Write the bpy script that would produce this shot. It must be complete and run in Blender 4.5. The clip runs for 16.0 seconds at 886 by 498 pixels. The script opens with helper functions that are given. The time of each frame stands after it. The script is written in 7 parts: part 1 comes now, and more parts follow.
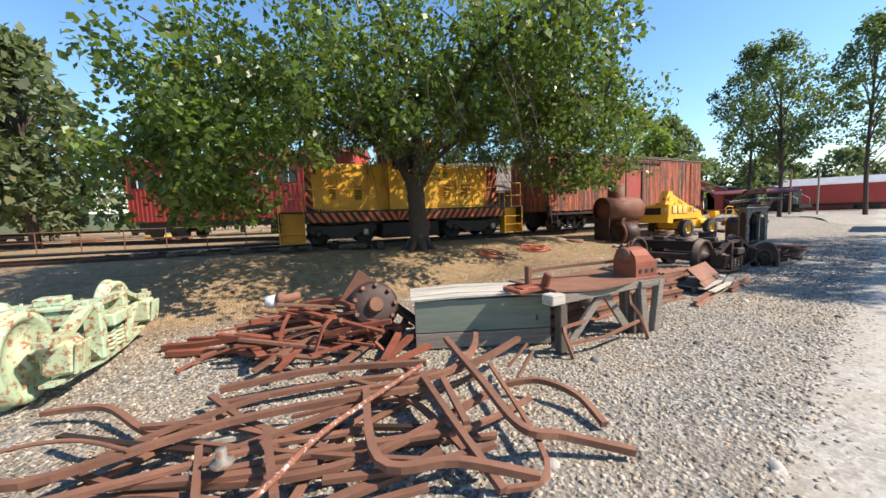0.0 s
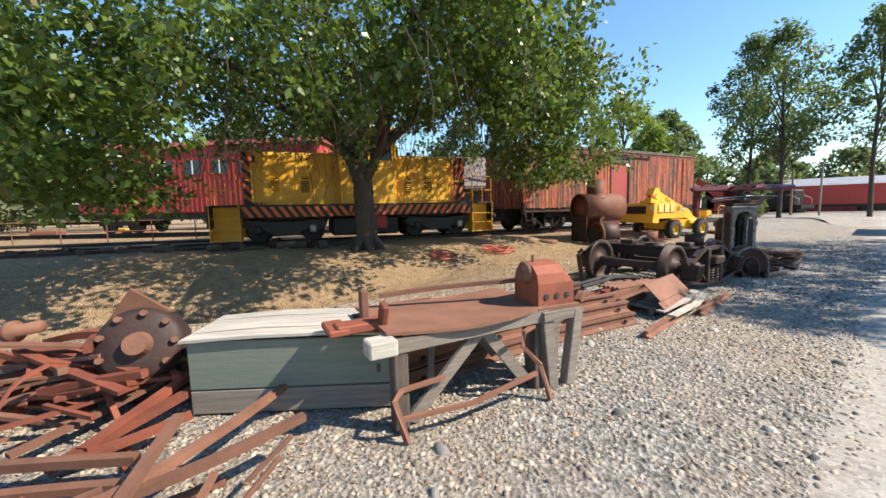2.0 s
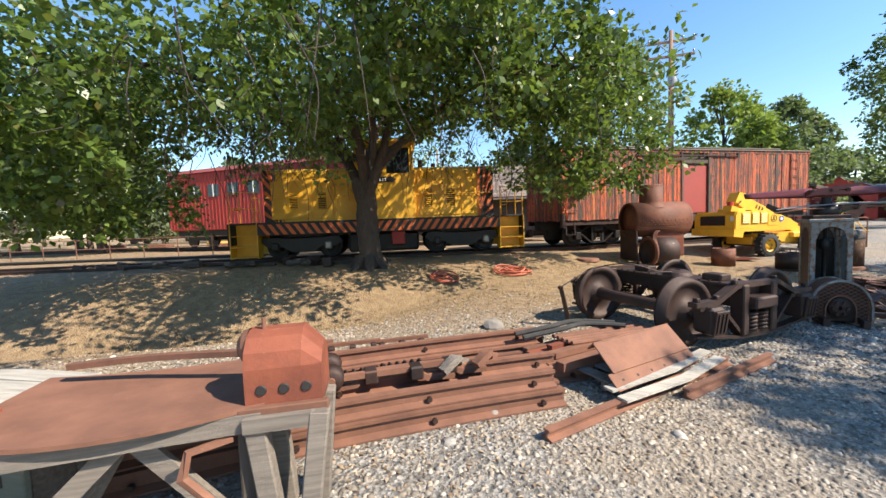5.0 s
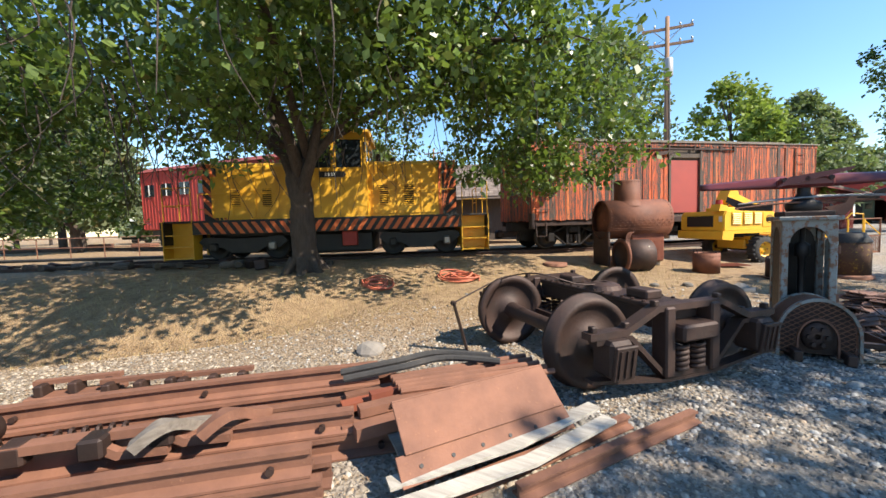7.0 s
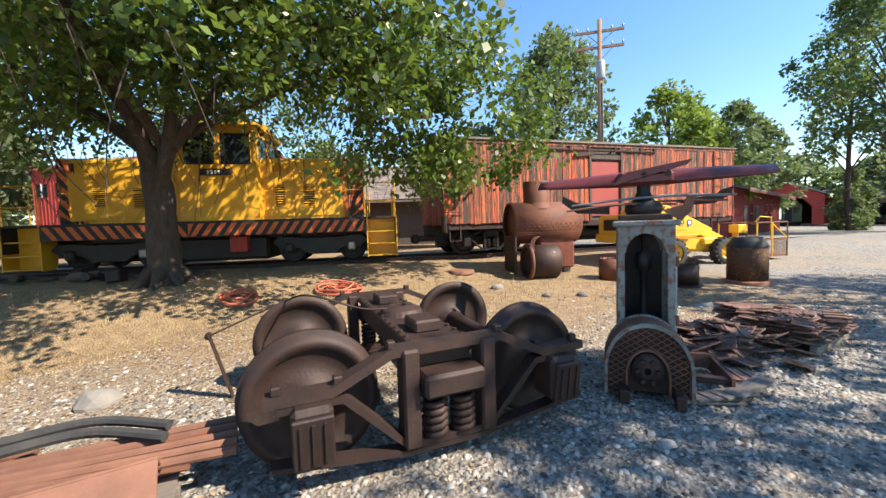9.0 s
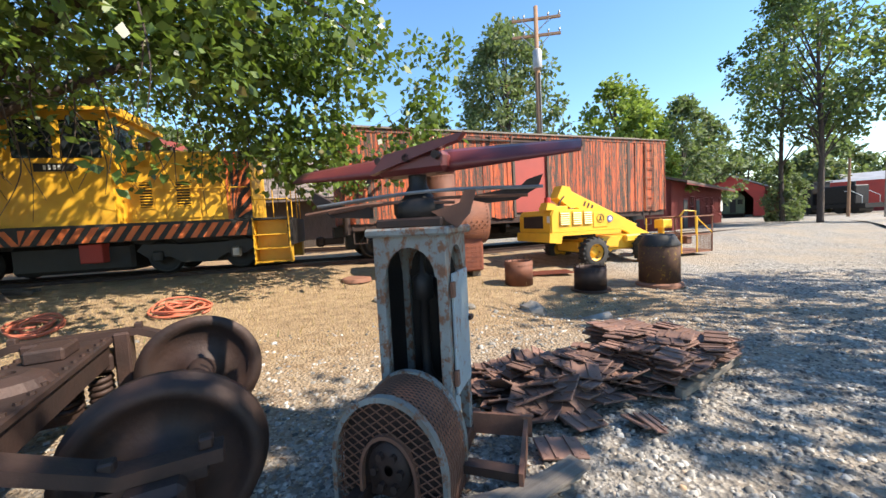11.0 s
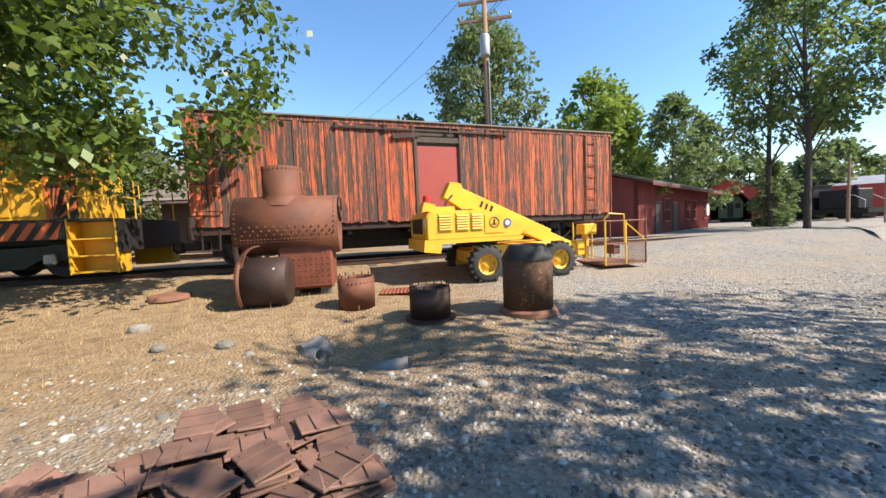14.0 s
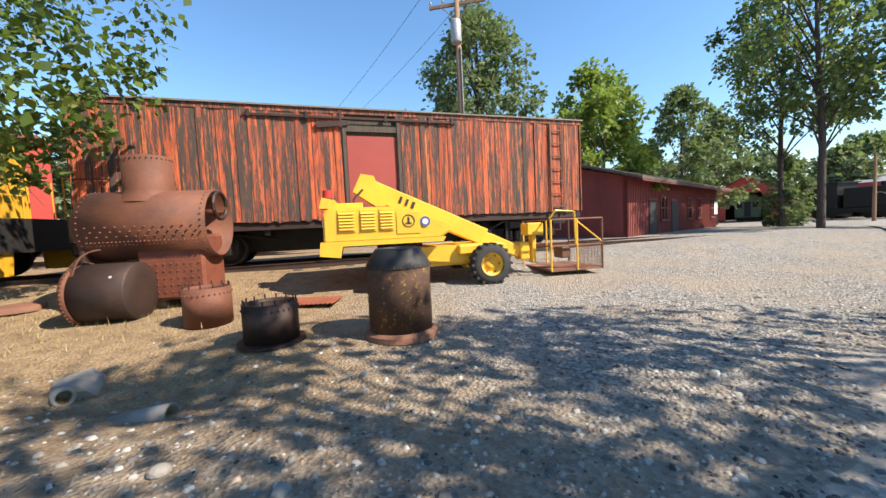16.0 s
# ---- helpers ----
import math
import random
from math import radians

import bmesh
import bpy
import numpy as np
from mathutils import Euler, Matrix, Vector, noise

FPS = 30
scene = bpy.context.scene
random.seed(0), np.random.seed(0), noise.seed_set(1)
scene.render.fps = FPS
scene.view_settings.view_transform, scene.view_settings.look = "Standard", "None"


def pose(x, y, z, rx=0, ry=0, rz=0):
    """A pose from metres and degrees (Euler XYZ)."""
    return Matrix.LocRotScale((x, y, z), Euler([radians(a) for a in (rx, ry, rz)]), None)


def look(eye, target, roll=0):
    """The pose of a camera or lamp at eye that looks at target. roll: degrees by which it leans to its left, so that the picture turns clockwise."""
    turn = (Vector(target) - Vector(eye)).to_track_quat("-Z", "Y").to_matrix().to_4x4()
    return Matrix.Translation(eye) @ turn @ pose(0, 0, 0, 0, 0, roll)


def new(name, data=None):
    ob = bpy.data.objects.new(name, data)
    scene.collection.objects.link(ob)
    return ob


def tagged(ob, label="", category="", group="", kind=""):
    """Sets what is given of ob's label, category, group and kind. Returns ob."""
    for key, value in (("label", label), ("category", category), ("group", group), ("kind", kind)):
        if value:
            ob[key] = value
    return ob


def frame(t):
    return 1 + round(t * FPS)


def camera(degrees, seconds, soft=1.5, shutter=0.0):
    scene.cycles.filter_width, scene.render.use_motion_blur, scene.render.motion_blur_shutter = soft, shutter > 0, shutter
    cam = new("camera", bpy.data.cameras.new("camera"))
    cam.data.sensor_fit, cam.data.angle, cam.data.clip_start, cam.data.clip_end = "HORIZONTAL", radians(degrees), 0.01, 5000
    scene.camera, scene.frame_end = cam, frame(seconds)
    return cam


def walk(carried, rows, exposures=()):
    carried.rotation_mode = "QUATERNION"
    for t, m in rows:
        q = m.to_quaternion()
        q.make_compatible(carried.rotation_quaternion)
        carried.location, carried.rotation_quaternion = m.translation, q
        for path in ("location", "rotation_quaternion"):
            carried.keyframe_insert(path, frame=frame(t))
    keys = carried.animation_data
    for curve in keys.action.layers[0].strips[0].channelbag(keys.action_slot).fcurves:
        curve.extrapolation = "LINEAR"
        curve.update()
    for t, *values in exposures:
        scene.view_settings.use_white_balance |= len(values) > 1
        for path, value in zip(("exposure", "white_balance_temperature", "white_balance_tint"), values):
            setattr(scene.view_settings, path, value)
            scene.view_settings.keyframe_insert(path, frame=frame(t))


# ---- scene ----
cam = camera(100.0, 16.0)
PATH = [
    (0, (2.890, 1.199, 1.541), (2.363, 3.120, 1.360), -2.08),
    (0.5, (3.218, 1.676, 1.457), (2.685, 3.594, 1.263), -1.77),
    (1, (3.518, 2.187, 1.442), (2.994, 4.107, 1.246), -1.41),
    (1.5, (3.777, 2.586, 1.468), (3.259, 4.509, 1.278), -1.49),
    (2, (4.015, 3.034, 1.500), (3.483, 4.951, 1.298), -1.31),
    (2.5, (4.345, 3.349, 1.512), (3.774, 5.256, 1.319), -1.15),
    (3, (4.591, 3.765, 1.467), (3.885, 5.628, 1.291), -1.33),
    (3.2, (4.704, 3.883, 1.508), (3.952, 5.729, 1.342), -1.07),
    (5.3, (5.842, 5.254, 1.588), (4.874, 6.999, 1.453), -2.03),
    (5.5, (5.887, 5.425, 1.574), (4.919, 7.171, 1.438), -1.78),
    (6, (6.129, 5.941, 1.560), (5.142, 7.676, 1.435), -2.09),
    (6.5, (6.448, 6.418, 1.542), (5.449, 8.146, 1.411), -1.80),
    (7, (6.700, 6.922, 1.484), (5.691, 8.644, 1.357), -1.75),
    (7.5, (7.005, 7.313, 1.460), (5.988, 9.031, 1.345), -1.68),
    (8, (7.293, 7.732, 1.438), (6.269, 9.446, 1.320), -1.47),
    (8.5, (7.574, 8.277, 1.497), (6.603, 10.020, 1.360), -1.66),
    (8.7, (7.713, 8.431, 1.460), (6.790, 10.201, 1.337), -1.66),
    (10.8, (8.837, 10.252, 1.490), (8.110, 12.110, 1.358), -2.93),
    (11, (9.046, 10.450, 1.484), (8.326, 12.310, 1.342), -2.92),
    (11.5, (9.476, 10.948, 1.474), (8.783, 12.820, 1.338), -2.89),
    (12, (9.831, 11.435, 1.451), (9.140, 13.306, 1.301), -2.60),
    (12.5, (10.190, 11.735, 1.457), (9.506, 13.609, 1.312), -2.09),
    (13, (10.550, 12.267, 1.427), (9.858, 14.137, 1.268), -2.41),
    (13.5, (10.932, 12.820, 1.405), (10.223, 14.685, 1.263), -2.56),
    (14, (11.295, 13.242, 1.372), (10.546, 15.092, 1.244), -2.51),
    (14.5, (11.616, 13.718, 1.282), (10.838, 15.558, 1.176), -2.74),
    (15, (11.998, 14.073, 1.271), (11.207, 15.907, 1.159), -2.69),
    (15.5, (12.295, 14.580, 1.249), (11.495, 16.409, 1.132), -2.55),
    (16, (12.639, 15.090, 1.258), (11.816, 16.909, 1.138), -2.66),
]
walk(cam, [(t, look(eye, target, roll)) for t, eye, target, roll in PATH],
     exposures=[(0, 0.95), (3, 1.04), (6, 1.10), (8.5, 1.22), (11, 1.32), (13, 1.17), (16, 1.03)])

# ---- light ----
SUN_UP, SUN_AZ = 44.0, 2.0            # degrees: elevation, and the compass of the sun counted from +x towards +y
world = bpy.data.worlds.new("sky")
world.use_nodes = True
scene.world = world
wn = world.node_tree
sky = wn.nodes.new("ShaderNodeTexSky")
sky.sky_type, sky.sun_disc = "NISHITA", False
sky.sun_elevation, sky.sun_rotation = radians(SUN_UP), radians(90 - SUN_AZ)
sky.air_density, sky.dust_density, sky.ozone_density = 1.25, 0.0, 4.0
deeper = wn.nodes.new("ShaderNodeHueSaturation")
deeper.inputs["Saturation"].default_value = 1.12
wn.links.new(sky.outputs[0], deeper.inputs["Color"])
wn.links.new(deeper.outputs[0], wn.nodes["Background"].inputs[0])
wn.nodes["Background"].inputs[1].default_value = 0.116
sun_data = bpy.data.lights.new("sun", "SUN")
sun_data.energy, sun_data.angle, sun_data.color = 5.0, radians(0.53), (1.0, 0.90, 0.755)
sun = new("sun", sun_data)
e, a = radians(SUN_UP), radians(SUN_AZ)
sun.matrix_world = look((math.cos(e) * math.cos(a) * 60, math.cos(e) * math.sin(a) * 60, math.sin(e) * 60), (0, 0, 0))
scene.view_settings.exposure = 1.02


# ---- materials ----
def nodes_of(name, rough=0.8, metal=0.0):
    m = bpy.data.materials.new(name)
    m.use_nodes = True
    n, l = m.node_tree.nodes, m.node_tree.links
    b = n["Principled BSDF"]
    b.inputs["Roughness"].default_value, b.inputs["Metallic"].default_value = rough, metal
    return m, n, l, b


def coords(n, l, stretch=(1, 1, 1), world_space=False):
    tc, mp = n.new("ShaderNodeTexCoord"), n.new("ShaderNodeMapping")
    mp.inputs["Scale"].default_value = stretch
    if world_space:
        geo = n.new("ShaderNodeNewGeometry")
        l.new(geo.outputs["Position"], mp.inputs["Vector"])
    else:
        l.new(tc.outputs["Object"], mp.inputs["Vector"])
    return mp.outputs["Vector"]


def noise_of(n, l, vec, scale, detail=6.0, rough=0.6):
    t = n.new("ShaderNodeTexNoise")
    t.inputs["Scale"].default_value, t.inputs["Detail"].default_value, t.inputs["Roughness"].default_value = scale, detail, rough
    l.new(vec, t.inputs["Vector"])
    return t.outputs["Fac"]


def ramp_of(n, l, fac, stops):
    r = n.new("ShaderNodeValToRGB")
    els = r.color_ramp.elements
    while len(els) < len(stops):
        els.new(0.5)
    for el, (at, col) in zip(els, stops):
        el.position, el.color = at, (*col, 1)
    l.new(fac, r.inputs["Fac"])
    return r.outputs["Color"]


def mix_of(n, l, fac, a, b, how="MIX"):
    m = n.new("ShaderNodeMix")
    m.data_type, m.blend_type = "RGBA", how
    for sock, v in ((m.inputs["Factor"], fac), (m.inputs["A"], a), (m.inputs["B"], b)):
        if isinstance(v, (int, float)):
            sock.default_value = v
        elif isinstance(v, tuple):
            sock.default_value = (*v, 1)
        else:
            l.new(v, sock)
    return m.outputs["Result"]


def bump_of(n, l, b, fac, strength, dist=0.02):
    k = n.new("ShaderNodeBump")
    k.inputs["Strength"].default_value, k.inputs["Distance"].default_value = strength, dist
    l.new(fac, k.inputs["Height"])
    l.new(k.outputs["Normal"], b.inputs["Normal"])


def weathered(name, base, dark, spot, scale=3.0, rough=0.75, metal=0.0, amount=0.5, stretch=(1, 1, 1), bump=0.25, vary=0.0, world_space=False):
    """A worn surface: a base that drifts to a darker tone, spots or chips of a third colour, and fine relief."""
    m, n, l, b = nodes_of(name, rough, metal)
    v = coords(n, l, stretch, world_space)
    big, fine = noise_of(n, l, v, scale, 5), noise_of(n, l, v, scale * 9, 8, 0.7)
    c = mix_of(n, l, ramp_of(n, l, big, [(0.35, (0, 0, 0)), (0.68, (1, 1, 1))]), base, dark)
    edge = 0.72 - amount * 0.3
    c = mix_of(n, l, ramp_of(n, l, fine, [(edge, (0, 0, 0)), (edge + 0.09, (1, 1, 1))]), c, spot)
    if vary:
        oi, hs = n.new("ShaderNodeObjectInfo"), n.new("ShaderNodeHueSaturation")
        mr = n.new("ShaderNodeMapRange")
        mr.inputs["To Min"].default_value, mr.inputs["To Max"].default_value = 1 - vary, 1 + vary
        l.new(oi.outputs["Random"], mr.inputs["Value"])
        l.new(mr.outputs["Result"], hs.inputs["Value"])
        l.new(c, hs.inputs["Color"])
        c = hs.outputs["Color"]
    l.new(c, b.inputs["Base Color"])
    rr = n.new("ShaderNodeMapRange")
    rr.inputs["To Min"].default_value, rr.inputs["To Max"].default_value = max(rough - 0.12, 0.05), min(rough + 0.15, 1)
    l.new(fine, rr.inputs["Value"])
    l.new(rr.outputs["Result"], b.inputs["Roughness"])
    bump_of(n, l, b, fine, bump)
    return m


RUST = weathered("rust", (0.215, 0.098, 0.060), (0.145, 0.066, 0.042), (0.30, 0.145, 0.082), 4, 0.78, 0.15, 0.35, vary=0.18)
RUST_RED = weathered("rust_red", (0.24, 0.068, 0.034), (0.15, 0.042, 0.024), (0.30, 0.14, 0.05), 3.5, 0.72, 0.15, 0.3, vary=0.18)
RUST_TANK = weathered("rust_tank", (0.185, 0.066, 0.034), (0.10, 0.040, 0.026), (0.22, 0.098, 0.055), 2.2, 0.7, 0.2, 0.3)
RUST_DARK = weathered("rust_dark", (0.055, 0.029, 0.022), (0.030, 0.019, 0.016), (0.11, 0.050, 0.032), 4, 0.6, 0.35, 0.3, vary=0.15)
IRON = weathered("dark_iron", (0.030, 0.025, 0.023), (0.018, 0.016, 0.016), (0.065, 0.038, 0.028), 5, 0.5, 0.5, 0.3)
GREEN_PAINT = weathered("green_paint", (0.34, 0.46, 0.31), (0.38, 0.40, 0.25), (0.26, 0.10, 0.045), 1.5, 0.65, 0.0, 0.72)
GREY_PAINT = weathered("grey_paint", (0.25, 0.27, 0.265), (0.15, 0.13, 0.11), (0.17, 0.075, 0.038), 1.7, 0.6, 0.1, 0.78)
MAROON = weathered("maroon_paint", (0.16, 0.030, 0.028), (0.10, 0.022, 0.022), (0.22, 0.08, 0.07), 2.5, 0.38, 0.1, 0.1, bump=0.1)
YELLOW = weathered("yellow_paint", (0.66, 0.36, 0.022), (0.56, 0.28, 0.018), (0.36, 0.15, 0.03), 1.6, 0.5, 0.0, 0.14, bump=0.08)
JYELLOW = weathered("machine_yellow", (0.80, 0.46, 0.035), (0.70, 0.38, 0.03), (0.42, 0.20, 0.05), 2.5, 0.45, 0.0, 0.10, bump=0.06)
ORANGE = weathered("orange_paint", (0.56, 0.13, 0.03), (0.46, 0.10, 0.03), (0.30, 0.08, 0.03), 3, 0.6, 0.0, 0.25)
BLACK = weathered("black_paint", (0.014, 0.013, 0.013), (0.022, 0.018, 0.016), (0.04, 0.03, 0.025), 3, 0.62, 0.0, 0.2)
RED_DOOR = weathered("red_sheet", (0.33, 0.055, 0.042), (0.28, 0.050, 0.040), (0.36, 0.10, 0.08), 1.5, 0.6, 0.0, 0.08, bump=0.04)
RED_WALL = weathered("red_wall_paint", (0.23, 0.045, 0.035), (0.16, 0.034, 0.028), (0.24, 0.08, 0.06), 1.2, 0.75, 0.0, 0.15, (1, 1, 0.25))
RED_CAR = weathered("red_car_paint", (0.42, 0.045, 0.03), (0.33, 0.04, 0.03), (0.30, 0.08, 0.05), 1.2, 0.65, 0.0, 0.12)
GREY_WOOD = weathered("grey_wood", (0.23, 0.195, 0.16), (0.14, 0.115, 0.095), (0.33, 0.29, 0.25), 3, 0.88, 0.0, 0.4, (1, 14, 14), 0.5, vary=0.15)
DARK_WOOD = weathered("dark_wood", (0.105, 0.080, 0.062), (0.055, 0.043, 0.035), (0.19, 0.155, 0.125), 3, 0.9, 0.0, 0.35, (14, 14, 1), 0.5, vary=0.15)
PALE_WOOD = weathered("pale_wood", (0.48, 0.44, 0.375), (0.30, 0.265, 0.225), (0.60, 0.565, 0.50), 2, 0.85, 0.0, 0.4, (1, 12, 12), 0.4, vary=0.1)
GREEN_WOOD = weathered("green_grey_wood", (0.135, 0.165, 0.125), (0.20, 0.205, 0.165), (0.28, 0.25, 0.20), 2.5, 0.85, 0.0, 0.4, (1, 12, 12), 0.4, vary=0.1)
SHINGLE = weathered("shingle", (0.20, 0.155, 0.125), (0.13, 0.10, 0.085), (0.27, 0.22, 0.18), 1.5, 0.9, 0.0, 0.4, vary=0.3)
SHINGLE_BROWN = weathered("brown_shingle", (0.115, 0.085, 0.066), (0.08, 0.06, 0.048), (0.16, 0.13, 0.10), 1.5, 0.9, 0.0, 0.4)
RUBBER = weathered("rubber", (0.025, 0.024, 0.024), (0.045, 0.041, 0.038), (0.10, 0.09, 0.075), 6, 0.85, 0.0, 0.25)
HOSE = weathered("red_hose", (0.52, 0.14, 0.075), (0.42, 0.11, 0.06), (0.55, 0.28, 0.18), 4, 0.6, 0.0, 0.2)
BARK = weathered("bark", (0.085, 0.062, 0.048), (0.045, 0.034, 0.028), (0.15, 0.12, 0.095), 4, 0.95, 0.0, 0.45, (5, 5, 1), 1.0)
POLE_WOOD = weathered("pole_wood", (0.29, 0.17, 0.10), (0.22, 0.13, 0.08), (0.34, 0.24, 0.16), 3, 0.9, 0.0, 0.3, (8, 8, 0.5))
STEEL = weathered("steel", (0.30, 0.29, 0.28), (0.22, 0.20, 0.18), (0.24, 0.14, 0.09), 4, 0.42, 0.7, 0.2)
ROOF_GREY = weathered("roof_metal", (0.36, 0.36, 0.37), (0.28, 0.27, 0.27), (0.25, 0.18, 0.14), 0.8, 0.5, 0.3, 0.2)
WHITE = weathered("white_paint", (0.72, 0.72, 0.69), (0.60, 0.59, 0.56), (0.45, 0.35, 0.26), 3, 0.6, 0.0, 0.15)
STONE = weathered("stone", (0.24, 0.215, 0.185), (0.17, 0.15, 0.13), (0.31, 0.28, 0.245), 5, 0.9, 0.0, 0.3, vary=0.35)
BLUE_GREY = weathered("pale_blue_paint", (0.34, 0.40, 0.43), (0.27, 0.30, 0.31), (0.26, 0.12, 0.055), 1.3, 0.6, 0.0, 0.55)
CAR_GREEN = weathered("coach_green", (0.10, 0.13, 0.075), (0.075, 0.10, 0.06), (0.16, 0.15, 0.11), 1.5, 0.55, 0.0, 0.15)
PLASTIC_RED = weathered("red_lens", (0.45, 0.03, 0.02), (0.38, 0.03, 0.02), (0.5, 0.1, 0.08), 4, 0.3, 0.0, 0.05, bump=0.02)
GLASS_DARK, _n, _l, _b = nodes_of("dark_glass", 0.08)
_b.inputs["Base Color"].default_value = (0.02, 0.025, 0.03, 1)


def peeling_boards():
    """Barn-red paint, orange where it has faded, black weathered wood where it is gone; each board differs."""
    m, n, l, b = nodes_of("peeling_board", 0.82)
    v = coords(n, l, (17, 17, 0.8))
    oi = n.new("ShaderNodeObjectInfo")
    add = n.new("ShaderNodeVectorMath")
    add.operation = "ADD"
    cmb = n.new("ShaderNodeCombineXYZ")
    mul = n.new("ShaderNodeMath")
    mul.operation = "MULTIPLY"
    mul.inputs[1].default_value = 60
    l.new(oi.outputs["Random"], mul.inputs[0])
    l.new(mul.outputs[0], cmb.inputs[0])
    l.new(mul.outputs[0], cmb.inputs[2])
    l.new(v, add.inputs[0])
    l.new(cmb.outputs[0], add.inputs[1])
    v = add.outputs[0]
    big, fine = noise_of(n, l, v, 1.1, 4), noise_of(n, l, v, 5, 8, 0.75)
    paint = mix_of(n, l, ramp_of(n, l, big, [(0.35, (0, 0, 0)), (0.65, (1, 1, 1))]), (0.61, 0.130, 0.042), (0.45, 0.076, 0.030))
    tone = ramp_of(n, l, oi.outputs["Random"], [(0.0, (0.68, 0.62, 0.6)), (0.4, (1, 1, 1)), (0.75, (1.0, 1.0, 1.0)), (1.0, (1.0, 1.35, 1.2))])
    paint = mix_of(n, l, 1.0, paint, tone, "MULTIPLY")
    wood = mix_of(n, l, fine, (0.018, 0.013, 0.011), (0.10, 0.075, 0.06))
    sm = n.new("ShaderNodeMath")
    sm.operation = "MULTIPLY_ADD"
    sm.inputs[1].default_value, sm.inputs[2].default_value = 0.75, 0.0
    l.new(fine, sm.inputs[0])
    s2 = n.new("ShaderNodeMath")
    s2.operation = "MULTIPLY_ADD"
    s2.inputs[1].default_value = 0.45
    l.new(big, s2.inputs[0])
    l.new(sm.outputs[0], s2.inputs[2])
    # boards keep more or less of their paint
    s3 = n.new("ShaderNodeMath")
    s3.operation = "MULTIPLY_ADD"
    s3.inputs[1].default_value = 0.10
    wr = n.new("ShaderNodeTexWhiteNoise")
    wr.noise_dimensions = "1D"
    l.new(oi.outputs["Random"], wr.inputs["W"])
    l.new(wr.outputs["Value"], s3.inputs[0])
    l.new(s2.outputs[0], s3.inputs[2])
    bare = ramp_of(n, l, s3.outputs[0], [(0.605, (0, 0, 0)), (0.65, (1, 1, 1))])
    l.new(mix_of(n, l, bare, paint, wood), b.inputs["Base Color"])
    bump_of(n, l, b, fine, 0.5)
    return m


BOARD = peeling_boards()


def gravel_colour(n, l, v, grit, big):
    """Crushed grey stone, each cell its own tone, with dust drifted over it in patches."""
    vor = n.new("ShaderNodeTexVoronoi")
    vor.inputs["Scale"].default_value = 30
    l.new(v, vor.inputs["Vector"])
    c = ramp_of(n, l, vor.outputs["Color"], [(0.1, (0.10, 0.092, 0.084)), (0.45, (0.27, 0.25, 0.22)), (0.9, (0.50, 0.465, 0.415))])
    c = mix_of(n, l, ramp_of(n, l, grit, [(0.4, (0.5, 0.5, 0.5)), (0.62, (1.05, 1.05, 1.05))]), (0.10, 0.09, 0.08), c)
    return mix_of(n, l, ramp_of(n, l, big, [(0.42, (0, 0, 0)), (0.62, (0.6, 0.6, 0.6))]), c, (0.34, 0.265, 0.185)), vor.outputs["Distance"]


def packed_colour(n, l, grit, mid, big):
    """Pale gravel ground fine by wheels."""
    c = ramp_of(n, l, grit, [(0.32, (0.28, 0.26, 0.235)), (0.52, (0.42, 0.395, 0.36)), (0.72, (0.53, 0.505, 0.47))])
    c = mix_of(n, l, ramp_of(n, l, mid, [(0.4, (0, 0, 0)), (0.7, (0.5, 0.5, 0.5))]), c, (0.47, 0.445, 0.40))
    return mix_of(n, l, ramp_of(n, l, big, [(0.4, (0, 0, 0)), (0.7, (0.45, 0.45, 0.45))]), c, (0.33, 0.295, 0.25))


def strip(n, l, v, fx, fy, c, rag, spread, lo, hi):
    """0 to 1 across a straight margin fx x + fy y + c between lo and hi, made ragged by a noise."""
    sx = n.new("ShaderNodeSeparateXYZ")
    l.new(v, sx.inputs[0])
    steps = [n.new("ShaderNodeMath") for _ in range(3)]
    for m_ in steps:
        m_.operation = "MULTIPLY_ADD"
    for m_, f_, src in zip(steps, (fx, fy, spread), (sx.outputs[0], sx.outputs[1], rag)):
        m_.inputs[1].default_value = f_
        l.new(src, m_.inputs[0])
    steps[0].inputs[2].default_value = c
    l.new(steps[0].outputs[0], steps[1].inputs[2])
    l.new(steps[1].outputs[0], steps[2].inputs[2])
    r = n.new("ShaderNodeMapRange")
    r.inputs["From Min"].default_value, r.inputs["From Max"].default_value = lo + spread / 2, hi + spread / 2
    l.new(steps[2].outputs[0], r.inputs["Value"])
    return r.outputs[0]


def road_margin(n, l, v, mid):
    return strip(n, l, v, 0.824, -0.567, -1.42, mid, 1.4, -0.25, 0.75)


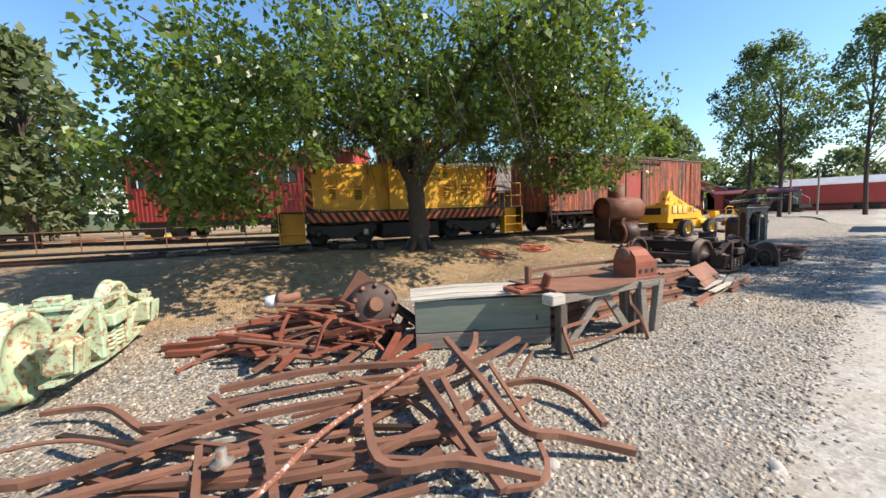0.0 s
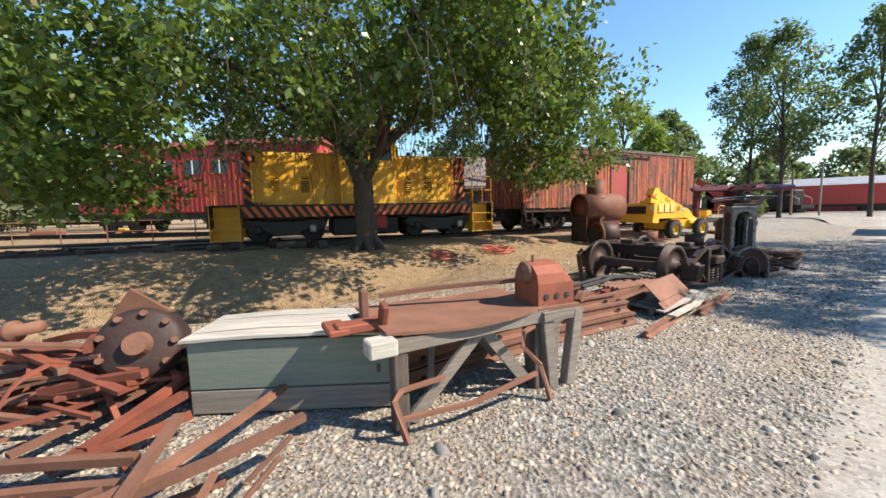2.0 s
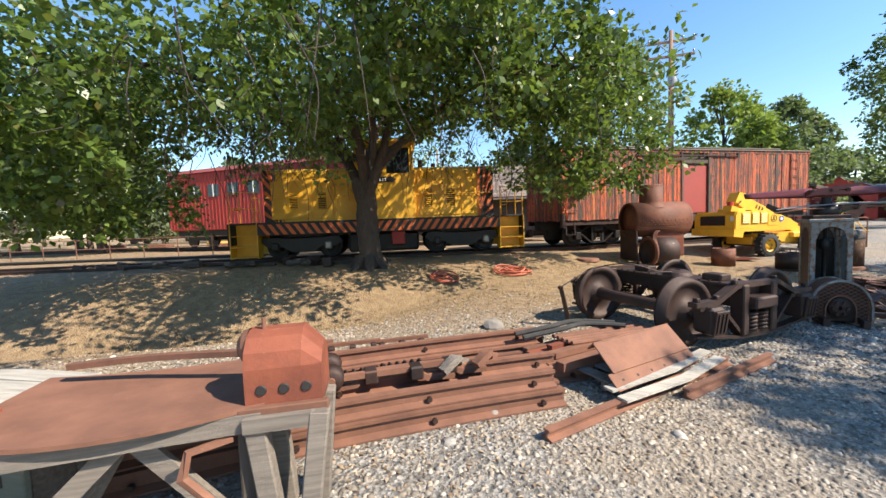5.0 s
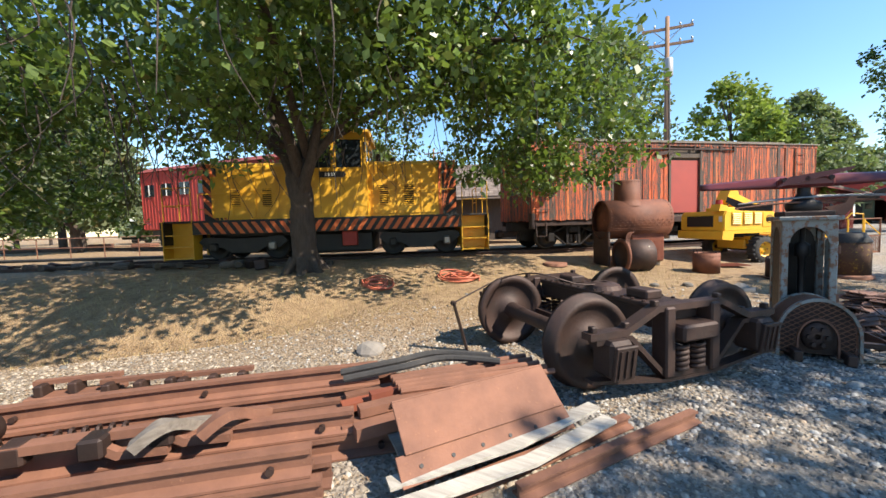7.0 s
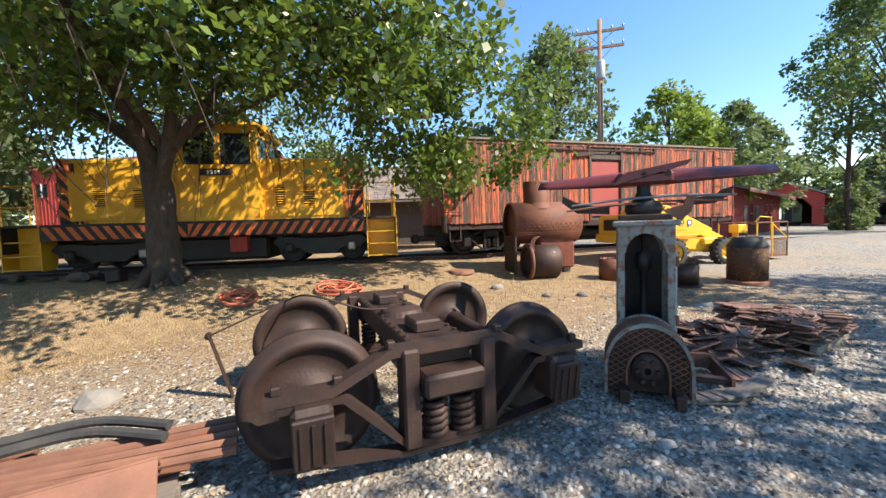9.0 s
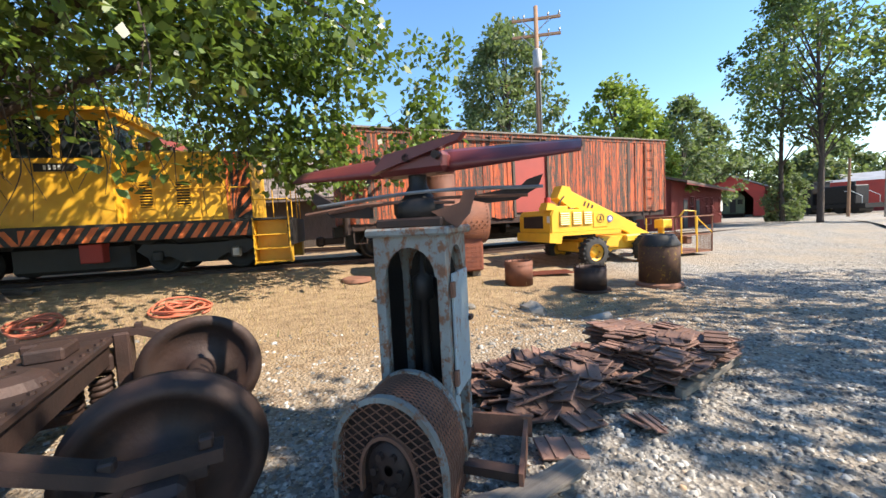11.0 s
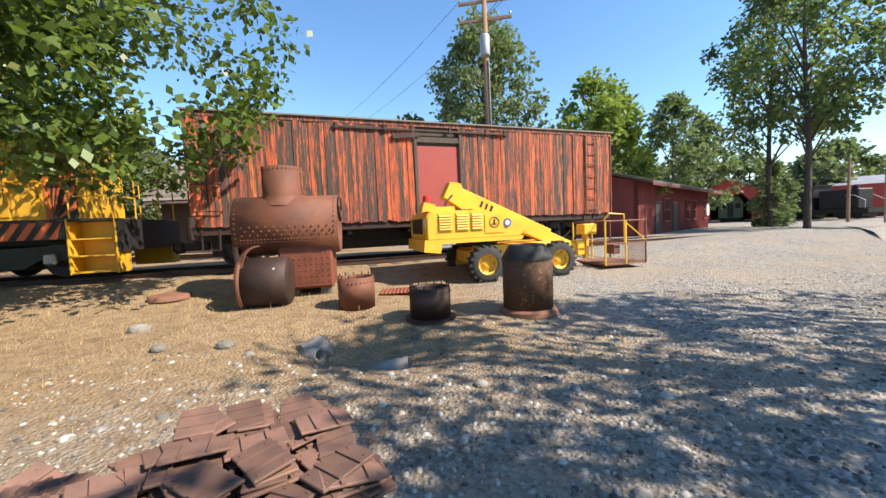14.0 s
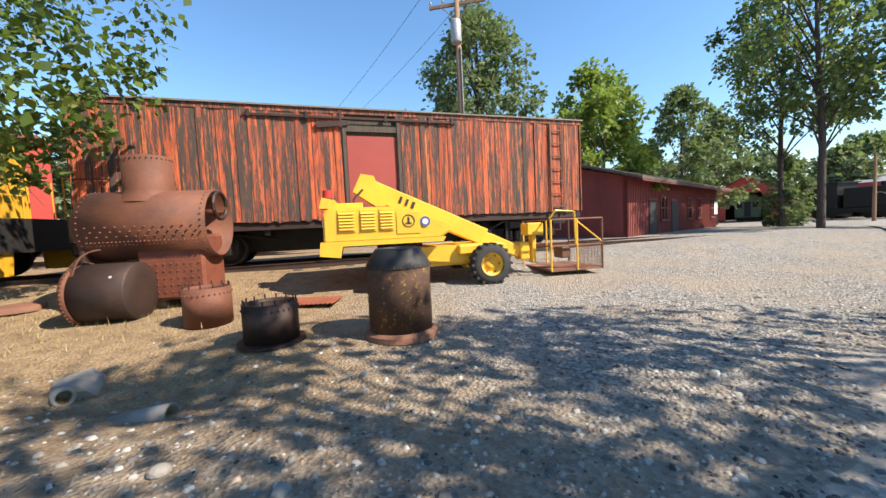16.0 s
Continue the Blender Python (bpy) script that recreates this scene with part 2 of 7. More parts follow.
def ground_material():
    """Pale gravel by the road, straw-coloured dry grass and leaf litter on the bank, dusty soil between."""
    m, n, l, b = nodes_of("gravel_and_dry_soil", 0.95)
    v = coords(n, l, (1, 1, 1), True)
    grit, mid, big = noise_of(n, l, v, 38, 8, 0.75), noise_of(n, l, v, 5, 6), noise_of(n, l, v, 0.55, 5)
    gravel, cells = gravel_colour(n, l, v, grit, big)
    gravel = mix_of(n, l, road_margin(n, l, v, mid), gravel, packed_colour(n, l, grit, mid, big))
    straw = ramp_of(n, l, mid, [(0.3, (0.20, 0.125, 0.065)), (0.5, (0.32, 0.215, 0.115)), (0.72, (0.40, 0.285, 0.155))])
    straw = mix_of(n, l, ramp_of(n, l, grit, [(0.45, (0, 0, 0)), (0.7, (0.8, 0.8, 0.8))]), straw, (0.13, 0.085, 0.05))
    # the strip between the rail line and the road, and the gravel yard beyond the drums
    mx = n.new("ShaderNodeMath")
    mx.operation = "MAXIMUM"
    l.new(strip(n, l, v, 0.644, -0.765, 12.75, mid, 3.2, 5.8, 8.6), mx.inputs[0])
    l.new(strip(n, l, v, 1.0, 0.72, -1.5, mid, 3.0, 21.0, 24.0), mx.inputs[1])
    l.new(mix_of(n, l, mx.outputs[0], straw, gravel), b.inputs["Base Color"])
    bump_of(n, l, b, mix_of(n, l, 0.6, grit, cells), 1.0, 0.05)
    return m


GROUND = ground_material()


def road_material():
    m, n, l, b = nodes_of("packed_gravel", 0.95)
    v = coords(n, l, (1, 1, 1), True)
    grit, mid, big = noise_of(n, l, v, 38, 8, 0.75), noise_of(n, l, v, 5, 6), noise_of(n, l, v, 0.55, 5)
    gravel, cells = gravel_colour(n, l, v, grit, big)
    l.new(mix_of(n, l, road_margin(n, l, v, mid), gravel, packed_colour(n, l, grit, mid, big)), b.inputs["Base Color"])
    bump_of(n, l, b, grit, 0.5, 0.015)
    return m


ROAD = road_material()


def leaf_material(name, low, high, gloss=0.42):
    m, n, l, b = nodes_of(name, gloss)
    geo = n.new("ShaderNodeNewGeometry")
    c = ramp_of(n, l, geo.outputs["Random Per Island"], [(0.0, low), (0.6, high), (0.93, tuple(x * 1.25 for x in high)), (1.0, (0.16, 0.12, 0.035))])
    l.new(c, b.inputs["Base Color"])
    tr, mx = n.new("ShaderNodeBsdfTranslucent"), n.new("ShaderNodeMixShader")
    l.new(mix_of(n, l, 0.5, c, (0.16, 0.24, 0.02)), tr.inputs["Color"])
    mx.inputs[0].default_value = 0.44
    l.new(b.outputs[0], mx.inputs[1])
    l.new(tr.outputs[0], mx.inputs[2])
    l.new(mx.outputs[0], n["Material Output"].inputs["Surface"])
    return m


OAK_LEAF = leaf_material("oak_leaf", (0.022, 0.042, 0.010), (0.128, 0.190, 0.040), 0.36)
ROAD_OAK_LEAF = leaf_material("road_oak_leaf", (0.045, 0.070, 0.026), (0.125, 0.172, 0.058), 0.5)
FAR_LEAF = leaf_material("far_leaf", (0.080, 0.108, 0.055), (0.165, 0.205, 0.10), 0.7)
BRIGHT_LEAF = leaf_material("bright_leaf", (0.14, 0.20, 0.03), (0.25, 0.32, 0.06), 0.7)
GREY_LEAF = leaf_material("willow_leaf", (0.085, 0.105, 0.055), (0.16, 0.185, 0.10), 0.7)


# ---- mesh helpers ----
def link_mesh(name, bm, mat, parent=None, label="", smooth=False):
    me = bpy.data.meshes.new(name)
    bm.normal_update()
    bm.to_mesh(me)
    bm.free()
    me.materials.append(mat)
    if smooth:
        for p in me.polygons:
            p.use_smooth = len(p.vertices) == 4
    ob = new(name, me)
    ob.parent = parent
    if label:
        ob["label"] = label
    return ob


def part(name, bm, mat, parent, label="", smooth=False):
    return link_mesh(name, bm, mat, parent, label, smooth)


def thing(name, m, label, category, group=""):
    ob = new(name)
    ob.matrix_world = m
    return tagged(ob, label, category, group)


def box(bm, size, m=Matrix(), bevel=0.0):
    r = bmesh.ops.create_cube(bm, size=1.0, matrix=m @ Matrix.Diagonal((*size, 1)))
    if bevel:
        es = {e for v in r["verts"] for e in v.link_edges}
        bmesh.ops.bevel(bm, geom=list(es), offset=bevel, segments=1, affect="EDGES")
    return bm


def beam(bm, p, q, w, h, up=(0, 0, 1), bevel=0.0):
    p, q = Vector(p), Vector(q)
    d = (q - p).normalized()
    s = d.cross(Vector(up))
    if s.length < 1e-4:
        s = d.cross(Vector((1, 0, 0)))
    s.normalize()
    u = s.cross(d)
    m = Matrix((d, s, u)).transposed().to_4x4()
    m.translation = (p + q) / 2
    return box(bm, ((q - p).length, w, h), m, bevel)


def cyl(bm, r, depth, m=Matrix(), seg=20, r2=None, caps=True):
    bmesh.ops.create_cone(bm, cap_ends=caps, segments=seg, radius1=r, radius2=r if r2 is None else r2, depth=depth, matrix=m)
    return bm


def rod(bm, p, q, r, seg=8, r2=None):
    p, q = Vector(p), Vector(q)
    m = (q - p).to_track_quat("Z", "Y").to_matrix().to_4x4()
    m.translation = (p + q) / 2
    return cyl(bm, r, (q - p).length, m, seg, r2)


def sweep(bm, pts, shape, closed=False, up=(0, 0, 1)):
    """Carries a cross-section (list of side, up) along a line of points."""
    pts = [Vector(p) for p in pts]
    rings = []
    for i, p in enumerate(pts):
        a_, b_ = (pts[i - 1], pts[(i + 1) % len(pts)]) if closed else (pts[max(i - 1, 0)], pts[min(i + 1, len(pts) - 1)])
        d = (b_ - a_).normalized()
        s = d.cross(Vector(up))
        s = s.normalized() if s.length > 1e-4 else Vector((1, 0, 0))
        u = s.cross(d)
        rings.append([bm.verts.new(p + s * x + u * y) for x, y in shape])
    k = len(shape)
    for i in range(len(rings) if closed else len(rings) - 1):
        r0, r1 = rings[i], rings[(i + 1) % len(rings)]
        for j in range(k):
            bm.faces.new((r0[j], r0[(j + 1) % k], r1[(j + 1) % k], r1[j]))
    if not closed:
        bm.faces.new(rings[0][::-1])
        bm.faces.new(rings[-1])
    return bm


def round_shape(r, k=8):
    return [(r * math.cos(2 * math.pi * i / k), r * math.sin(2 * math.pi * i / k)) for i in range(k)]


def flat_shape(w, h):
    return [(-w / 2, -h / 2), (w / 2, -h / 2), (w / 2, h / 2), (-w / 2, h / 2)]


def curve_pts(ctrl, k=8):
    """A smooth line through control points."""
    c = [Vector(p) for p in ctrl]
    out = []
    for i in range(len(c) - 1):
        p0, p1, p2, p3 = c[max(i - 1, 0)], c[i], c[i + 1], c[min(i + 2, len(c) - 1)]
        for j in range(k):
            t = j / k
            out.append(0.5 * ((2 * p1) + (p2 - p0) * t + (2 * p0 - 5 * p1 + 4 * p2 - p3) * t * t + (3 * p1 - p0 - 3 * p2 + p3) * t ** 3))
    return out + [c[-1]]


def turned(bm, profile, m=Matrix(), seg=32, smooth=True):
    """A solid of revolution about local z from (radius, height) pairs."""
    rings = []
    for r, z in profile:
        rings.append([bm.verts.new(m @ Vector((r * math.cos(2 * math.pi * i / seg), r * math.sin(2 * math.pi * i / seg), z))) for i in range(seg)])
    for r0, r1 in zip(rings, rings[1:]):
        for i in range(seg):
            bm.faces.new((r0[i], r0[(i + 1) % seg], r1[(i + 1) % seg], r1[i]))
    return bm


def prism(bm, outline, depth, m=Matrix()):
    """An outline in local x, z, thickened along local y."""
    a_ = [bm.verts.new(m @ Vector((x, -depth / 2, z))) for x, z in outline]
    b_ = [bm.verts.new(m @ Vector((x, depth / 2, z))) for x, z in outline]
    k = len(outline)
    bm.faces.new(a_)
    bm.faces.new(b_[::-1])
    for i in range(k):
        bm.faces.new((a_[i], b_[i], b_[(i + 1) % k], a_[(i + 1) % k]))
    bmesh.ops.recalc_face_normals(bm, faces=bm.faces[:])
    return bm


def B():
    return bmesh.new()


AX, AY = pose(0, 0, 0, 0, 90, 0), pose(0, 0, 0, 90, 0, 0)   # turn z to x, z to y


# ---- ground ----
def smoothstep(a_, b_, x):
    t = np.clip((x - a_) / (b_ - a_), 0, 1)
    return t * t * (3 - 2 * t)


def ground_z(x, y):
    s = (x - 2.95) * 0.644 - (y - 19.15) * 0.765
    rise = (0.45 - 0.22 * smoothstep(0.0, 5.0, x)) * smoothstep(6.5, 0.5, s) * smoothstep(60, 30, np.hypot(x, y - 15))
    rise = rise + 0.17 * smoothstep(2.4, 0.8, s) * smoothstep(0.0, 5.0, x) * smoothstep(60, 30, np.hypot(x, y - 15))
    ditch = -0.62 * np.exp(-((s - 4.9) / 1.25) ** 2) * smoothstep(3.4, -0.6, x) * smoothstep(-14, -6, x)
    dip = -0.24 * np.exp(-(((x - 9.0) / 0.9) ** 2 + ((y - 16.9) / 0.55) ** 2))
    ripple = 0.02 * np.sin(1.7 * x + 0.6 * y) * np.sin(1.1 * y - 0.5 * x) * smoothstep(10, 7, s)
    return rise + ditch + dip + ripple


def gz(x, y):
    return float(ground_z(np.float64(x), np.float64(y)))


def grid_axis(lo, hi, step, far):
    core = np.arange(lo, hi + step / 2, step)
    out = [far * k for k in (0.004, 0.01, 0.025, 0.06, 0.15, 0.4, 1.0)]
    return np.r_[[lo - v for v in out[::-1]], core, [hi + v for v in out]]


def build_ground():
    xs, ys = grid_axis(-14, 20, 0.25, 1500), grid_axis(-4, 30, 0.25, 1500)
    X, Y = np.meshgrid(xs, ys)
    Zz = ground_z(X, Y)
    v = np.c_[X.ravel(), Y.ravel(), Zz.ravel()]
    w = len(xs)
    i = (np.arange(len(ys) - 1)[:, None] * w + np.arange(w - 1)).ravel()
    me = bpy.data.meshes.new("ground")
    me.from_pydata(v.tolist(), [], np.c_[i, i + 1, i + w + 1, i + w].tolist())
    me.materials.append(GROUND)
    me.polygons.foreach_set("use_smooth", np.ones(len(me.polygons), bool))
    tagged(new("ground", me), "gravel yard with a dry grassy bank and a shallow ditch", "ground", kind="structure")


build_ground()

# The road: a strip of packed pale gravel along a gentle bend
ROAD_LEFT = curve_pts([(-6, -11.5, 0), (0.6, -1.6, 0), (5.1, 4.9, 0), (8.8, 10.3, 0), (13.5, 17.1, 0), (20.6, 29.6, 0), (27, 46, 0), (38, 70, 0), (60, 110, 0)], 8)


def build_road():
    bm = B()
    rows = []
    for i, p in enumerate(ROAD_LEFT):
        d = (ROAD_LEFT[min(i + 1, len(ROAD_LEFT) - 1)] - ROAD_LEFT[max(i - 1, 0)]).normalized()
        s = Vector((d.y, -d.x, 0))
        wob = 0.12 * noise.noise(Vector((i * 0.17, 3.1, 0)))
        rows.append([bm.verts.new((*(p + s * k).xy, gz(*(p + s * k).xy) + h)) for k, h in ((wob - 0.5, -0.02), (wob + 0.3, 0.012), (1.6, 0.03), (3.4, 0.025), (5.6, -0.012))])
    for r0, r1 in zip(rows, rows[1:]):
        for j in range(4):
            bm.faces.new((r0[j], r0[j + 1], r1[j + 1], r1[j]))
    tagged(link_mesh("road", bm, ROAD, smooth=True), "packed pale gravel road with faint wheel tracks", "road", kind="structure")


build_road()


# ---- trees ----
def leaf_mesh(name, centres, spread, per, size, mat, parent, seed=1, droop=0.25):
    """A crown of many single leaves, gathered in clumps; each leaf is a folded four-corner blade."""
    rng = np.random.default_rng(seed)
    c = np.repeat(np.asarray(centres), per, 0)
    k = len(c)
    d = rng.normal(size=(k, 3))
    d /= np.linalg.norm(d, axis=1)[:, None]
    sp = np.repeat(np.asarray(spread), per)[:, None] if np.ndim(spread) else spread
    p = c + d * (rng.random((k, 1)) ** 0.5) * sp * np.array([1, 1, 0.8])
    p[:, 2] -= droop * rng.random(k) * (np.hypot(d[:, 0], d[:, 1]))
    u = rng.normal(size=(k, 3)) + d * 0.8 + np.array([0, 0, -0.35])
    u /= np.linalg.norm(u, axis=1)[:, None]
    s = np.cross(u, rng.normal(size=(k, 3)) * 0.7 + np.array([0, 0, 1.0]))
    s /= np.linalg.norm(s, axis=1)[:, None] + 1e-6
    n_ = np.cross(s, u)
    ln = size * (0.6 + 0.8 * rng.random((k, 1)))
    wd = ln * 0.34
    v = np.stack([p, p + u * ln * 0.5 + s * wd + n_ * ln * 0.08, p + u * ln, p + u * ln * 0.5 - s * wd + n_ * ln * 0.08], 1).reshape(-1, 3)
    me = bpy.data.meshes.new(name)
    me.vertices.add(4 * k)
    me.vertices.foreach_set("co", v.ravel())
    me.loops.add(4 * k)
    me.loops.foreach_set("vertex_index", np.arange(4 * k, dtype=np.int32))
    me.polygons.add(k)
    me.polygons.foreach_set("loop_start", np.arange(0, 4 * k, 4, dtype=np.int32))
    me.update(calc_edges=True)
    me.materials.append(mat)
    ob = new(name, me)
    ob.parent = parent
    return ob


def limb(bm, pts, r0, r1, k=9, rough=0.12):
    """A tapering, slightly lumpy limb along a smooth line."""
    line = curve_pts(pts, 6)
    rings = []
    m_ = len(line)
    for i, p in enumerate(line):
        d = (line[min(i + 1, m_ - 1)] - line[max(i - 1, 0)]).normalized()
        s = d.cross(Vector((0.31, 0.95, 0.05))).normalized()
        u = s.cross(d)
        r = r0 + (r1 - r0) * i / (m_ - 1)
        rings.append([bm.verts.new(p + (s * math.cos(2 * math.pi * j / k) + u * math.sin(2 * math.pi * j / k)) * r *
                      (1 + rough * noise.noise(p * 3 + Vector((j * 1.7, 0, 0))))) for j in range(k)])
    for r_0, r_1 in zip(rings, rings[1:]):
        for j in range(k):
            bm.faces.new((r_0[j], r_0[(j + 1) % k], r_1[(j + 1) % k], r_1[j]))
    return line


def oak(x, y):
    t = thing("oak_tree", pose(x, y, gz(x, y) - 0.05), "large spreading oak with drooping dark green branches and dead twigs", "tree")
    rng = random.Random(4)
    bm = B()
    limb(bm, [(0.06, 0, -0.1), (0.03, 0, 0.35), (0, 0, 1.2), (-0.06, 0.02, 2.0), (-0.2, 0.05, 2.6)], 0.34, 0.26, 12, 0.25)
    for j in range(7):
        an = j * 0.9
        limb(bm, [(0.25 * math.cos(an), 0.25 * math.sin(an), 0.35), (0.5 * math.cos(an), 0.5 * math.sin(an), 0.05), (0.75 * math.cos(an), 0.75 * math.sin(an), -0.15)], 0.16, 0.06, 6)
    part("trunk", bm, BARK, t, smooth=True)
    ends = []
    main = [((-0.15, 0, 2.2), (-0.9, 0.1, 3.6), (-1.6, 0.2, 5.4), (-2.3, 0.3, 7.6)), ((0.0, 0, 2.0), (0.75, -0.1, 3.3), (1.3, -0.2, 5.0), (2.0, -0.3, 7.4)),
            ((-0.1, 0, 2.4), (-0.3, 0.8, 3.8), (-0.5, 2.2, 5.6), (-0.8, 3.4, 7.4)), ((0, 0, 2.5), (0.4, -0.9, 4.0), (0.5, -2.4, 5.6), (0.4, -4.2, 6.8)),
            ((-0.6, 0, 3.1), (-2.4, -0.6, 4.4), (-4.6, -1.4, 5.2), (-6.3, -2.2, 4.9)), ((0.5, 0, 2.9), (2.2, 0.3, 4.2), (4.2, 0.8, 5.0), (5.9, 1.3, 4.8)),
            ((-0.2, 0.1, 3), (-2.0, 2.0, 4.6), (-3.8, 3.8, 5.6), (-5.0, 5.0, 5.4)), ((0.3, 0, 3), (2.0, -2.0, 4.4), (3.6, -3.8, 5.2), (4.8, -5.0, 5.0)),
            ((-0.3, 0, 3.2), (-1.6, -2.0, 4.5), (-3.0, -4.0, 5.1), (-4.2, -5.4, 4.7)), ((0.2, 0.1, 3.1), (1.8, 2.0, 4.6), (3.2, 3.6, 5.4), (4.4, 4.6, 5.2))]
    bm = B()
    for pts in main:
        line = limb(bm, pts, 0.17 if pts[3][2] > 6 else 0.11, 0.03, 8)
        for q in line[8:]:
            for _ in range(2):
                an, up_ = rng.uniform(0, 6.28), rng.uniform(-0.5, 0.9)
                ln = rng.uniform(0.8, 2.2)
                e_ = q + Vector((math.cos(an) * ln, math.sin(an) * ln, up_ * ln * 0.7 - 0.15 * ln))
                limb(bm, [q, (q + e_) / 2 + Vector((0, 0, 0.15)), e_], 0.035, 0.008, 5)
                ends.append(e_)
    # hanging bare twigs
    for _ in range(170):
        an, rr = rng.uniform(0, 6.28), rng.uniform(1.5, 6.5)
        p = Vector((math.cos(an) * rr, math.sin(an) * rr, rng.uniform(3.0, 4.2)))
        ln = rng.uniform(0.7, 1.9)
        limb(bm, [p, p + Vector((rng.uniform(-.3, .3), rng.uniform(-.3, .3), -ln * 0.5)), p + Vector((rng.uniform(-.5, .5), rng.uniform(-.5, .5), -ln))], 0.013, 0.004, 4)
    part("limb", bm, BARK, t, smooth=True)
    cs, sp = [tuple(q) for q in ends], [rng.uniform(0.45, 0.85) for _ in ends]
    # the skirt of the crown hangs low in ragged curtains, the top is a broad dome
    for _ in range(470):
        an = rng.uniform(0, 6.28)
        lobes = 1 + 0.16 * math.sin(3 * an + 1) + 0.10 * math.sin(7 * an)
        f = rng.random()
        if f < 0.36:
            rr, zz = rng.uniform(4.8, 6.5) * lobes, rng.uniform(3.1, 5.6)
        elif f < 0.5:
            rr, zz = rng.uniform(2.2, 5.0) * lobes, rng.uniform(4.4, 5.6)
        else:
            el = rng.uniform(0.1, 1.5)
            rr, zz = 6.4 * math.cos(el) * lobes * rng.uniform(0.75, 1.0), 4.6 + 5.8 * math.sin(el) * rng.uniform(0.8, 1.0)
        if zz > 5.2 and math.cos(an) > 0.25 and rng.random() < 0.5:
            continue
        if math.sin(an) < -0.3 and zz > 3.9 and rng.random() < 0.35:
            continue
        cs.append((math.cos(an) * rr, math.sin(an) * rr, zz))
        sp.append(rng.uniform(0.32, 0.72))
    # inner boughs on the open side, and the high eastern shoulder
    for _ in range(150):
        an, rr = rng.uniform(-2.9, 0.5), rng.uniform(1.0, 5.0)
        cs.append((math.cos(an) * rr, math.sin(an) * rr, rng.uniform(3.7, 5.6)))
        sp.append(rng.uniform(0.35, 0.7))
    for _ in range(110):
        an, rr = rng.uniform(-0.75, 0.45), rng.uniform(2.5, 6.6)
        cs.append((math.cos(an) * rr, math.sin(an) * rr, rng.uniform(4.6, 8.6 - 0.35 * rr)))
        sp.append(rng.uniform(0.35, 0.7))
    # low curtains on the west and east sides
    for cx, cy, k in ((-2.2, -6.4, 54), (-3.4, -5.7, 46), (-4.7, -4.7, 36), (-5.8, -2.8, 24), (-0.9, -5.9, 16), (5.0, 2.6, 44), (5.6, 3.5, 30), (6.4, 4.2, 22), (4.4, 1.5, 18), (0.6, -2.9, 7)):
        for _ in range(k):
            cs.append((cx + rng.gauss(0, 0.75), cy + rng.gauss(0, 0.75), rng.uniform(1.45, 4.6) if cx < 0 else rng.uniform(2.1, 5.2)))
            sp.append(rng.uniform(0.3, 0.6))
    leaf_mesh("crown", cs, sp, 62, 0.150, OAK_LEAF, t, 3)


oak(-1.33, 13.45)


def tree(x, y, h, r, mat, label, seed, trunk_h=0.35, per=40, clumps=130, leaf=0.42, trunk_r=0.22, lean=0.0, base=None, name="tree"):
    rng = random.Random(seed)
    z = gz(x, y) if base is None else base
    t = thing(name, pose(x, y, z - 0.05, 0, 0, rng.uniform(0, 360)), label, "tree")
    bm = B()
    top = Vector((lean * h, 0, h * 0.8))
    line = limb(bm, [(0, 0, -0.1), (lean * h * 0.2, 0.1, h * 0.3), top * 0.75, top], trunk_r, 0.05, 8)
    cs, sp = [], []
    for i in range(clumps):
        el = rng.random()
        zz = h * (trunk_h + (1 - trunk_h) * el)
        prof = math.sin(math.pi * min(0.98, 0.16 + 0.84 * el)) ** 0.7
        an = rng.uniform(0, 6.28)
        lob = 1 + 0.3 * noise.noise(Vector((math.cos(an) * 1.3 + seed, math.sin(an) * 1.3, el * 3)))
        rr = r * prof * lob * math.sqrt(rng.uniform(0.25, 1))
        cs.append((math.cos(an) * rr + lean * zz, math.sin(an) * rr, zz))
        sp.append(rng.uniform(0.10, 0.24) * r + 0.1)
    for c in cs[:: max(1, clumps // 22)]:
        q = line[min(len(line) - 1, max(3, int(len(line) * c[2] / h * 0.75)))]
        limb(bm, [q, (q + Vector(c)) / 2 + Vector((0, 0, 0.2)), c], trunk_r * 0.3, 0.015, 5)
    part("trunk", bm, BARK, t, smooth=True)
    leaf_mesh("crown", cs, sp, per, leaf, mat, t, seed)
    return t


# ---- track ----
LOCO_A, CAR_A = 35.4, 42.3
LOCO_M = pose(-2.88, 16.26, 0.55, 0, 0, LOCO_A) @ Matrix.Diagonal((0.91, 1, 1, 1))
CAR_M = pose(3.10, 18.80, 0.55, 0, 0, CAR_A)
RAIL_SHAPE = [(-0.07, 0), (0.07, 0), (0.07, 0.014), (0.012, 0.035), (0.012, 0.10), (0.036, 0.112), (0.036, 0.14), (-0.036, 0.14), (-0.036, 0.112), (-0.012, 0.10), (-0.012, 0.035), (-0.07, 0.014)]


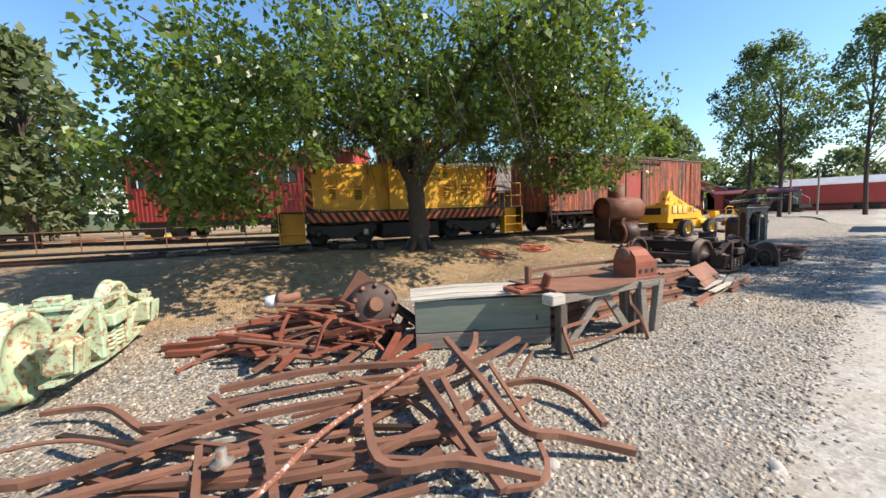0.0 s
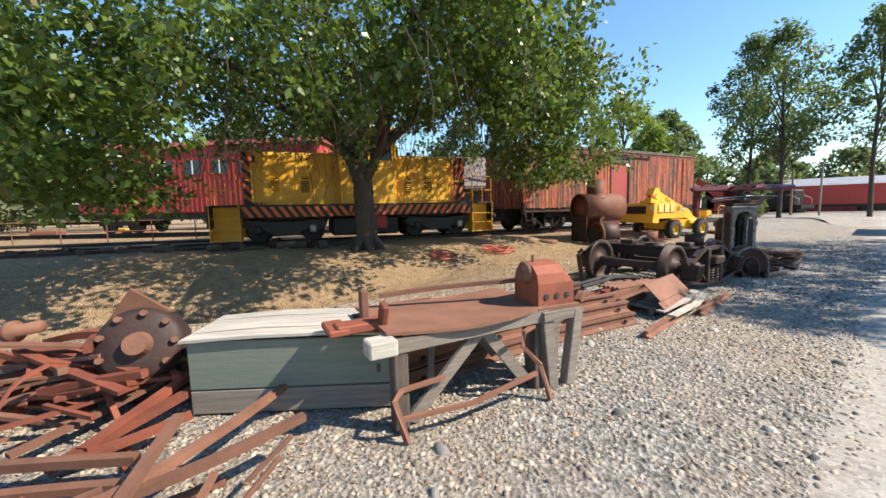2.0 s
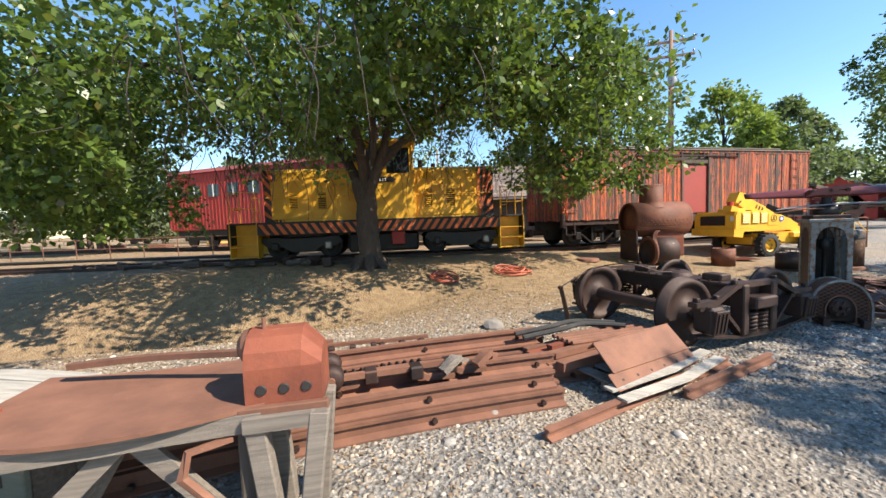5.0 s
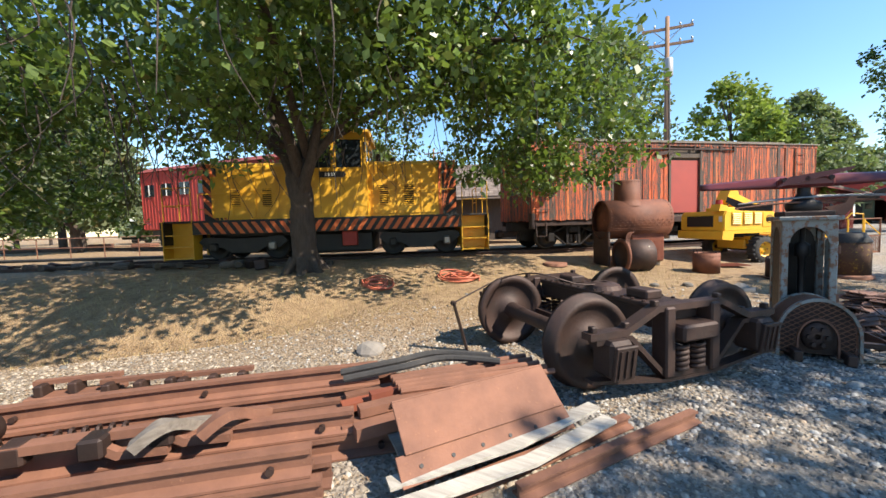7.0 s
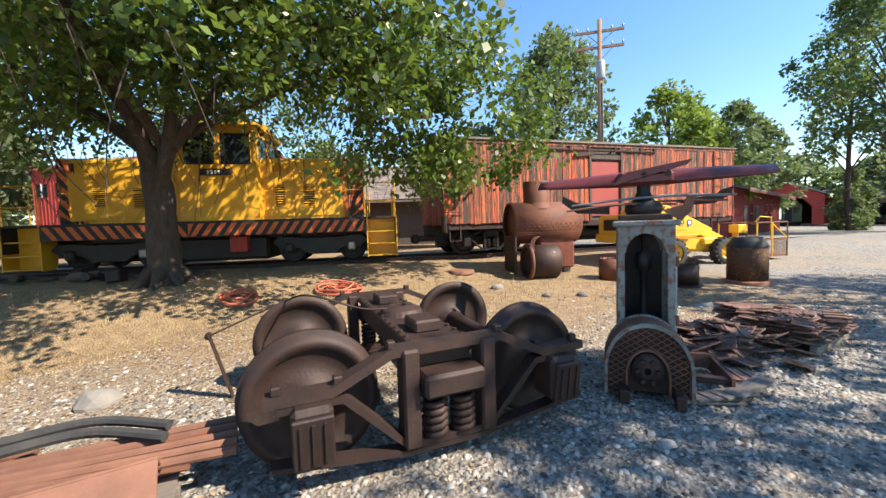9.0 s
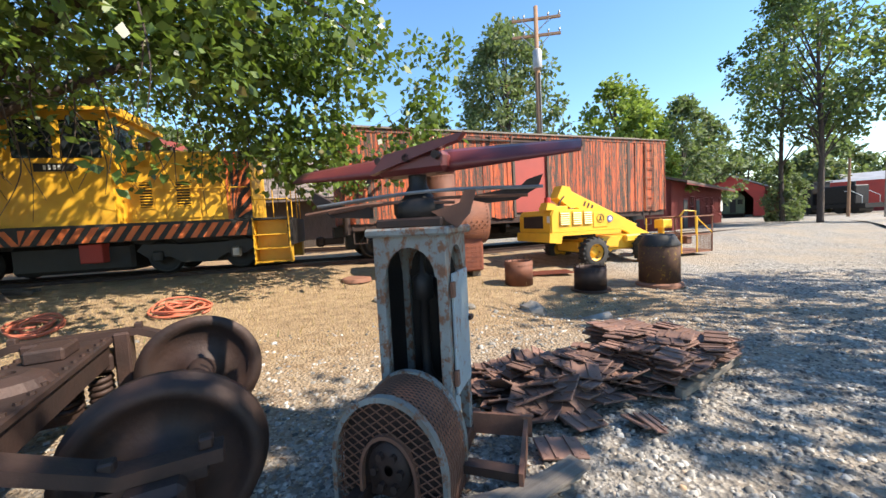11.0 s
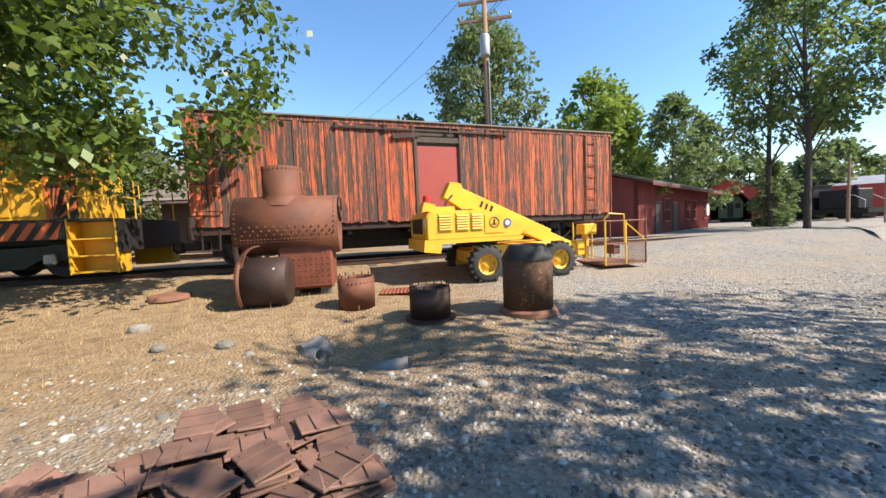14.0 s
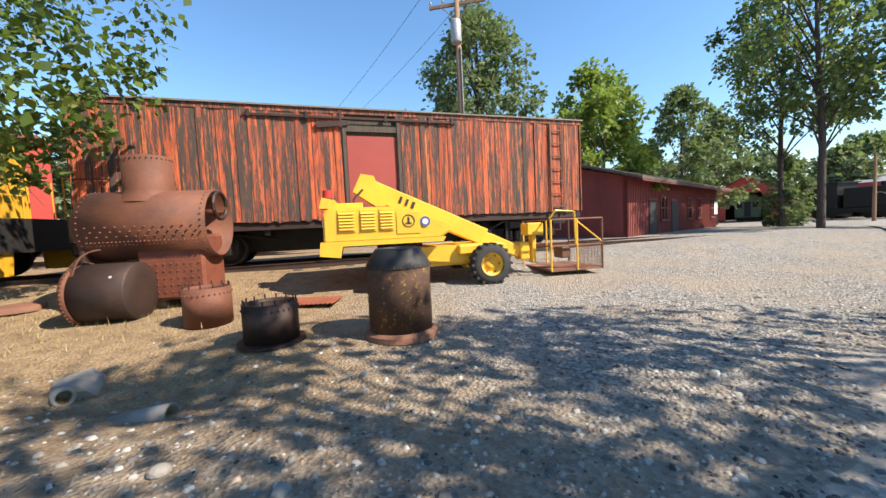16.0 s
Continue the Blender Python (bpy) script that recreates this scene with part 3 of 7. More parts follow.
def track(name, centre, label):
    """Two rails on ties along a line of points (z = foot of the rail)."""
    t = thing(name, pose(0, 0, 0), label, "railway track")
    line = curve_pts(centre, 8)
    for side in (-0.72, 0.72):
        pts = []
        for i, p in enumerate(line):
            d = (line[min(i + 1, len(line) - 1)] - line[max(i - 1, 0)]).normalized()
            pts.append(p + Vector((d.y, -d.x, 0)) * side)
        part("rail", sweep(B(), pts, RAIL_SHAPE), RUST_DARK, t)
    data = None
    acc, last = 0.0, line[0]
    for p, q in zip(line, line[1:]):
        d, seg = (q - p).normalized(), (q - p).length
        while acc < seg:
            c = p + d * acc
            if data is None:
                data = part("tie", box(B(), (0.22, 2.5, 0.16), pose(0, 0, -0.09), 0.01), DARK_WOOD, t)
                tie = data
            else:
                tie = new("tie", data.data)
                tie.parent = t
            tie.matrix_basis = pose(c.x, c.y, c.z, 0, 0, math.degrees(math.atan2(d.y, d.x)) + random.uniform(-2, 2))
            acc += 0.62
        acc -= seg
    return tagged(t, kind="structure")


track("track_main", [(-28.3, 0.1, 0.3), (-14.29, 8.15, 0.41), (-7.77, 12.78, 0.41), (-2.88, 16.26, 0.41), (0.87, 18.92, 0.41), (3.30, 20.81, 0.41), (6.63, 23.84, 0.41), (10.70, 27.54, 0.41), (18, 37, 0.2), (24, 47, 0.05), (31, 66, 0.05)], "weathered main rails on dark wooden ties under the cars")
track("track_side", [(-45, 13, 0.4), (-22, 18.35, 0.48), (-14.9, 19.6, 0.48), (-8, 20.9, 0.48), (-2, 24.5, 0.45), (4, 30, 0.2), (14, 40, 0.15), (22, 52, 0.05)], "rusty siding rails on wooden ties behind the locomotive")


# ---- wheelsets ----
WHEEL_PROFILE = [(0.07, 0.10), (0.13, 0.10), (0.15, 0.03), (0.34, 0.015), (0.36, 0.055), (0.425, 0.06), (0.43, -0.04), (0.455, -0.05), (0.46, -0.08), (0.37, -0.08), (0.35, -0.035), (0.15, -0.03), (0.12, -0.09), (0.07, -0.09)]


def wheel_mesh(bm, m, scale=1.0):
    return turned(bm, [(r * scale, z * scale) for r, z in WHEEL_PROFILE], m, 40)


def freight_truck(parent, x, z0, mat=IRON):
    """A simple archbar truck under a car, as parts of the car."""
    for wx in (-0.84, 0.84):
        bm = B()
        for s in (-1, 1):
            wheel_mesh(bm, pose(x + wx, 1.35 + s * 0.74, z0 + 0.42, -90 * s), 0.92)
        rod(bm, (x + wx, 0.35, z0 + 0.42), (x + wx, 2.35, z0 + 0.42), 0.07, 12)
        part("wheelset", bm, mat, parent, smooth=True)
    for yy in (0.32, 2.38):
        bm = B()
        sweep(bm, [(x - 1.1, yy, z0 + 0.56), (x - 0.7, yy, z0 + 0.58), (x - 0.3, yy, z0 + 0.78), (x + 0.3, yy, z0 + 0.78), (x + 0.7, yy, z0 + 0.58), (x + 1.1, yy, z0 + 0.56)], flat_shape(0.1, 0.05))
        sweep(bm, [(x - 1.1, yy, z0 + 0.50), (x - 0.7, yy, z0 + 0.50), (x - 0.3, yy, z0 + 0.18), (x + 0.3, yy, z0 + 0.18), (x + 0.7, yy, z0 + 0.50), (x + 1.1, yy, z0 + 0.50)], flat_shape(0.1, 0.05))
        for sx in (-0.84, 0.84):
            box(bm, (0.24, 0.22, 0.3), pose(x + sx, yy, z0 + 0.42), 0.03)
        for sx in (-0.22, 0.22):
            box(bm, (0.09, 0.12, 0.6), pose(x + sx, yy, z0 + 0.48), 0.01)
        for sx in (-0.1, 0.1):
            for kz in range(4):
                cyl(bm, 0.075, 0.035, pose(x + sx, yy, z0 + 0.27 + kz * 0.065), 10)
        part("side_frame", bm, mat, parent)
    part("bolster", box(B(), (0.35, 2.3, 0.22), pose(x, 1.35, z0 + 0.68), 0.03), mat, parent)


# ---- boxcar ----
def boxcar():
    L, W, Z0, Z1 = 11.85, 2.7, 1.0, 3.54
    t = thing("boxcar", CAR_M, "old wooden boxcar with peeling barn-red boards and a plain red door", "boxcar")
    rng = random.Random(8)
    bm = B()
    box(bm, (L - 0.1, W - 0.12, Z1 - Z0 - 0.02), pose(L / 2, W / 2, (Z0 + Z1) / 2))
    part("body", bm, DARK_WOOD, t, "black weathered inner framing")
    # vertical boards, each its own piece, with ragged lower ends and a few gaps
    D0, D1 = 5.26, 6.46
    meshes = []
    for k in range(7):
        b_ = B()
        w = (0.112, 0.118, 0.122, 0.115, 0.12, 0.11, 0.119)[k]
        lo = (0.0, -0.012, -0.03, 0.004, -0.02, 0.01, -0.006)[k]
        z_ = (Z0 + lo, Z0 + lo * 0.4, Z0 + lo * 1.4, Z1)
        prism(b_, [(-w / 2, Z0 + lo), (0, Z0 + lo * 1.5), (w / 2, Z0 + lo * 0.6), (w / 2, Z1 - 0.02), (-w / 2, Z1 - 0.02)], 0.03)
        me = bpy.data.meshes.new("board")
        b_.to_mesh(me)
        b_.free()
        me.materials.append(BOARD)
        meshes.append(me)
    x = 0.06
    while x < L - 0.03:
        if not (D0 - 0.03 < x < D1 + 0.03) and rng.random() > 0.012:
            o = new("board", rng.choice(meshes))
            o.parent = t
            o.matrix_basis = pose(x, rng.uniform(-0.012, 0.008), rng.uniform(-0.006, 0.004), rng.uniform(-0.15, 0.15), rng.uniform(-0.12, 0.12), rng.uniform(-1.6, 1.6))
        x += 0.1215
    k = 0
    while 0.06 + k * 0.1215 < W:
        for xx in (-0.02, L + 0.02):
            o = new("board", meshes[k % 7])
            o.parent = t
            o.matrix_basis = pose(xx, 0.06 + k * 0.1215, 0, 0, 0, 90)
        k += 1
    # door: a flat red sheet set back in its frame
    bm = B()
    box(bm, (D1 - D0, 0.03, 1.83), pose((D0 + D1) / 2, 0.03, Z0 + 0.13 + 0.915), 0.004)
    part("door", bm, RED_DOOR, t, "plain faded red sheet door")
    bm = B()
    beam(bm, (D0 - 0.05, -0.005, Z0), (D0 - 0.05, -0.005, Z1 - 0.25), 0.09, 0.08)
    beam(bm, (D1 + 0.05, -0.005, Z0), (D1 + 0.05, -0.005, Z1 - 0.25), 0.09, 0.08)
    beam(bm, (D0 - 0.1, -0.005, Z1 - 0.42), (D1 + 0.1, -0.005, Z1 - 0.42), 0.05, 0.14)
    part("door_frame", bm, DARK_WOOD, t)
    bm = B()
    beam(bm, (3.1, -0.05, Z1 - 0.19), (8.0, -0.05, Z1 - 0.19), 0.05, 0.05)
    beam(bm, (4.6, -0.07, Z1 - 0.38), (5.3, -0.06, Z1 - 0.30), 0.05, 0.12)
    beam(bm, (5.14, -0.06, Z1 - 0.05), (5.14, -0.06, Z1 - 0.42), 0.05, 0.06)
    for xx in (3.2, 4.4, 6.2, 7.3, 7.9):
        box(bm, (0.06, 0.09, 0.16), pose(xx, -0.045, Z1 - 0.16))
    part("door_rail", bm, RUST_DARK, t, "rusty overhead door track")
    # fascia, roof with running board
    bm = B()
    box(bm, (L + 0.06, 0.035, 0.11), pose(L / 2, -0.012, Z1 - 0.035))
    box(bm, (L + 0.06, 0.035, 0.11), pose(L / 2, W + 0.012, Z1 - 0.035))
    part("fascia", bm, BOARD, t)
    bm = B()
    prism(bm, [(-0.07, Z1 + 0.02), (W / 2, Z1 + 0.26), (W + 0.07, Z1 + 0.02), (W + 0.07, Z1 + 0.055), (W / 2, Z1 + 0.30), (-0.07, Z1 + 0.055)], L + 0.16, pose(L / 2, 0, 0, 0, 0, 90) @ pose(0, 0, 0))
    part("roof", bm, GREY_WOOD, t, "grey weathered plank roof edge")
    bm = B()
    beam(bm, (0.0, W / 2, Z1 + 0.36), (L, W / 2, Z1 + 0.36), 0.5, 0.04)
    part("running_board", bm, GREY_WOOD, t)
    # sill, steps, underframe
    part("side_sill", box(B(), (L, 0.12, 0.2), pose(L / 2, 0.10, Z0 - 0.09), 0.01), RUST_DARK, t)
    part("side_sill", box(B(), (L, 0.12, 0.2), pose(L / 2, W - 0.10, Z0 - 0.09), 0.01), RUST_DARK, t)
    bm = B()
    box(bm, (L + 0.5, 0.5, 0.3), pose(L / 2, W / 2, Z0 - 0.2))
    for xx in (3.4, 5.0, 6.4, 8.0):
        box(bm, (0.12, W - 0.2, 0.2), pose(xx, W / 2, Z0 - 0.2))
    for yy in (0.5, 2.2):
        sweep(bm, [(2.0, yy, Z0 - 0.15), (4.2, yy, Z0 - 0.52), (7.2, yy, Z0 - 0.52), (9.4, yy, Z0 - 0.15)], round_shape(0.02, 6))
    part("underframe", bm, IRON, t)
    bm = B()
    rod(bm, (5.3, 0.9, Z0 - 0.4), (6.3, 0.9, Z0 - 0.4), 0.18, 14)
    part("brake_cylinder", bm, IRON, t)
    # dark box and lower sill added to fill the shaded gap below the floor
    part("shade_fill_box", box(B(), (1.1, 0.6, 0.45), pose(7.3, 1.1, Z0 - 0.42), 0.02), IRON, t)
    part("shade_fill_sill", box(B(), (L - 0.2, 0.32, 0.42), pose(L / 2, W / 2, Z0 - 0.52), 0.02), IRON, t)
    freight_truck(t, 1.65, 0.0)
    freight_truck(t, 9.75, 0.0)
    # grab irons and stirrup at the near corner
    for zz in (1.35, 1.95):
        bm = B()
        sweep(bm, [(0.06, -0.02, zz), (0.06, -0.09, zz), (0.62, -0.09, zz), (0.62, -0.02, zz)], round_shape(0.013, 6), up=(0, 0.01, 1))
        part("grab_iron", bm, RUST_DARK, t)
    for xx in (0.35, 10.95):
        bm = B()
        sweep(bm, [(xx - 0.18, 0.03, Z0 - 0.05), (xx - 0.17, 0.0, Z0 - 0.52), (xx + 0.17, 0.0, Z0 - 0.52), (xx + 0.18, 0.03, Z0 - 0.05)], flat_shape(0.04, 0.015), up=(0, 1, 0.01))
        part("stirrup", bm, RUST_DARK, t)
    ladder = new("ladder")
    ladder.parent = t
    for xx in (10.82, 11.22):
        part("rail", beam(B(), (xx, -0.06, Z0), (xx, -0.06, Z1 - 0.1), 0.02, 0.04), RUST, ladder)
    for kz in range(7):
        part("rung", rod(B(), (10.8, -0.07, Z0 + 0.15 + kz * 0.35), (11.24, -0.07, Z0 + 0.15 + kz * 0.35), 0.014, 6), RUST, ladder)
    # stake pocket and coupler at the near end
    bm = B()
    cyl(bm, 0.10, 0.5, pose(0.0, -0.03, Z0 - 0.02), 12)
    part("corner_casting", bm, RUST_DARK, t)
    bm = B()
    box(bm, (0.7, 0.16, 0.2), pose(-0.3, W / 2, 0.55), 0.03)
    box(bm, (0.25, 0.3, 0.3), pose(-0.62, W / 2, 0.55), 0.06)
    part("coupler", bm, RUST_DARK, t)


boxcar()


# ---- locomotive ----
def stripes(bm, length, height, y, z, pitch=0.30, duty=0.5, slope=0.9, x0=0.0):
    """Slanting bars clipped to a long rectangle."""
    x = x0 - height * slope
    while x < x0 + length:
        a0, a1 = max(x, x0), min(x + pitch * duty, x0 + length)
        quad = []
        for (u, v) in ((x, 0), (x + pitch * duty, 0), (x + pitch * duty + height * slope, height), (x + height * slope, height)):
            quad.append((min(max(u, x0), x0 + length), v))
        if len(set(quad)) == 4 and quad[1][0] > quad[0][0] or quad[2][0] > quad[3][0]:
            prism(bm, [(u, z + v) for u, v in quad], 0.012, pose(0, y, 0))
        x += pitch
    return bm


def louvre(parent, x, z, w, h, y):
    v = new("louvre")
    v.parent = parent
    bm = B()
    box(bm, (w + 0.06, 0.03, 0.03), pose(x, y, z + h / 2 + 0.015))
    box(bm, (w + 0.06, 0.03, 0.03), pose(x, y, z - h / 2 - 0.015))
    box(bm, (0.03, 0.03, h), pose(x - w / 2 - 0.015, y, z))
    box(bm, (0.03, 0.03, h), pose(x + w / 2 + 0.015, y, z))
    part("frame", bm, YELLOW, v)
    part("backing", box(B(), (w, 0.006, h), pose(x, y + 0.008, z)), BLACK, v)
    data = None
    k = 9
    for i in range(k):
        m_ = pose(x, y - 0.004, z - h / 2 + h * (i + 0.5) / k, 35)
        if data is None:
            data = part("slat", box(B(), (w, 0.045, 0.012)), YELLOW, v)
            s = data
        else:
            s = new("slat", data.data)
            s.parent = v
        s.matrix_basis = m_


def locomotive():
    t = thing("diesel_locomotive", LOCO_M, "yellow diesel switcher with orange and black hazard stripes", "locomotive")
    H0, H1, HY = 1.28, 3.10, 0.85
    for x0, x1 in ((-4.37, -0.95), (1.2, 4.37)):
        bm = B()
        prism(bm, [(-HY, H0), (HY, H0), (HY, H1 - 0.16), (HY - 0.07, H1 - 0.05), (HY - 0.2, H1), (-HY + 0.2, H1), (-HY + 0.07, H1 - 0.05), (-HY, H1 - 0.16)], x1 - x0, pose((x0 + x1) / 2, 0, 0, 0, 0, 90))
        part("hood", bm, YELLOW, t)
    # hood doors, hinges, rail along the hood
    for x0, w in ((1.35, 0.82), (2.22, 0.82), (3.09, 0.5), (-4.1, 0.7), (-3.35, 0.7), (-2.6, 0.7), (-1.85, 0.7)):
        d = part("hood_door", box(B(), (w, 0.025, 1.28), pose(x0 + w / 2, -HY - 0.012, 2.02), 0.006), YELLOW, t)
        for zz in (1.6, 2.4):
            part("hinge", box(B(), (0.04, 0.03, 0.1), pose(x0 + 0.02, -HY - 0.03, zz)), YELLOW, d)
        part("latch", box(B(), (0.05, 0.03, 0.05), pose(x0 + w - 0.06, -HY - 0.03, 2.0)), YELLOW, d)
    for x, z, w, h in ((1.77, 1.98, 0.30, 0.62), (2.66, 1.98, 0.34, 0.62), (1.72, 2.80, 0.36, 0.24), (-2.25, 1.98, 0.30, 0.55), (-3.3, 1.98, 0.3, 0.5)):
        louvre(t, x, z, w, h, -HY - 0.03)
    # slanted stripes on the hood ends
    bm = stripes(B(), 0.62, 1.75, -HY - 0.012, H0 + 0.02, 0.26, 0.5, 0.30, 3.73)
    part("hood_stripe", bm, ORANGE, t, "orange hood-end stripes")
    bm = stripes(B(), 0.62, 1.75, -HY - 0.016, H0 + 0.02, 0.26, 0.5, 0.30, 3.86)
    part("hood_stripe", bm, BLACK, t, "black hood-end stripes")
    bm = stripes(B(), 0.6, 1.75, -HY - 0.012, H0 + 0.02, 0.26, 0.5, -0.30, -4.36)
    part("hood_stripe", bm, BLACK, t)
    bm = stripes(B(), 0.6, 1.75, -HY - 0.016, H0 + 0.02, 0.26, 0.5, -0.30, -4.23)
    part("hood_stripe", bm, ORANGE, t)
    # cab with window openings filled with dark glass
    C0, C1, CY, CT = -0.97, 1.22, 1.22, 3.95
    cab = new("cab")
    cab.parent = t
    part("shell", box(B(), (C1 - C0, 2 * CY, 1.55), pose((C0 + C1) / 2, 0, 1.28 + 0.775)), YELLOW, cab)
    for y in (-CY + 0.03, CY - 0.03):
        for x in (C0 + 0.08, (C0 + C1) / 2, C1 - 0.08):
            part("window_post", box(B(), (0.16, 0.06, 0.95), pose(x, y, 3.28)), YELLOW, cab)
        part("header", box(B(), (C1 - C0, 0.06, 0.22), pose((C0 + C1) / 2, y, 3.80)), YELLOW, cab)
    for x in (C0 + 0.03, C1 - 0.03):
        for y in (-0.75, 0, 0.75):
            part("window_post", box(B(), (0.06, 0.3 if y else 0.2, 0.95), pose(x, y * 1.48, 3.28)), YELLOW, cab)
        part("header", box(B(), (0.06, 2 * CY - 0.13, 0.22), pose(x, 0, 3.80)), YELLOW, cab)
    bm = B()
    prism(bm, [(-CY - 0.12, CT - 0.06), (CY + 0.12, CT - 0.06), (CY + 0.10, CT + 0.02), (CY * 0.55, CT + 0.15), (-CY * 0.55, CT + 0.15), (-CY - 0.10, CT + 0.02)], C1 - C0 + 0.24, pose((C0 + C1) / 2, 0, 0, 0, 0, 90))
    part("roof", bm, YELLOW, cab)
    for x0 in (C0 + 0.16, (C0 + C1) / 2 + 0.08):
        w_ = (C1 - C0) / 2 - 0.24
        win = part("window", box(B(), (w_, 0.012, 0.86), pose(x0 + w_ / 2, -CY + 0.035, 3.26)), GLASS_DARK, cab)
    for x in (C0 + 0.035, C1 - 0.035):
        part("window", box(B(), (0.012, 1.9, 0.8), pose(x, 0, 3.26)), GLASS_DARK, cab)
    # number board with plain bars for its figures
    nb = part("number_board", prism(B(), [(-0.42, -0.09), (0.40, -0.09), (0.5, 0), (0.40, 0.09), (-0.42, 0.09)], 0.02, pose(0.05, -CY - 0.015, 2.62)), BLACK, t, "black number board with pale bars")
    for k in range(4):
        part("bar", box(B(), (0.05, 0.008, 0.1), pose(-0.14 + 0.1 * k, -CY - 0.03, 2.62)), WHITE, nb)
    # exhausts and horn
    for x, h in ((1.55, 0.35), (2.1, 0.22)):
        part("stack", cyl(B(), 0.09, h, pose(x, 0, H1 + h / 2), 14), RUST_DARK, t)
    bm = B()
    rod(bm, (0.3, -0.4, CT + 0.2), (0.75, -0.4, CT + 0.2), 0.03, 10, 0.07)
    rod(bm, (0.35, -0.4, CT + 0.1), (0.35, -0.4, CT + 0.2), 0.02)
    part("horn", bm, YELLOW, t)
    # running board and striped side sill
    part("deck", box(B(), (10.7, 2.8, 0.06), pose(0, 0, 1.26), 0.01), BLACK, t)
    for y in (-1.41, 1.41):
        sill = part("side_sill", box(B(), (8.9, 0.05, 0.38), pose(0, y, 1.06)), BLACK, t, "black side sill")
        s = -1 if y < 0 else 1
        bm = stripes(B(), 5.1, 0.34, y + s * 0.03, 0.88, 0.30, 0.5, 0.75, -0.7)
        part("stripe", bm, ORANGE, sill, "orange slanted stripes")
        bm = stripes(B(), 3.7, 0.34, y + s * 0.03, 0.88, 0.30, 0.5, -0.75, -4.4)
        part("stripe", bm, ORANGE, sill)
    for x0, lean in ((4.14, 0.45), (-4.14, -0.45)):
        panel = part("hazard_panel", box(B(), (0.46, 0.012, 1.66), pose(x0, -HY - 0.008, 2.1)), BLACK, t, "black hood corner with orange slanted stripes")
        for k in range(5):
            z = 1.32 + 0.36 * k
            lo, hi = z, min(z + 0.17, 2.90)
            part("stripe", prism(B(), [(x0 - 0.22, max(1.29, lo - lean * 0.5)), (x0 - 0.22, max(1.30, min(hi - lean * 0.5, 2.91))), (x0 + 0.22, min(hi + lean * 0.5, 2.92)), (x0 + 0.22, min(max(1.29, lo + lean * 0.5), 2.91))], 0.008, pose(0, -HY - 0.018, 0)), ORANGE, panel)
    # corner steps: yellow stair boxes with side plates
    for sx in (-1, 1):
        for sy in (-1, 1):
            st = new("step_well")
            st.parent = t
            bm = B()
            for yy in (4.47, 5.40):
                prism(bm, [(sy * 1.42, 0.12), (sy * 0.98, 0.12), (sy * 0.86, 1.28), (sy * 1.42, 1.28)], 0.03, pose(sx * yy, 0, 0, 0, 0, 90))
            part("side_plate", bm, YELLOW, st)
            part("riser", box(B(), (0.9, 0.03, 1.15), pose(sx * 4.935, sy * 0.96, 0.70)), YELLOW, st)
            for zz in (0.16, 0.50, 0.86):
                part("tread", box(B(), (0.9, 0.38, 0.03), pose(sx * 4.935, sy * (1.24 - zz * 0.08), zz)), YELLOW, st)
    part("end_beam", box(B(), (0.12, 2.8, 0.7), pose(5.42, 0, 0.92)), BLACK, t)
    part("end_beam", box(B(), (0.12, 2.8, 0.7), pose(-5.42, 0, 0.92)), BLACK, t)
    # handrails
    for sx in (-1, 1):
        for y in (-1.35, -0.55, 0.55, 1.35):
            for x in (4.5, 5.38):
                if abs(y) < 1 and x < 5:
                    continue
                part("rail_post", rod(B(), (sx * x, y, 1.28), (sx * x, y, 2.28), 0.018, 6), YELLOW, t)
        for zz in (1.75, 2.28):
            part("handrail", sweep(B(), [(sx * 4.5, -1.35, zz), (sx * 5.38, -1.35, zz), (sx * 5.38, -0.55, zz)], round_shape(0.016, 6)), YELLOW, t)
            part("handrail", rod(B(), (sx * 5.38, 0.55, zz), (sx * 5.38, 1.35, zz), 0.016, 6), YELLOW, t)
    part("hood_rail", rod(B(), (-4.3, -0.93, 2.12), (-1.1, -0.93, 2.12), 0.014, 6), YELLOW, t)
    part("hood_rail", rod(B(), (1.3, -0.93, 2.12), (4.3, -0.93, 2.12), 0.014, 6), YELLOW, t)
    # underframe, tank, trucks
    bm = B()
    box(bm, (8.6, 1.5, 0.35), pose(0, 0, 0.95))
    part("frame", bm, BLACK, t)
    # tank oversized and black blocks added to stand for deep shade beneath
    part("fuel_tank", box(B(), (2.7, 2.3, 0.68), pose(0.0, 0.25, 0.50), 0.08), BLACK, t)
    for cx in (-3.0, 3.0):
        part("truck_shade_block", box(B(), (2.5, 1.3, 0.55), pose(cx, 0, 0.50), 0.05), BLACK, t)
    part("red_box", box(B(), (0.5, 0.35, 0.45), pose(0.55, -1.0, 0.62), 0.02), RED_CAR, t, "small red equipment box")
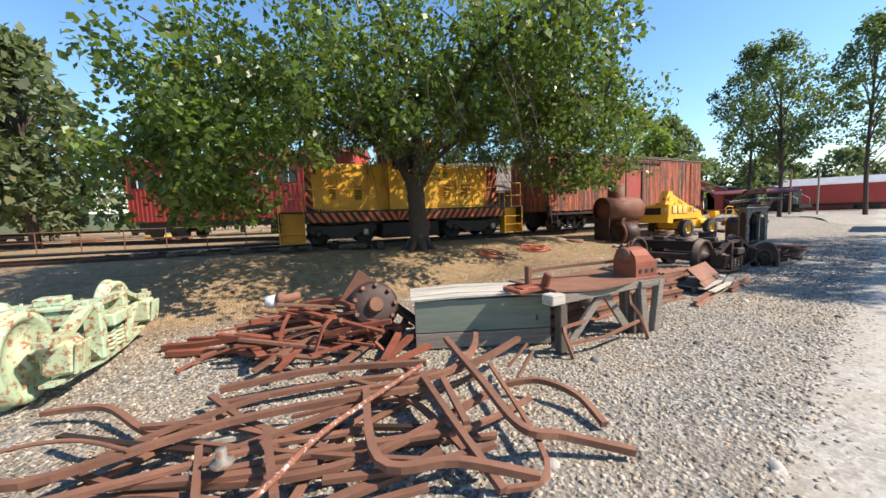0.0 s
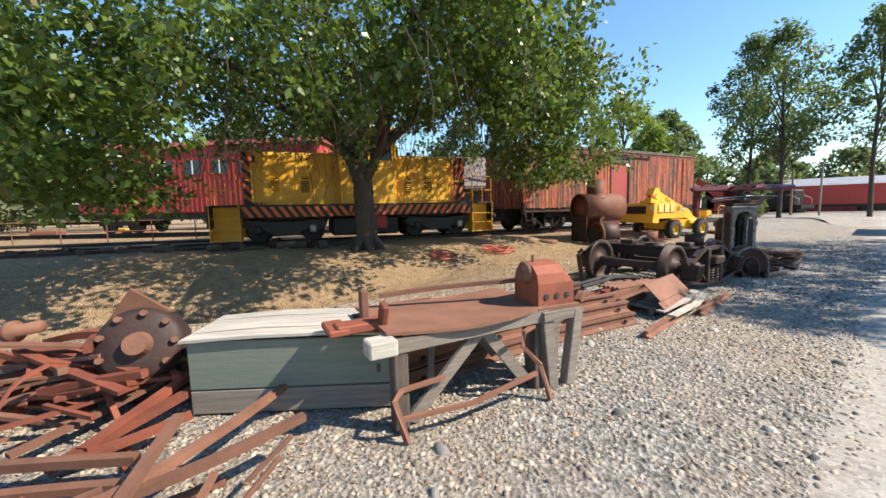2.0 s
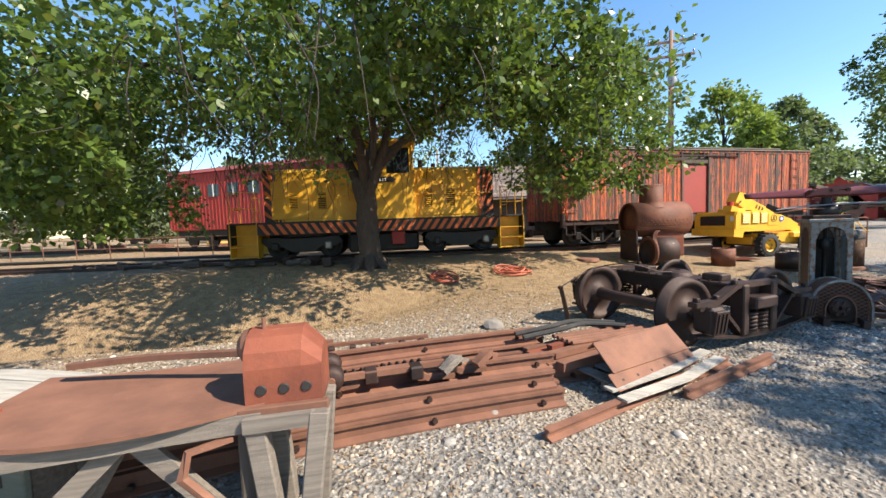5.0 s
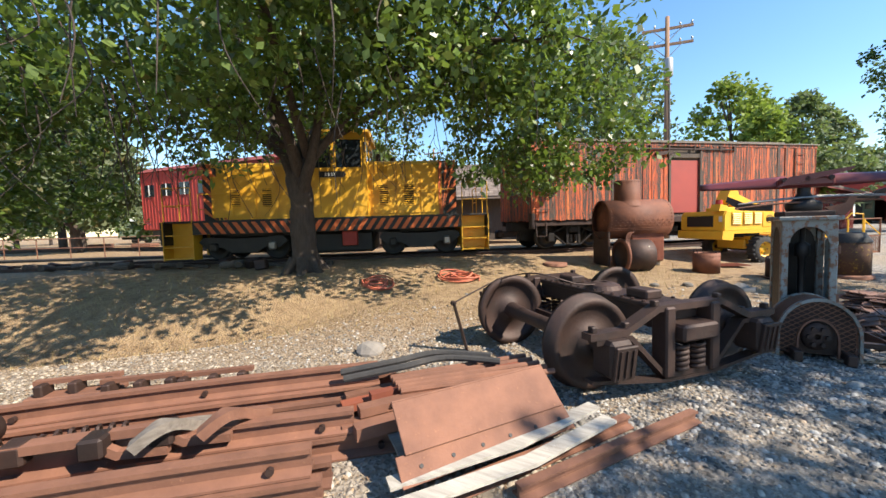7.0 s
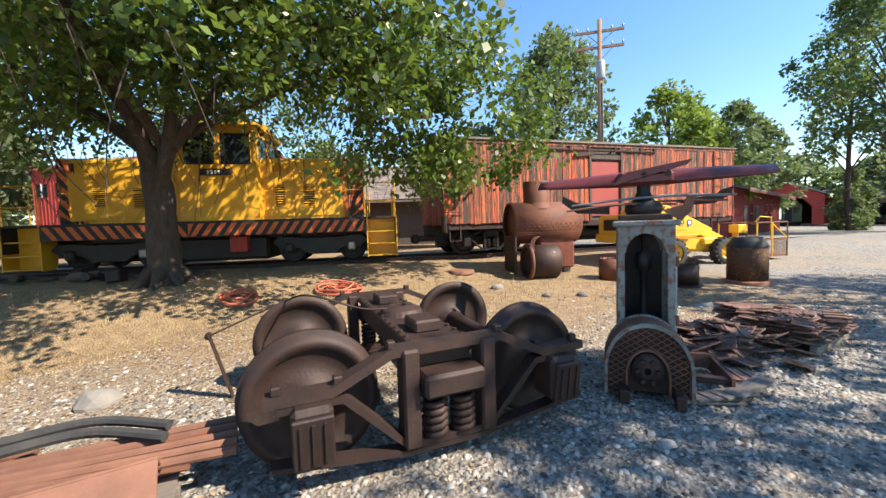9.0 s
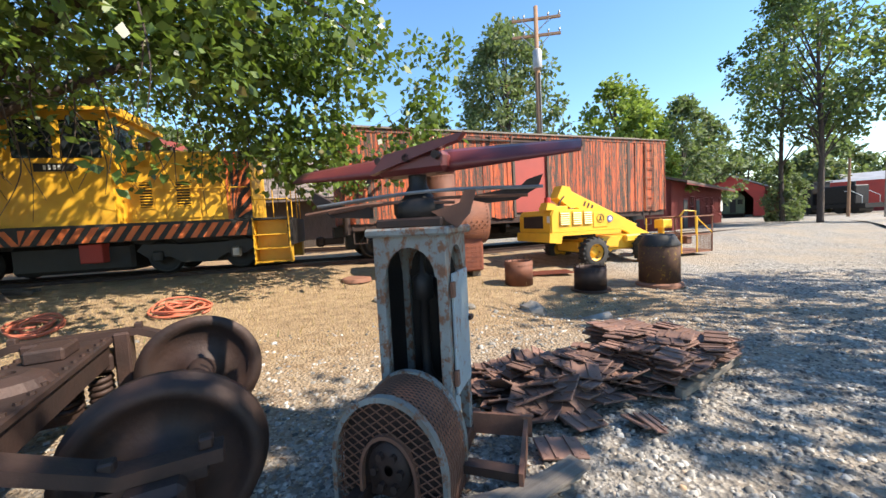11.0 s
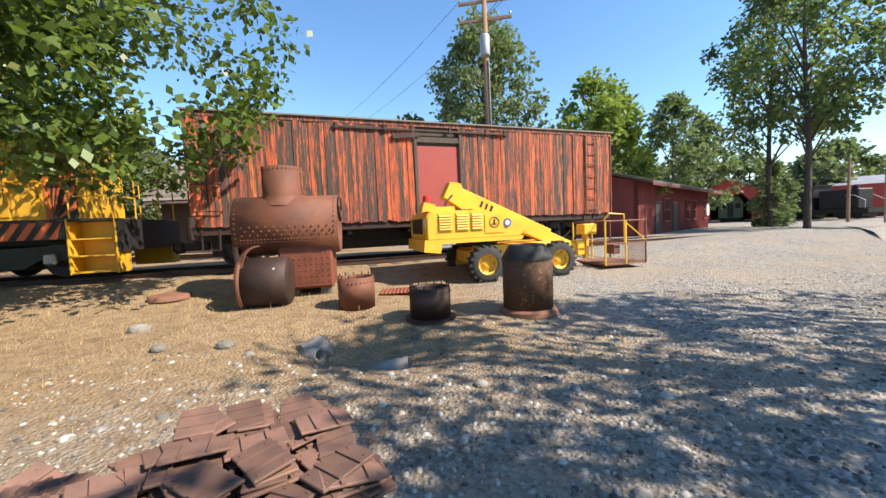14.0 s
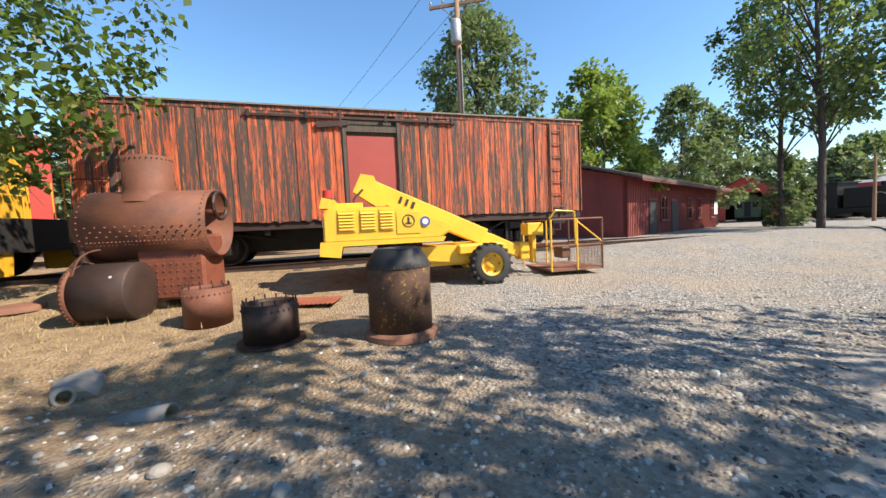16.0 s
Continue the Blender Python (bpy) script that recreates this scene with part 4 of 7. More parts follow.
    for cx in (-3.0, 3.0):
        for wx in (-0.95, 0.95):
            bm = B()
            for s in (-1, 1):
                wheel_mesh(bm, pose(cx + wx, s * 0.74, 0.46, -90 * s), 1.0)
            rod(bm, (cx + wx, -1.1, 0.46), (cx + wx, 1.1, 0.46), 0.08, 12)
            part("wheelset", bm, BLACK, t, smooth=True)
        for s in (-1, 1):
            bm = B()
            prism(bm, [(-1.45, 0.62), (-1.3, 0.78), (-0.4, 0.72), (0.4, 0.72), (1.3, 0.78), (1.45, 0.62), (1.2, 0.42), (0.7, 0.45), (0.4, 0.28), (-0.4, 0.28), (-0.7, 0.45), (-1.2, 0.42)], 0.12, pose(cx, s * 1.08, 0))
            part("side_frame", bm, BLACK, t)
            for wx in (-0.95, 0.95):
                part("journal_box", box(B(), (0.24, 0.16, 0.26), pose(cx + wx, s * 1.18, 0.47), 0.04), STEEL if wx > 0 else BLACK, t)


locomotive()


# ---- boiler, drums ----
def rivet_row(bm, pts, r=0.016):
    for p in pts:
        bmesh.ops.create_cone(bm, cap_ends=True, segments=5, radius1=r, radius2=r * 0.5, depth=r, matrix=Matrix.Translation(p))


def boiler():
    a_ = 33.0
    m = pose(5.98, 18.74, gz(5.98, 18.74) + 0.02, 0, 0, a_)
    t = thing("steam_boiler", m, "rusty riveted steam boiler with a short stack, standing on its firebox", "boiler")
    R, L, ZC = 0.545, 1.78, 1.30
    turn = pose(0, 0, ZC) @ AX
    shell = part("shell", turned(B(), [(R - 0.05, -L / 2), (R, -L / 2), (R, L / 2), (R - 0.03, L / 2), (R - 0.03, -L / 2 + 0.12), (0.02, -L / 2 + 0.1)], turn, 48), RUST_TANK, t, smooth=True)
    bm = B()
    for x in (-L / 2 + 0.06, L / 2 - 0.06):
        rivet_row(bm, [(x, (R + 0.004) * math.cos(k * 0.16), ZC + (R + 0.004) * math.sin(k * 0.16)) for k in range(40)])
    for zz in (-0.24, -0.29):
        y = -math.sqrt(R * R - zz * zz) - 0.004
        rivet_row(bm, [(-0.75 + 0.055 * k, y, ZC + zz) for k in range(28)])
    for row in range(3):
        zz = -0.02 - 0.07 * row
        rivet_row(bm, [(-0.72 + 0.13 * k + 0.06 * (row % 2), -math.sqrt(R * R - zz * zz) - 0.004, ZC + zz) for k in range(12)], 0.018)
    part("rivet", bm, RUST_TANK, t, "rows of small round rivets")
    bm = B()
    turned(bm, [(0.44, ZC + 0.36), (0.36, ZC + 0.48), (0.34, ZC + 0.56), (0.335, ZC + 1.08), (0.30, ZC + 1.08), (0.30, ZC + 0.4)], pose(-0.12, 0, 0), 36)
    part("chimney", bm, RUST_TANK, t, smooth=True)
    bm = B()
    rivet_row(bm, [(-0.12 + 0.342 * math.cos(k * 0.2), 0.342 * math.sin(k * 0.2), ZC + 1.04) for k in range(32)], 0.013)
    part("rivet", bm, RUST_TANK, t)
    bm = B()
    box(bm, (0.95, 0.75, 1.0), pose(0.28, 0.02, 0.62), 0.04)
    part("firebox", bm, RUST_RED, t, "orange-rusted riveted firebox")
    bm = B()
    for i in range(9):
        rivet_row(bm, [(-0.12 + 0.1 * i, -0.362, 0.25 + 0.11 * k) for k in range(5)], 0.015)
    part("rivet", bm, RUST_TANK, t)
    part("end_plate", box(B(), (0.06, 0.9, 0.95), pose(-0.86, 0, 0.5), 0.01), RUST_DARK, t)
    bm = B()
    sweep(bm, [(L / 2 + 0.02, 0.25 * math.cos(k * 0.5), ZC + 0.28 + 0.22 * math.sin(k * 0.5)) for k in range(13)], round_shape(0.03, 6), up=(1, 0, 0))
    part("pipe_ring", bm, RUST_DARK, t)
    for x in (0.0, 0.6):
        part("support_block", box(B(), (0.2, 0.5, 0.16), pose(x, 0, 0.07), 0.01), GREY_WOOD, t, "grey timber blocking")
    # separate tank section leaning before it
    m2 = pose(6.12, 17.98, gz(6.1, 18.0) - 0.02, 0, 0, 33)
    k = thing("tank_section", m2, "dark rusty riveted tank section with a bent strap", "tank")
    lie = pose(0, 0, 0.42) @ AX
    part("shell", turned(B(), [(0.0, -0.30), (0.40, -0.30), (0.40, -0.36), (0.42, -0.36), (0.42, 0.34), (0.40, 0.36), (0.2, 0.38), (0.0, 0.385)], lie, 40), RUST_DARK, k, smooth=True)
    part("end_ring", turned(B(), [(0.36, -0.40), (0.445, -0.40), (0.445, -0.33), (0.42, -0.33)], lie, 40), RUST_TANK, k, "orange-rusted riveted end ring", smooth=True)
    bm = B()
    rivet_row(bm, [(-0.365, -0.45 * math.cos(q * 0.13), 0.42 + 0.45 * math.sin(q * 0.13)) for q in range(-8, 20)])
    part("rivet", bm, RUST_TANK, k)
    part("plug", cyl(B(), 0.022, 0.03, pose(0.18, -0.33, 0.66, 50), 10), PALE_WOOD, k, "small pale plug")
    bm = B()
    sweep(bm, [(-0.34 + 0.25 * (q / 8) ** 2, -0.30 + 0.03 * q, 0.70 + 0.34 * math.sin(q * 0.196)) for q in range(9)], flat_shape(0.10, 0.02))
    part("strap", bm, RUST_TANK, k)


boiler()


def drum(x, y, r, h, mat, label, studs=0, flange=0.0, cone=False):
    t = thing("rusty_drum", pose(x, y, gz(x, y) - 0.01, 0, 0, random.uniform(0, 90)), label, "drum")
    prof = [(r - 0.03, 0.02), (r, 0.0)] + ([(r, h * 0.80), (r * 0.97, h * 0.81), (r * 0.60, h * 0.81)] if cone else [(r, h), (r - 0.04, h), (r - 0.045, h - 0.04), (r - 0.045, 0.08)]) + [(0.0, 0.06)]
    part("shell", turned(B(), prof, Matrix(), 40), mat, t, smooth=True)
    if flange:
        part("flange", turned(B(), [(r - 0.02, 0), (r + flange, 0), (r + flange, 0.035), (r - 0.02, 0.04)], Matrix(), 40), mat, t)
    bm = B()
    rivet_row(bm, [((r + 0.003) * math.cos(k * 0.21), (r + 0.003) * math.sin(k * 0.21), h * (0.8 if cone else 0.86)) for k in range(30)], 0.014)
    part("rivet", bm, mat, t)
    for k in range(studs):
        an = k * 6.28 / studs
        part("stud", rod(B(), ((r - 0.02) * math.cos(an), (r - 0.02) * math.sin(an), h - 0.02), ((r - 0.02) * math.cos(an), (r - 0.02) * math.sin(an), h + 0.05), 0.010, 5), RUST_DARK, t)
    return t


drum(7.70, 18.28, 0.29, 0.50, RUST_TANK, "short rusty steel drum with studs round its rim", 12)
drum(9.10, 18.08, 0.295, 0.46, RUST_DARK, "squat dark rusty drum with a base flange and rim studs", 14, 0.07)
d3 = drum(10.38, 18.80, 0.365, 1.02, weathered("rust_lichen", (0.10, 0.045, 0.026), (0.05, 0.03, 0.022), (0.28, 0.18, 0.03), 2.0, 0.75, 0.2, 0.5), "tall black-topped rusty tank with yellow lichen", cone=True)
part("cone_top", turned(B(), [(0.372, 0.80), (0.368, 0.84), (0.27, 1.0), (0.25, 1.02), (0.2, 1.02), (0.2, 0.9)], Matrix(), 40), BLACK, d3, "black conical top", smooth=True)
part("skirt", turned(B(), [(0.36, 0), (0.43, 0.0), (0.42, 0.06), (0.366, 0.09)], Matrix(), 40), RUST, d3)
lid = thing("cast_cover", pose(4.12, 17.6, gz(4.12, 17.6)), "rusty round cast lid lying on the dry ground", "lid")
part("plate", turned(B(), [(0.0, 0.075), (0.28, 0.075), (0.33, 0.06), (0.34, -0.02)], Matrix(), 36), RUST, lid, smooth=True)
sheet = thing("corrugated_sheet", pose(8.1, 19.5, gz(8.1, 19.5) + 0.03, 0, 0, 25), "rusty corrugated sheet lying on the gravel", "sheet")
bm = B()
sweep(bm, [(0.035 * k - 0.6, 0, 0.02 * (k % 2)) for k in range(36)], flat_shape(0.6, 0.006))
part("sheet", bm, RUST_RED, sheet)


# ---- boom lift ----
def tyre(parent, x, y, z, r, w):
    wh = new("wheel")
    wh.parent = parent
    m = pose(x, y, z, 90)
    part("tyre", turned(B(), [(r * 0.58, -w / 2), (r * 0.8, -w / 2), (r * 0.96, -w * 0.4), (r, -w * 0.25), (r, w * 0.25), (r * 0.96, w * 0.4), (r * 0.8, w / 2), (r * 0.58, w / 2)], m, 36), RUBBER, wh, smooth=True)
    bm = B()
    for k in range(18):
        an = k * 2 * math.pi / 18
        box(bm, (0.05, 0.045, w * 0.9), m @ pose(r * math.cos(an) * 0.985, r * math.sin(an) * 0.985, 0, 0, 0, math.degrees(an)))
    part("tread", bm, RUBBER, wh)
    part("rim", turned(B(), [(0.0, w * 0.12), (r * 0.25, w * 0.14), (r * 0.28, w * 0.05), (r * 0.48, w * 0.02), (r * 0.52, w * 0.34), (r * 0.6, w * 0.36), (r * 0.6, -w * 0.3), (0, -w * 0.3)], m, 28), JYELLOW, wh, smooth=True)
    bm = B()
    for k in range(6):
        cyl(bm, 0.016, 0.03, m @ pose(0.19 * r / 0.34 * math.cos(k * 1.047) * 0.8, 0.19 * r / 0.34 * math.sin(k * 1.047) * 0.8, w * 0.06), 6)
    part("wheel_nut", bm, RUST, wh)


def boom_lift():
    x0, y0 = 8.20, 19.93
    t = thing("boom_lift", pose(x0, y0, 0.15, 0, 0, 38) @ Matrix.Diagonal((1.06, 1.06, 1.06, 1)), "yellow self-propelled boom lift with its work basket lowered", "boom lift")
    # chassis and wheels
    bm = B()
    box(bm, (2.1, 0.9, 0.28), pose(2.05, 0.75, 0.48), 0.03)
    box(bm, (0.9, 1.3, 0.18), pose(2.75, 0.75, 0.62), 0.03)
    part("chassis", bm, JYELLOW, t)
    bm = B()
    prism(bm, [(1.1, 0.70), (2.25, 0.70), (3.1, 0.60), (3.15, 0.40), (2.3, 0.40), (1.1, 0.52)], 1.05, pose(0, 0.75, 0))
    part("deck", bm, JYELLOW, t)
    for x in (1.23, 2.85):
        for y in (0.02, 1.5):
            tyre(t, x, y, 0.35, 0.36, 0.26)
    for x in (1.23, 2.85):
        part("axle", rod(B(), (x, 0.1, 0.35), (x, 1.45, 0.35), 0.06, 10), IRON, t)
    part("turntable", cyl(B(), 0.42, 0.14, pose(1.35, 0.75, 0.74), 28), IRON, t)
    # upper works: engine cover with louvres, counterweight, sloping tail
    bm = B()
    prism(bm, [(0.05, 0.86), (1.95, 0.86), (2.2, 1.0), (2.15, 1.12), (1.25, 1.42), (0.12, 1.42), (0.05, 1.3)], 1.5, pose(0, 0.75, 0))
    bmesh.ops.bevel(bm, geom=bm.edges[:], offset=0.03, segments=2, affect="EDGES")
    body = part("engine_cover", bm, JYELLOW, t)
    bm = B()
    prism(bm, [(-0.02, 0.66), (0.30, 0.62), (0.34, 0.80), (2.0, 0.80), (2.05, 0.88), (0.0, 0.88)], 1.56, pose(0, 0.75, 0))
    part("counterweight", bm, JYELLOW, t)
    for px, w in ((0.42, 0.28), (0.76, 0.26), (1.06, 0.24)):
        p = part("panel", box(B(), (w, 0.012, 0.36), pose(px, -0.008, 1.20), 0.004), JYELLOW, body)
        for k in range(6):
            b_ = B()
            prism(b_, [(-0.02, 0), (0.02, 0), (0, 0.03)], w * 0.86, pose(px, -0.02, 1.06 + 0.05 * k, 0, 0, 90))
            part("slat", b_, JYELLOW, p)
    part("door", box(B(), (0.40, 0.012, 0.36), pose(1.42, -0.008, 1.14), 0.004), JYELLOW, body)
    ring = B()
    sweep(ring, [(1.42 + 0.10 * math.cos(k * 0.393), -0.018, 1.17 + 0.10 * math.sin(k * 0.393)) for k in range(16)], round_shape(0.008, 5), True, (0, 1, 0))
    box(ring, (0.10, 0.008, 0.02), pose(1.42, -0.018, 1.13))
    box(ring, (0.03, 0.008, 0.10), pose(1.42, -0.018, 1.18))
    part("emblem", ring, BLACK, body)
    badge = part("badge", cyl(B(), 0.085, 0.012, pose(1.70, -0.014, 1.15, 90), 24), weathered("badge_blue", (0.06, 0.10, 0.30), (0.05, 0.08, 0.25), (0.2, 0.2, 0.3), 4, 0.4), body, "round blue and white badge")
    part("badge_centre", cyl(B(), 0.05, 0.014, pose(1.70, -0.016, 1.15, 90), 20), WHITE, badge)
    part("label", box(B(), (0.012, 0.10, 0.15), pose(0.045, 0.1, 1.2)), WHITE, body)
    part("grille", box(B(), (0.02, 0.9, 0.3), pose(0.045, 0.78, 1.14)), BLACK, body)
    bm = B()
    box(bm, (0.5, 0.5, 0.10), pose(0.45, 0.5, 1.46), 0.01)
    part("air_filter", bm, JYELLOW, t)
    bm = B()
    cyl(bm, 0.085, 0.12, pose(0.14, 0.25, 1.66), 20, 0.075)
    part("beacon", bm, PLASTIC_RED, t, "red warning beacon")
    bm = B()
    prism(bm, [(0.0, 1.42), (0.3, 1.42), (0.26, 1.55), (0.05, 1.60)], 0.3, pose(0, 0.25, 0))
    part("beacon_bracket", bm, JYELLOW, t)
    # boom: telescoping box sections falling to the basket
    a_, b_ = Vector((0.62, 0.62, 1.86)), Vector((3.72, 0.62, 0.46))
    d = (b_ - a_).normalized()
    bm = B()
    prism(bm, [(0.55, 1.72), (0.70, 2.02), (0.92, 1.98), (1.10, 1.46), (0.95, 1.44)], 0.34, pose(0, 0.62, 0))
    part("boom_knuckle", bm, JYELLOW, t)
    boom = part("boom", beam(B(), a_ + Vector((0.02, 0, 0)), a_ + d * 2.55, 0.26, 0.32, bevel=0.012), JYELLOW, t)
    part("boom_extension", beam(B(), a_ + d * 2.5, a_ + d * 3.35, 0.19, 0.22, bevel=0.01), JYELLOW, t)
    tilt = math.degrees(math.atan2(1.40, 3.1))
    bm = B()
    for k, w in enumerate((0.05, 0.05, 0.06)):
        box(bm, (w, 0.006, 0.13), pose(*(a_ + d * (0.82 + 0.12 * k) + Vector((0, -0.134, 0.03))), 0, tilt, 0))
    part("logo_bar", bm, BLACK, boom, "black maker's mark as plain bars")
    bm = B()
    sweep(bm, curve_pts([(0.72, 0.42, 1.75), (0.55, 0.40, 1.55), (0.75, 0.42, 1.44), (1.0, 0.45, 1.44)]), round_shape(0.018, 6))
    part("hydraulic_hose", bm, RUBBER, t)
    # jib end and basket
    bm = B()
    box(bm, (0.2, 0.3, 0.34), pose(3.75, 0.62, 0.50), 0.02)
    box(bm, (0.10, 0.16, 0.75), pose(3.98, 0.62, 0.62), 0.02)
    box(bm, (0.34, 0.3, 0.24), pose(3.92, 0.5, 0.92), 0.02)
    part("basket_mount", bm, JYELLOW, t)
    bk = new("basket")
    bk.parent = t
    x1, x2, y1, y2 = 4.1, 5.2, 0.1, 1.25
    part("floor", box(B(), (x2 - x1, y2 - y1, 0.05), pose((x1 + x2) / 2, (y1 + y2) / 2, 0.12)), RUST, bk, "rusty basket floor")
    for x in (x1, (x1 + x2) / 2, x2):
        for y in (y1, y2):
            part("post", rod(B(), (x, y, 0.1), (x, y, 1.08), 0.02, 8), RUST if x == x2 else JYELLOW, bk)
    for zz in (0.58, 1.08):
        bm = B()
        sweep(bm, [(x1, y1, zz), (x2, y1, zz), (x2, y2, zz), (x1, y2, zz)], round_shape(0.018, 6), True)
        part("rail", bm, RUST, bk)
    bm = B()
    sweep(bm, [(x1, y1 + 0.05, 1.1), (x1 + 0.1, y1, 1.25), (x1 + 0.5, y1, 1.22), (x1 + 0.52, y1, 0.6)], round_shape(0.02, 6))
    part("grab_rail", bm, JYELLOW, bk)
    bm = B()
    for k in range(24):
        rod(bm, (x2 - 0.55 + 0.023 * k, y1, 0.14), (x2 - 0.55 + 0.023 * k, y1, 0.58), 0.0035, 4)
        rod(bm, (x2, y1 + 0.048 * k, 0.14), (x2, y1 + 0.048 * k, 0.58), 0.0035, 4)
    for k in range(10):
        rod(bm, (x2 - 0.55, y1, 0.16 + 0.042 * k), (x2, y1, 0.16 + 0.042 * k), 0.0035, 4)
    part("mesh_panel", bm, RUST, bk)
    part("control_box", box(B(), (0.2, 0.3, 0.22), pose(x1 + 0.35, y1 + 0.2, 0.45), 0.02), RUST, bk)
    bm = B()
    rod(bm, (x1 + 0.5, y1, 1.08), (x2, y1, 0.62), 0.015, 6)
    part("brace", bm, JYELLOW, bk)


boom_lift()


# ---- railway truck with two wheelsets, on the ground ----
def rail_truck(m, mat, wheel_mat, name, label, frame_mat=None, wb=1.86):
    squeeze = wb / 1.86
    frame_mat = frame_mat or mat
    t = thing(name, m, label, "railway truck")
    for k, x in enumerate((-wb / 2, wb / 2)):
        ws = new("wheelset")
        ws.parent = t
        for s in (-1, 1):
            part("wheel", wheel_mesh(B(), pose(x, s * 0.73, 0.425, -90 * s), 0.93), wheel_mat, ws, smooth=True)
        part("axle", turned(B(), [(0.06, -1.0), (0.065, -0.8), (0.10, -0.66), (0.075, -0.3), (0.075, 0.3), (0.10, 0.66), (0.065, 0.8), (0.06, 1.0)], pose(x, 0, 0.425, 90), 18), wheel_mat, ws, smooth=True)
    for s in (-1, 1):
        f = new("side_frame")
        f.parent = t
        f.scale.x = squeeze
        y = s * 1.0
        bm = B()
        sweep(bm, [(-1.22, y, 0.58), (-0.82, y, 0.58), (-0.42, y, 0.74), (0.42, y, 0.74), (0.82, y, 0.58), (1.22, y, 0.58)], flat_shape(0.11, 0.055))
        part("top_bar", bm, frame_mat, f)
        bm = B()
        sweep(bm, [(-1.15, y, 0.53), (-0.75, y, 0.53), (-0.32, y, 0.16), (0.32, y, 0.16), (0.75, y, 0.53), (1.15, y, 0.53)], flat_shape(0.10, 0.045))
        sweep(bm, [(-1.2, y, 0.22), (-0.3, y, 0.12), (0.3, y, 0.12), (1.2, y, 0.22)], flat_shape(0.10, 0.03))
        part("lower_bar", bm, frame_mat, f)
        for sx in (-0.95, 0.95):
            bm = B()
            box(bm, (0.25, 0.24, 0.30), pose(sx, y + s * 0.02, 0.40), 0.03)
            jb = part("journal_box", bm, frame_mat, f)
            bm = B()
            box(bm, (0.24, 0.03, 0.28), pose(sx, y + s * 0.155, 0.385, s * -8), 0.008)
            for q in (-0.07, 0.0, 0.07):
                box(bm, (0.02, 0.02, 0.22), pose(sx + q, y + s * 0.172, 0.385, s * -8))
            part("lid", bm, frame_mat, jb)
        for sx in (-0.30, 0.30):
            part("column", box(B(), (0.12, 0.16, 0.60), pose(sx, y, 0.45), 0.015), frame_mat, f)
        for sx in (-0.11, 0.11):
            bm = B()
            sweep(bm, [(sx + 0.075 * math.cos(k * 0.7), y + 0.075 * math.sin(k * 0.7), 0.17 + 0.0052 * k) for k in range(50)], round_shape(0.022, 6))
            part("spring", bm, frame_mat, f, smooth=True)
        part("spring_cap", box(B(), (0.46, 0.24, 0.14), pose(0, y + s * 0.03, 0.53), 0.02), frame_mat, f)
        for sx in (-1.15, -0.78, -0.42, 0.42, 0.78, 1.15):
            zz = 0.78 if abs(sx) < 0.5 else 0.63
            part("nut", box(B(), (0.06, 0.06, 0.05), pose(sx, y, zz), 0.008), frame_mat, f)
    bm = B()
    box(bm, (0.42, 1.9, 0.05), pose(0, 0, 0.70), 0.01)
    box(bm, (0.36, 1.9, 0.16), pose(0, 0, 0.60))
    part("bolster", bm, frame_mat, t)
    bm = B()
    turned(bm, [(0.05, 0.73), (0.05, 0.80), (0.1, 0.8), (0.17, 0.77), (0.2, 0.72)], Matrix(), 24)
    part("centre_plate", bm, frame_mat, t)
    for y in (-0.55, 0.55):
        part("side_bearing", box(B(), (0.2, 0.26, 0.09), pose(0, y, 0.765), 0.015), frame_mat, t)
    bm = B()
    for x in (-0.2, 0.2):
        for k in range(14):
            cyl(bm, 0.017, 0.02, pose(x * 0.9, -0.85 + 0.13 * k, 0.732), 6)
    part("rivet", bm, frame_mat, t)
    for x in (-0.42, 0.42):
        part("brake_beam", beam(B(), (x, -0.75, 0.36), (x, 0.75, 0.36), 0.08, 0.10), frame_mat, t)
    return t


rail_truck(pose(6.15, 11.39, 0.0, 0, 0, 48.5), RUST_DARK, RUST_DARK, "freight_truck", "dark rusty archbar freight truck with four steel wheels", wb=1.60)
rail_truck(pose(-2.70, 3.58, 0.0, 0, 0, 127), GREEN_PAINT, GREEN_PAINT, "green_truck", "pale green painted railway truck flaking to rust", GREEN_PAINT)

post = thing("iron_post", pose(4.71, 10.74, gz(4.71, 10.74), 0, 0, 50), "leaning rusty flat iron post with bolt holes", "post")
part("bar", beam(B(), (0.05, 0, -0.05), (-0.12, 0, 0.60), 0.09, 0.012, (1, 0, 0)), RUST_DARK, post)
part("bolt", cyl(B(), 0.03, 0.06, pose(-0.12, 0, 0.58, 90), 8), RUST_DARK, post)
cable = thing("steel_cable", pose(0, 0, 0), "thin rusty rod running from the post over the wheels", "cable")
part("rod", sweep(B(), curve_pts([(4.61, 10.66, 0.57), (5.0, 11.12, 0.80), (5.5, 10.98, 0.92), (5.9, 11.15, 0.80), (6.1, 11.3, 0.78)]), round_shape(0.009, 6)), RUST_DARK, cable)


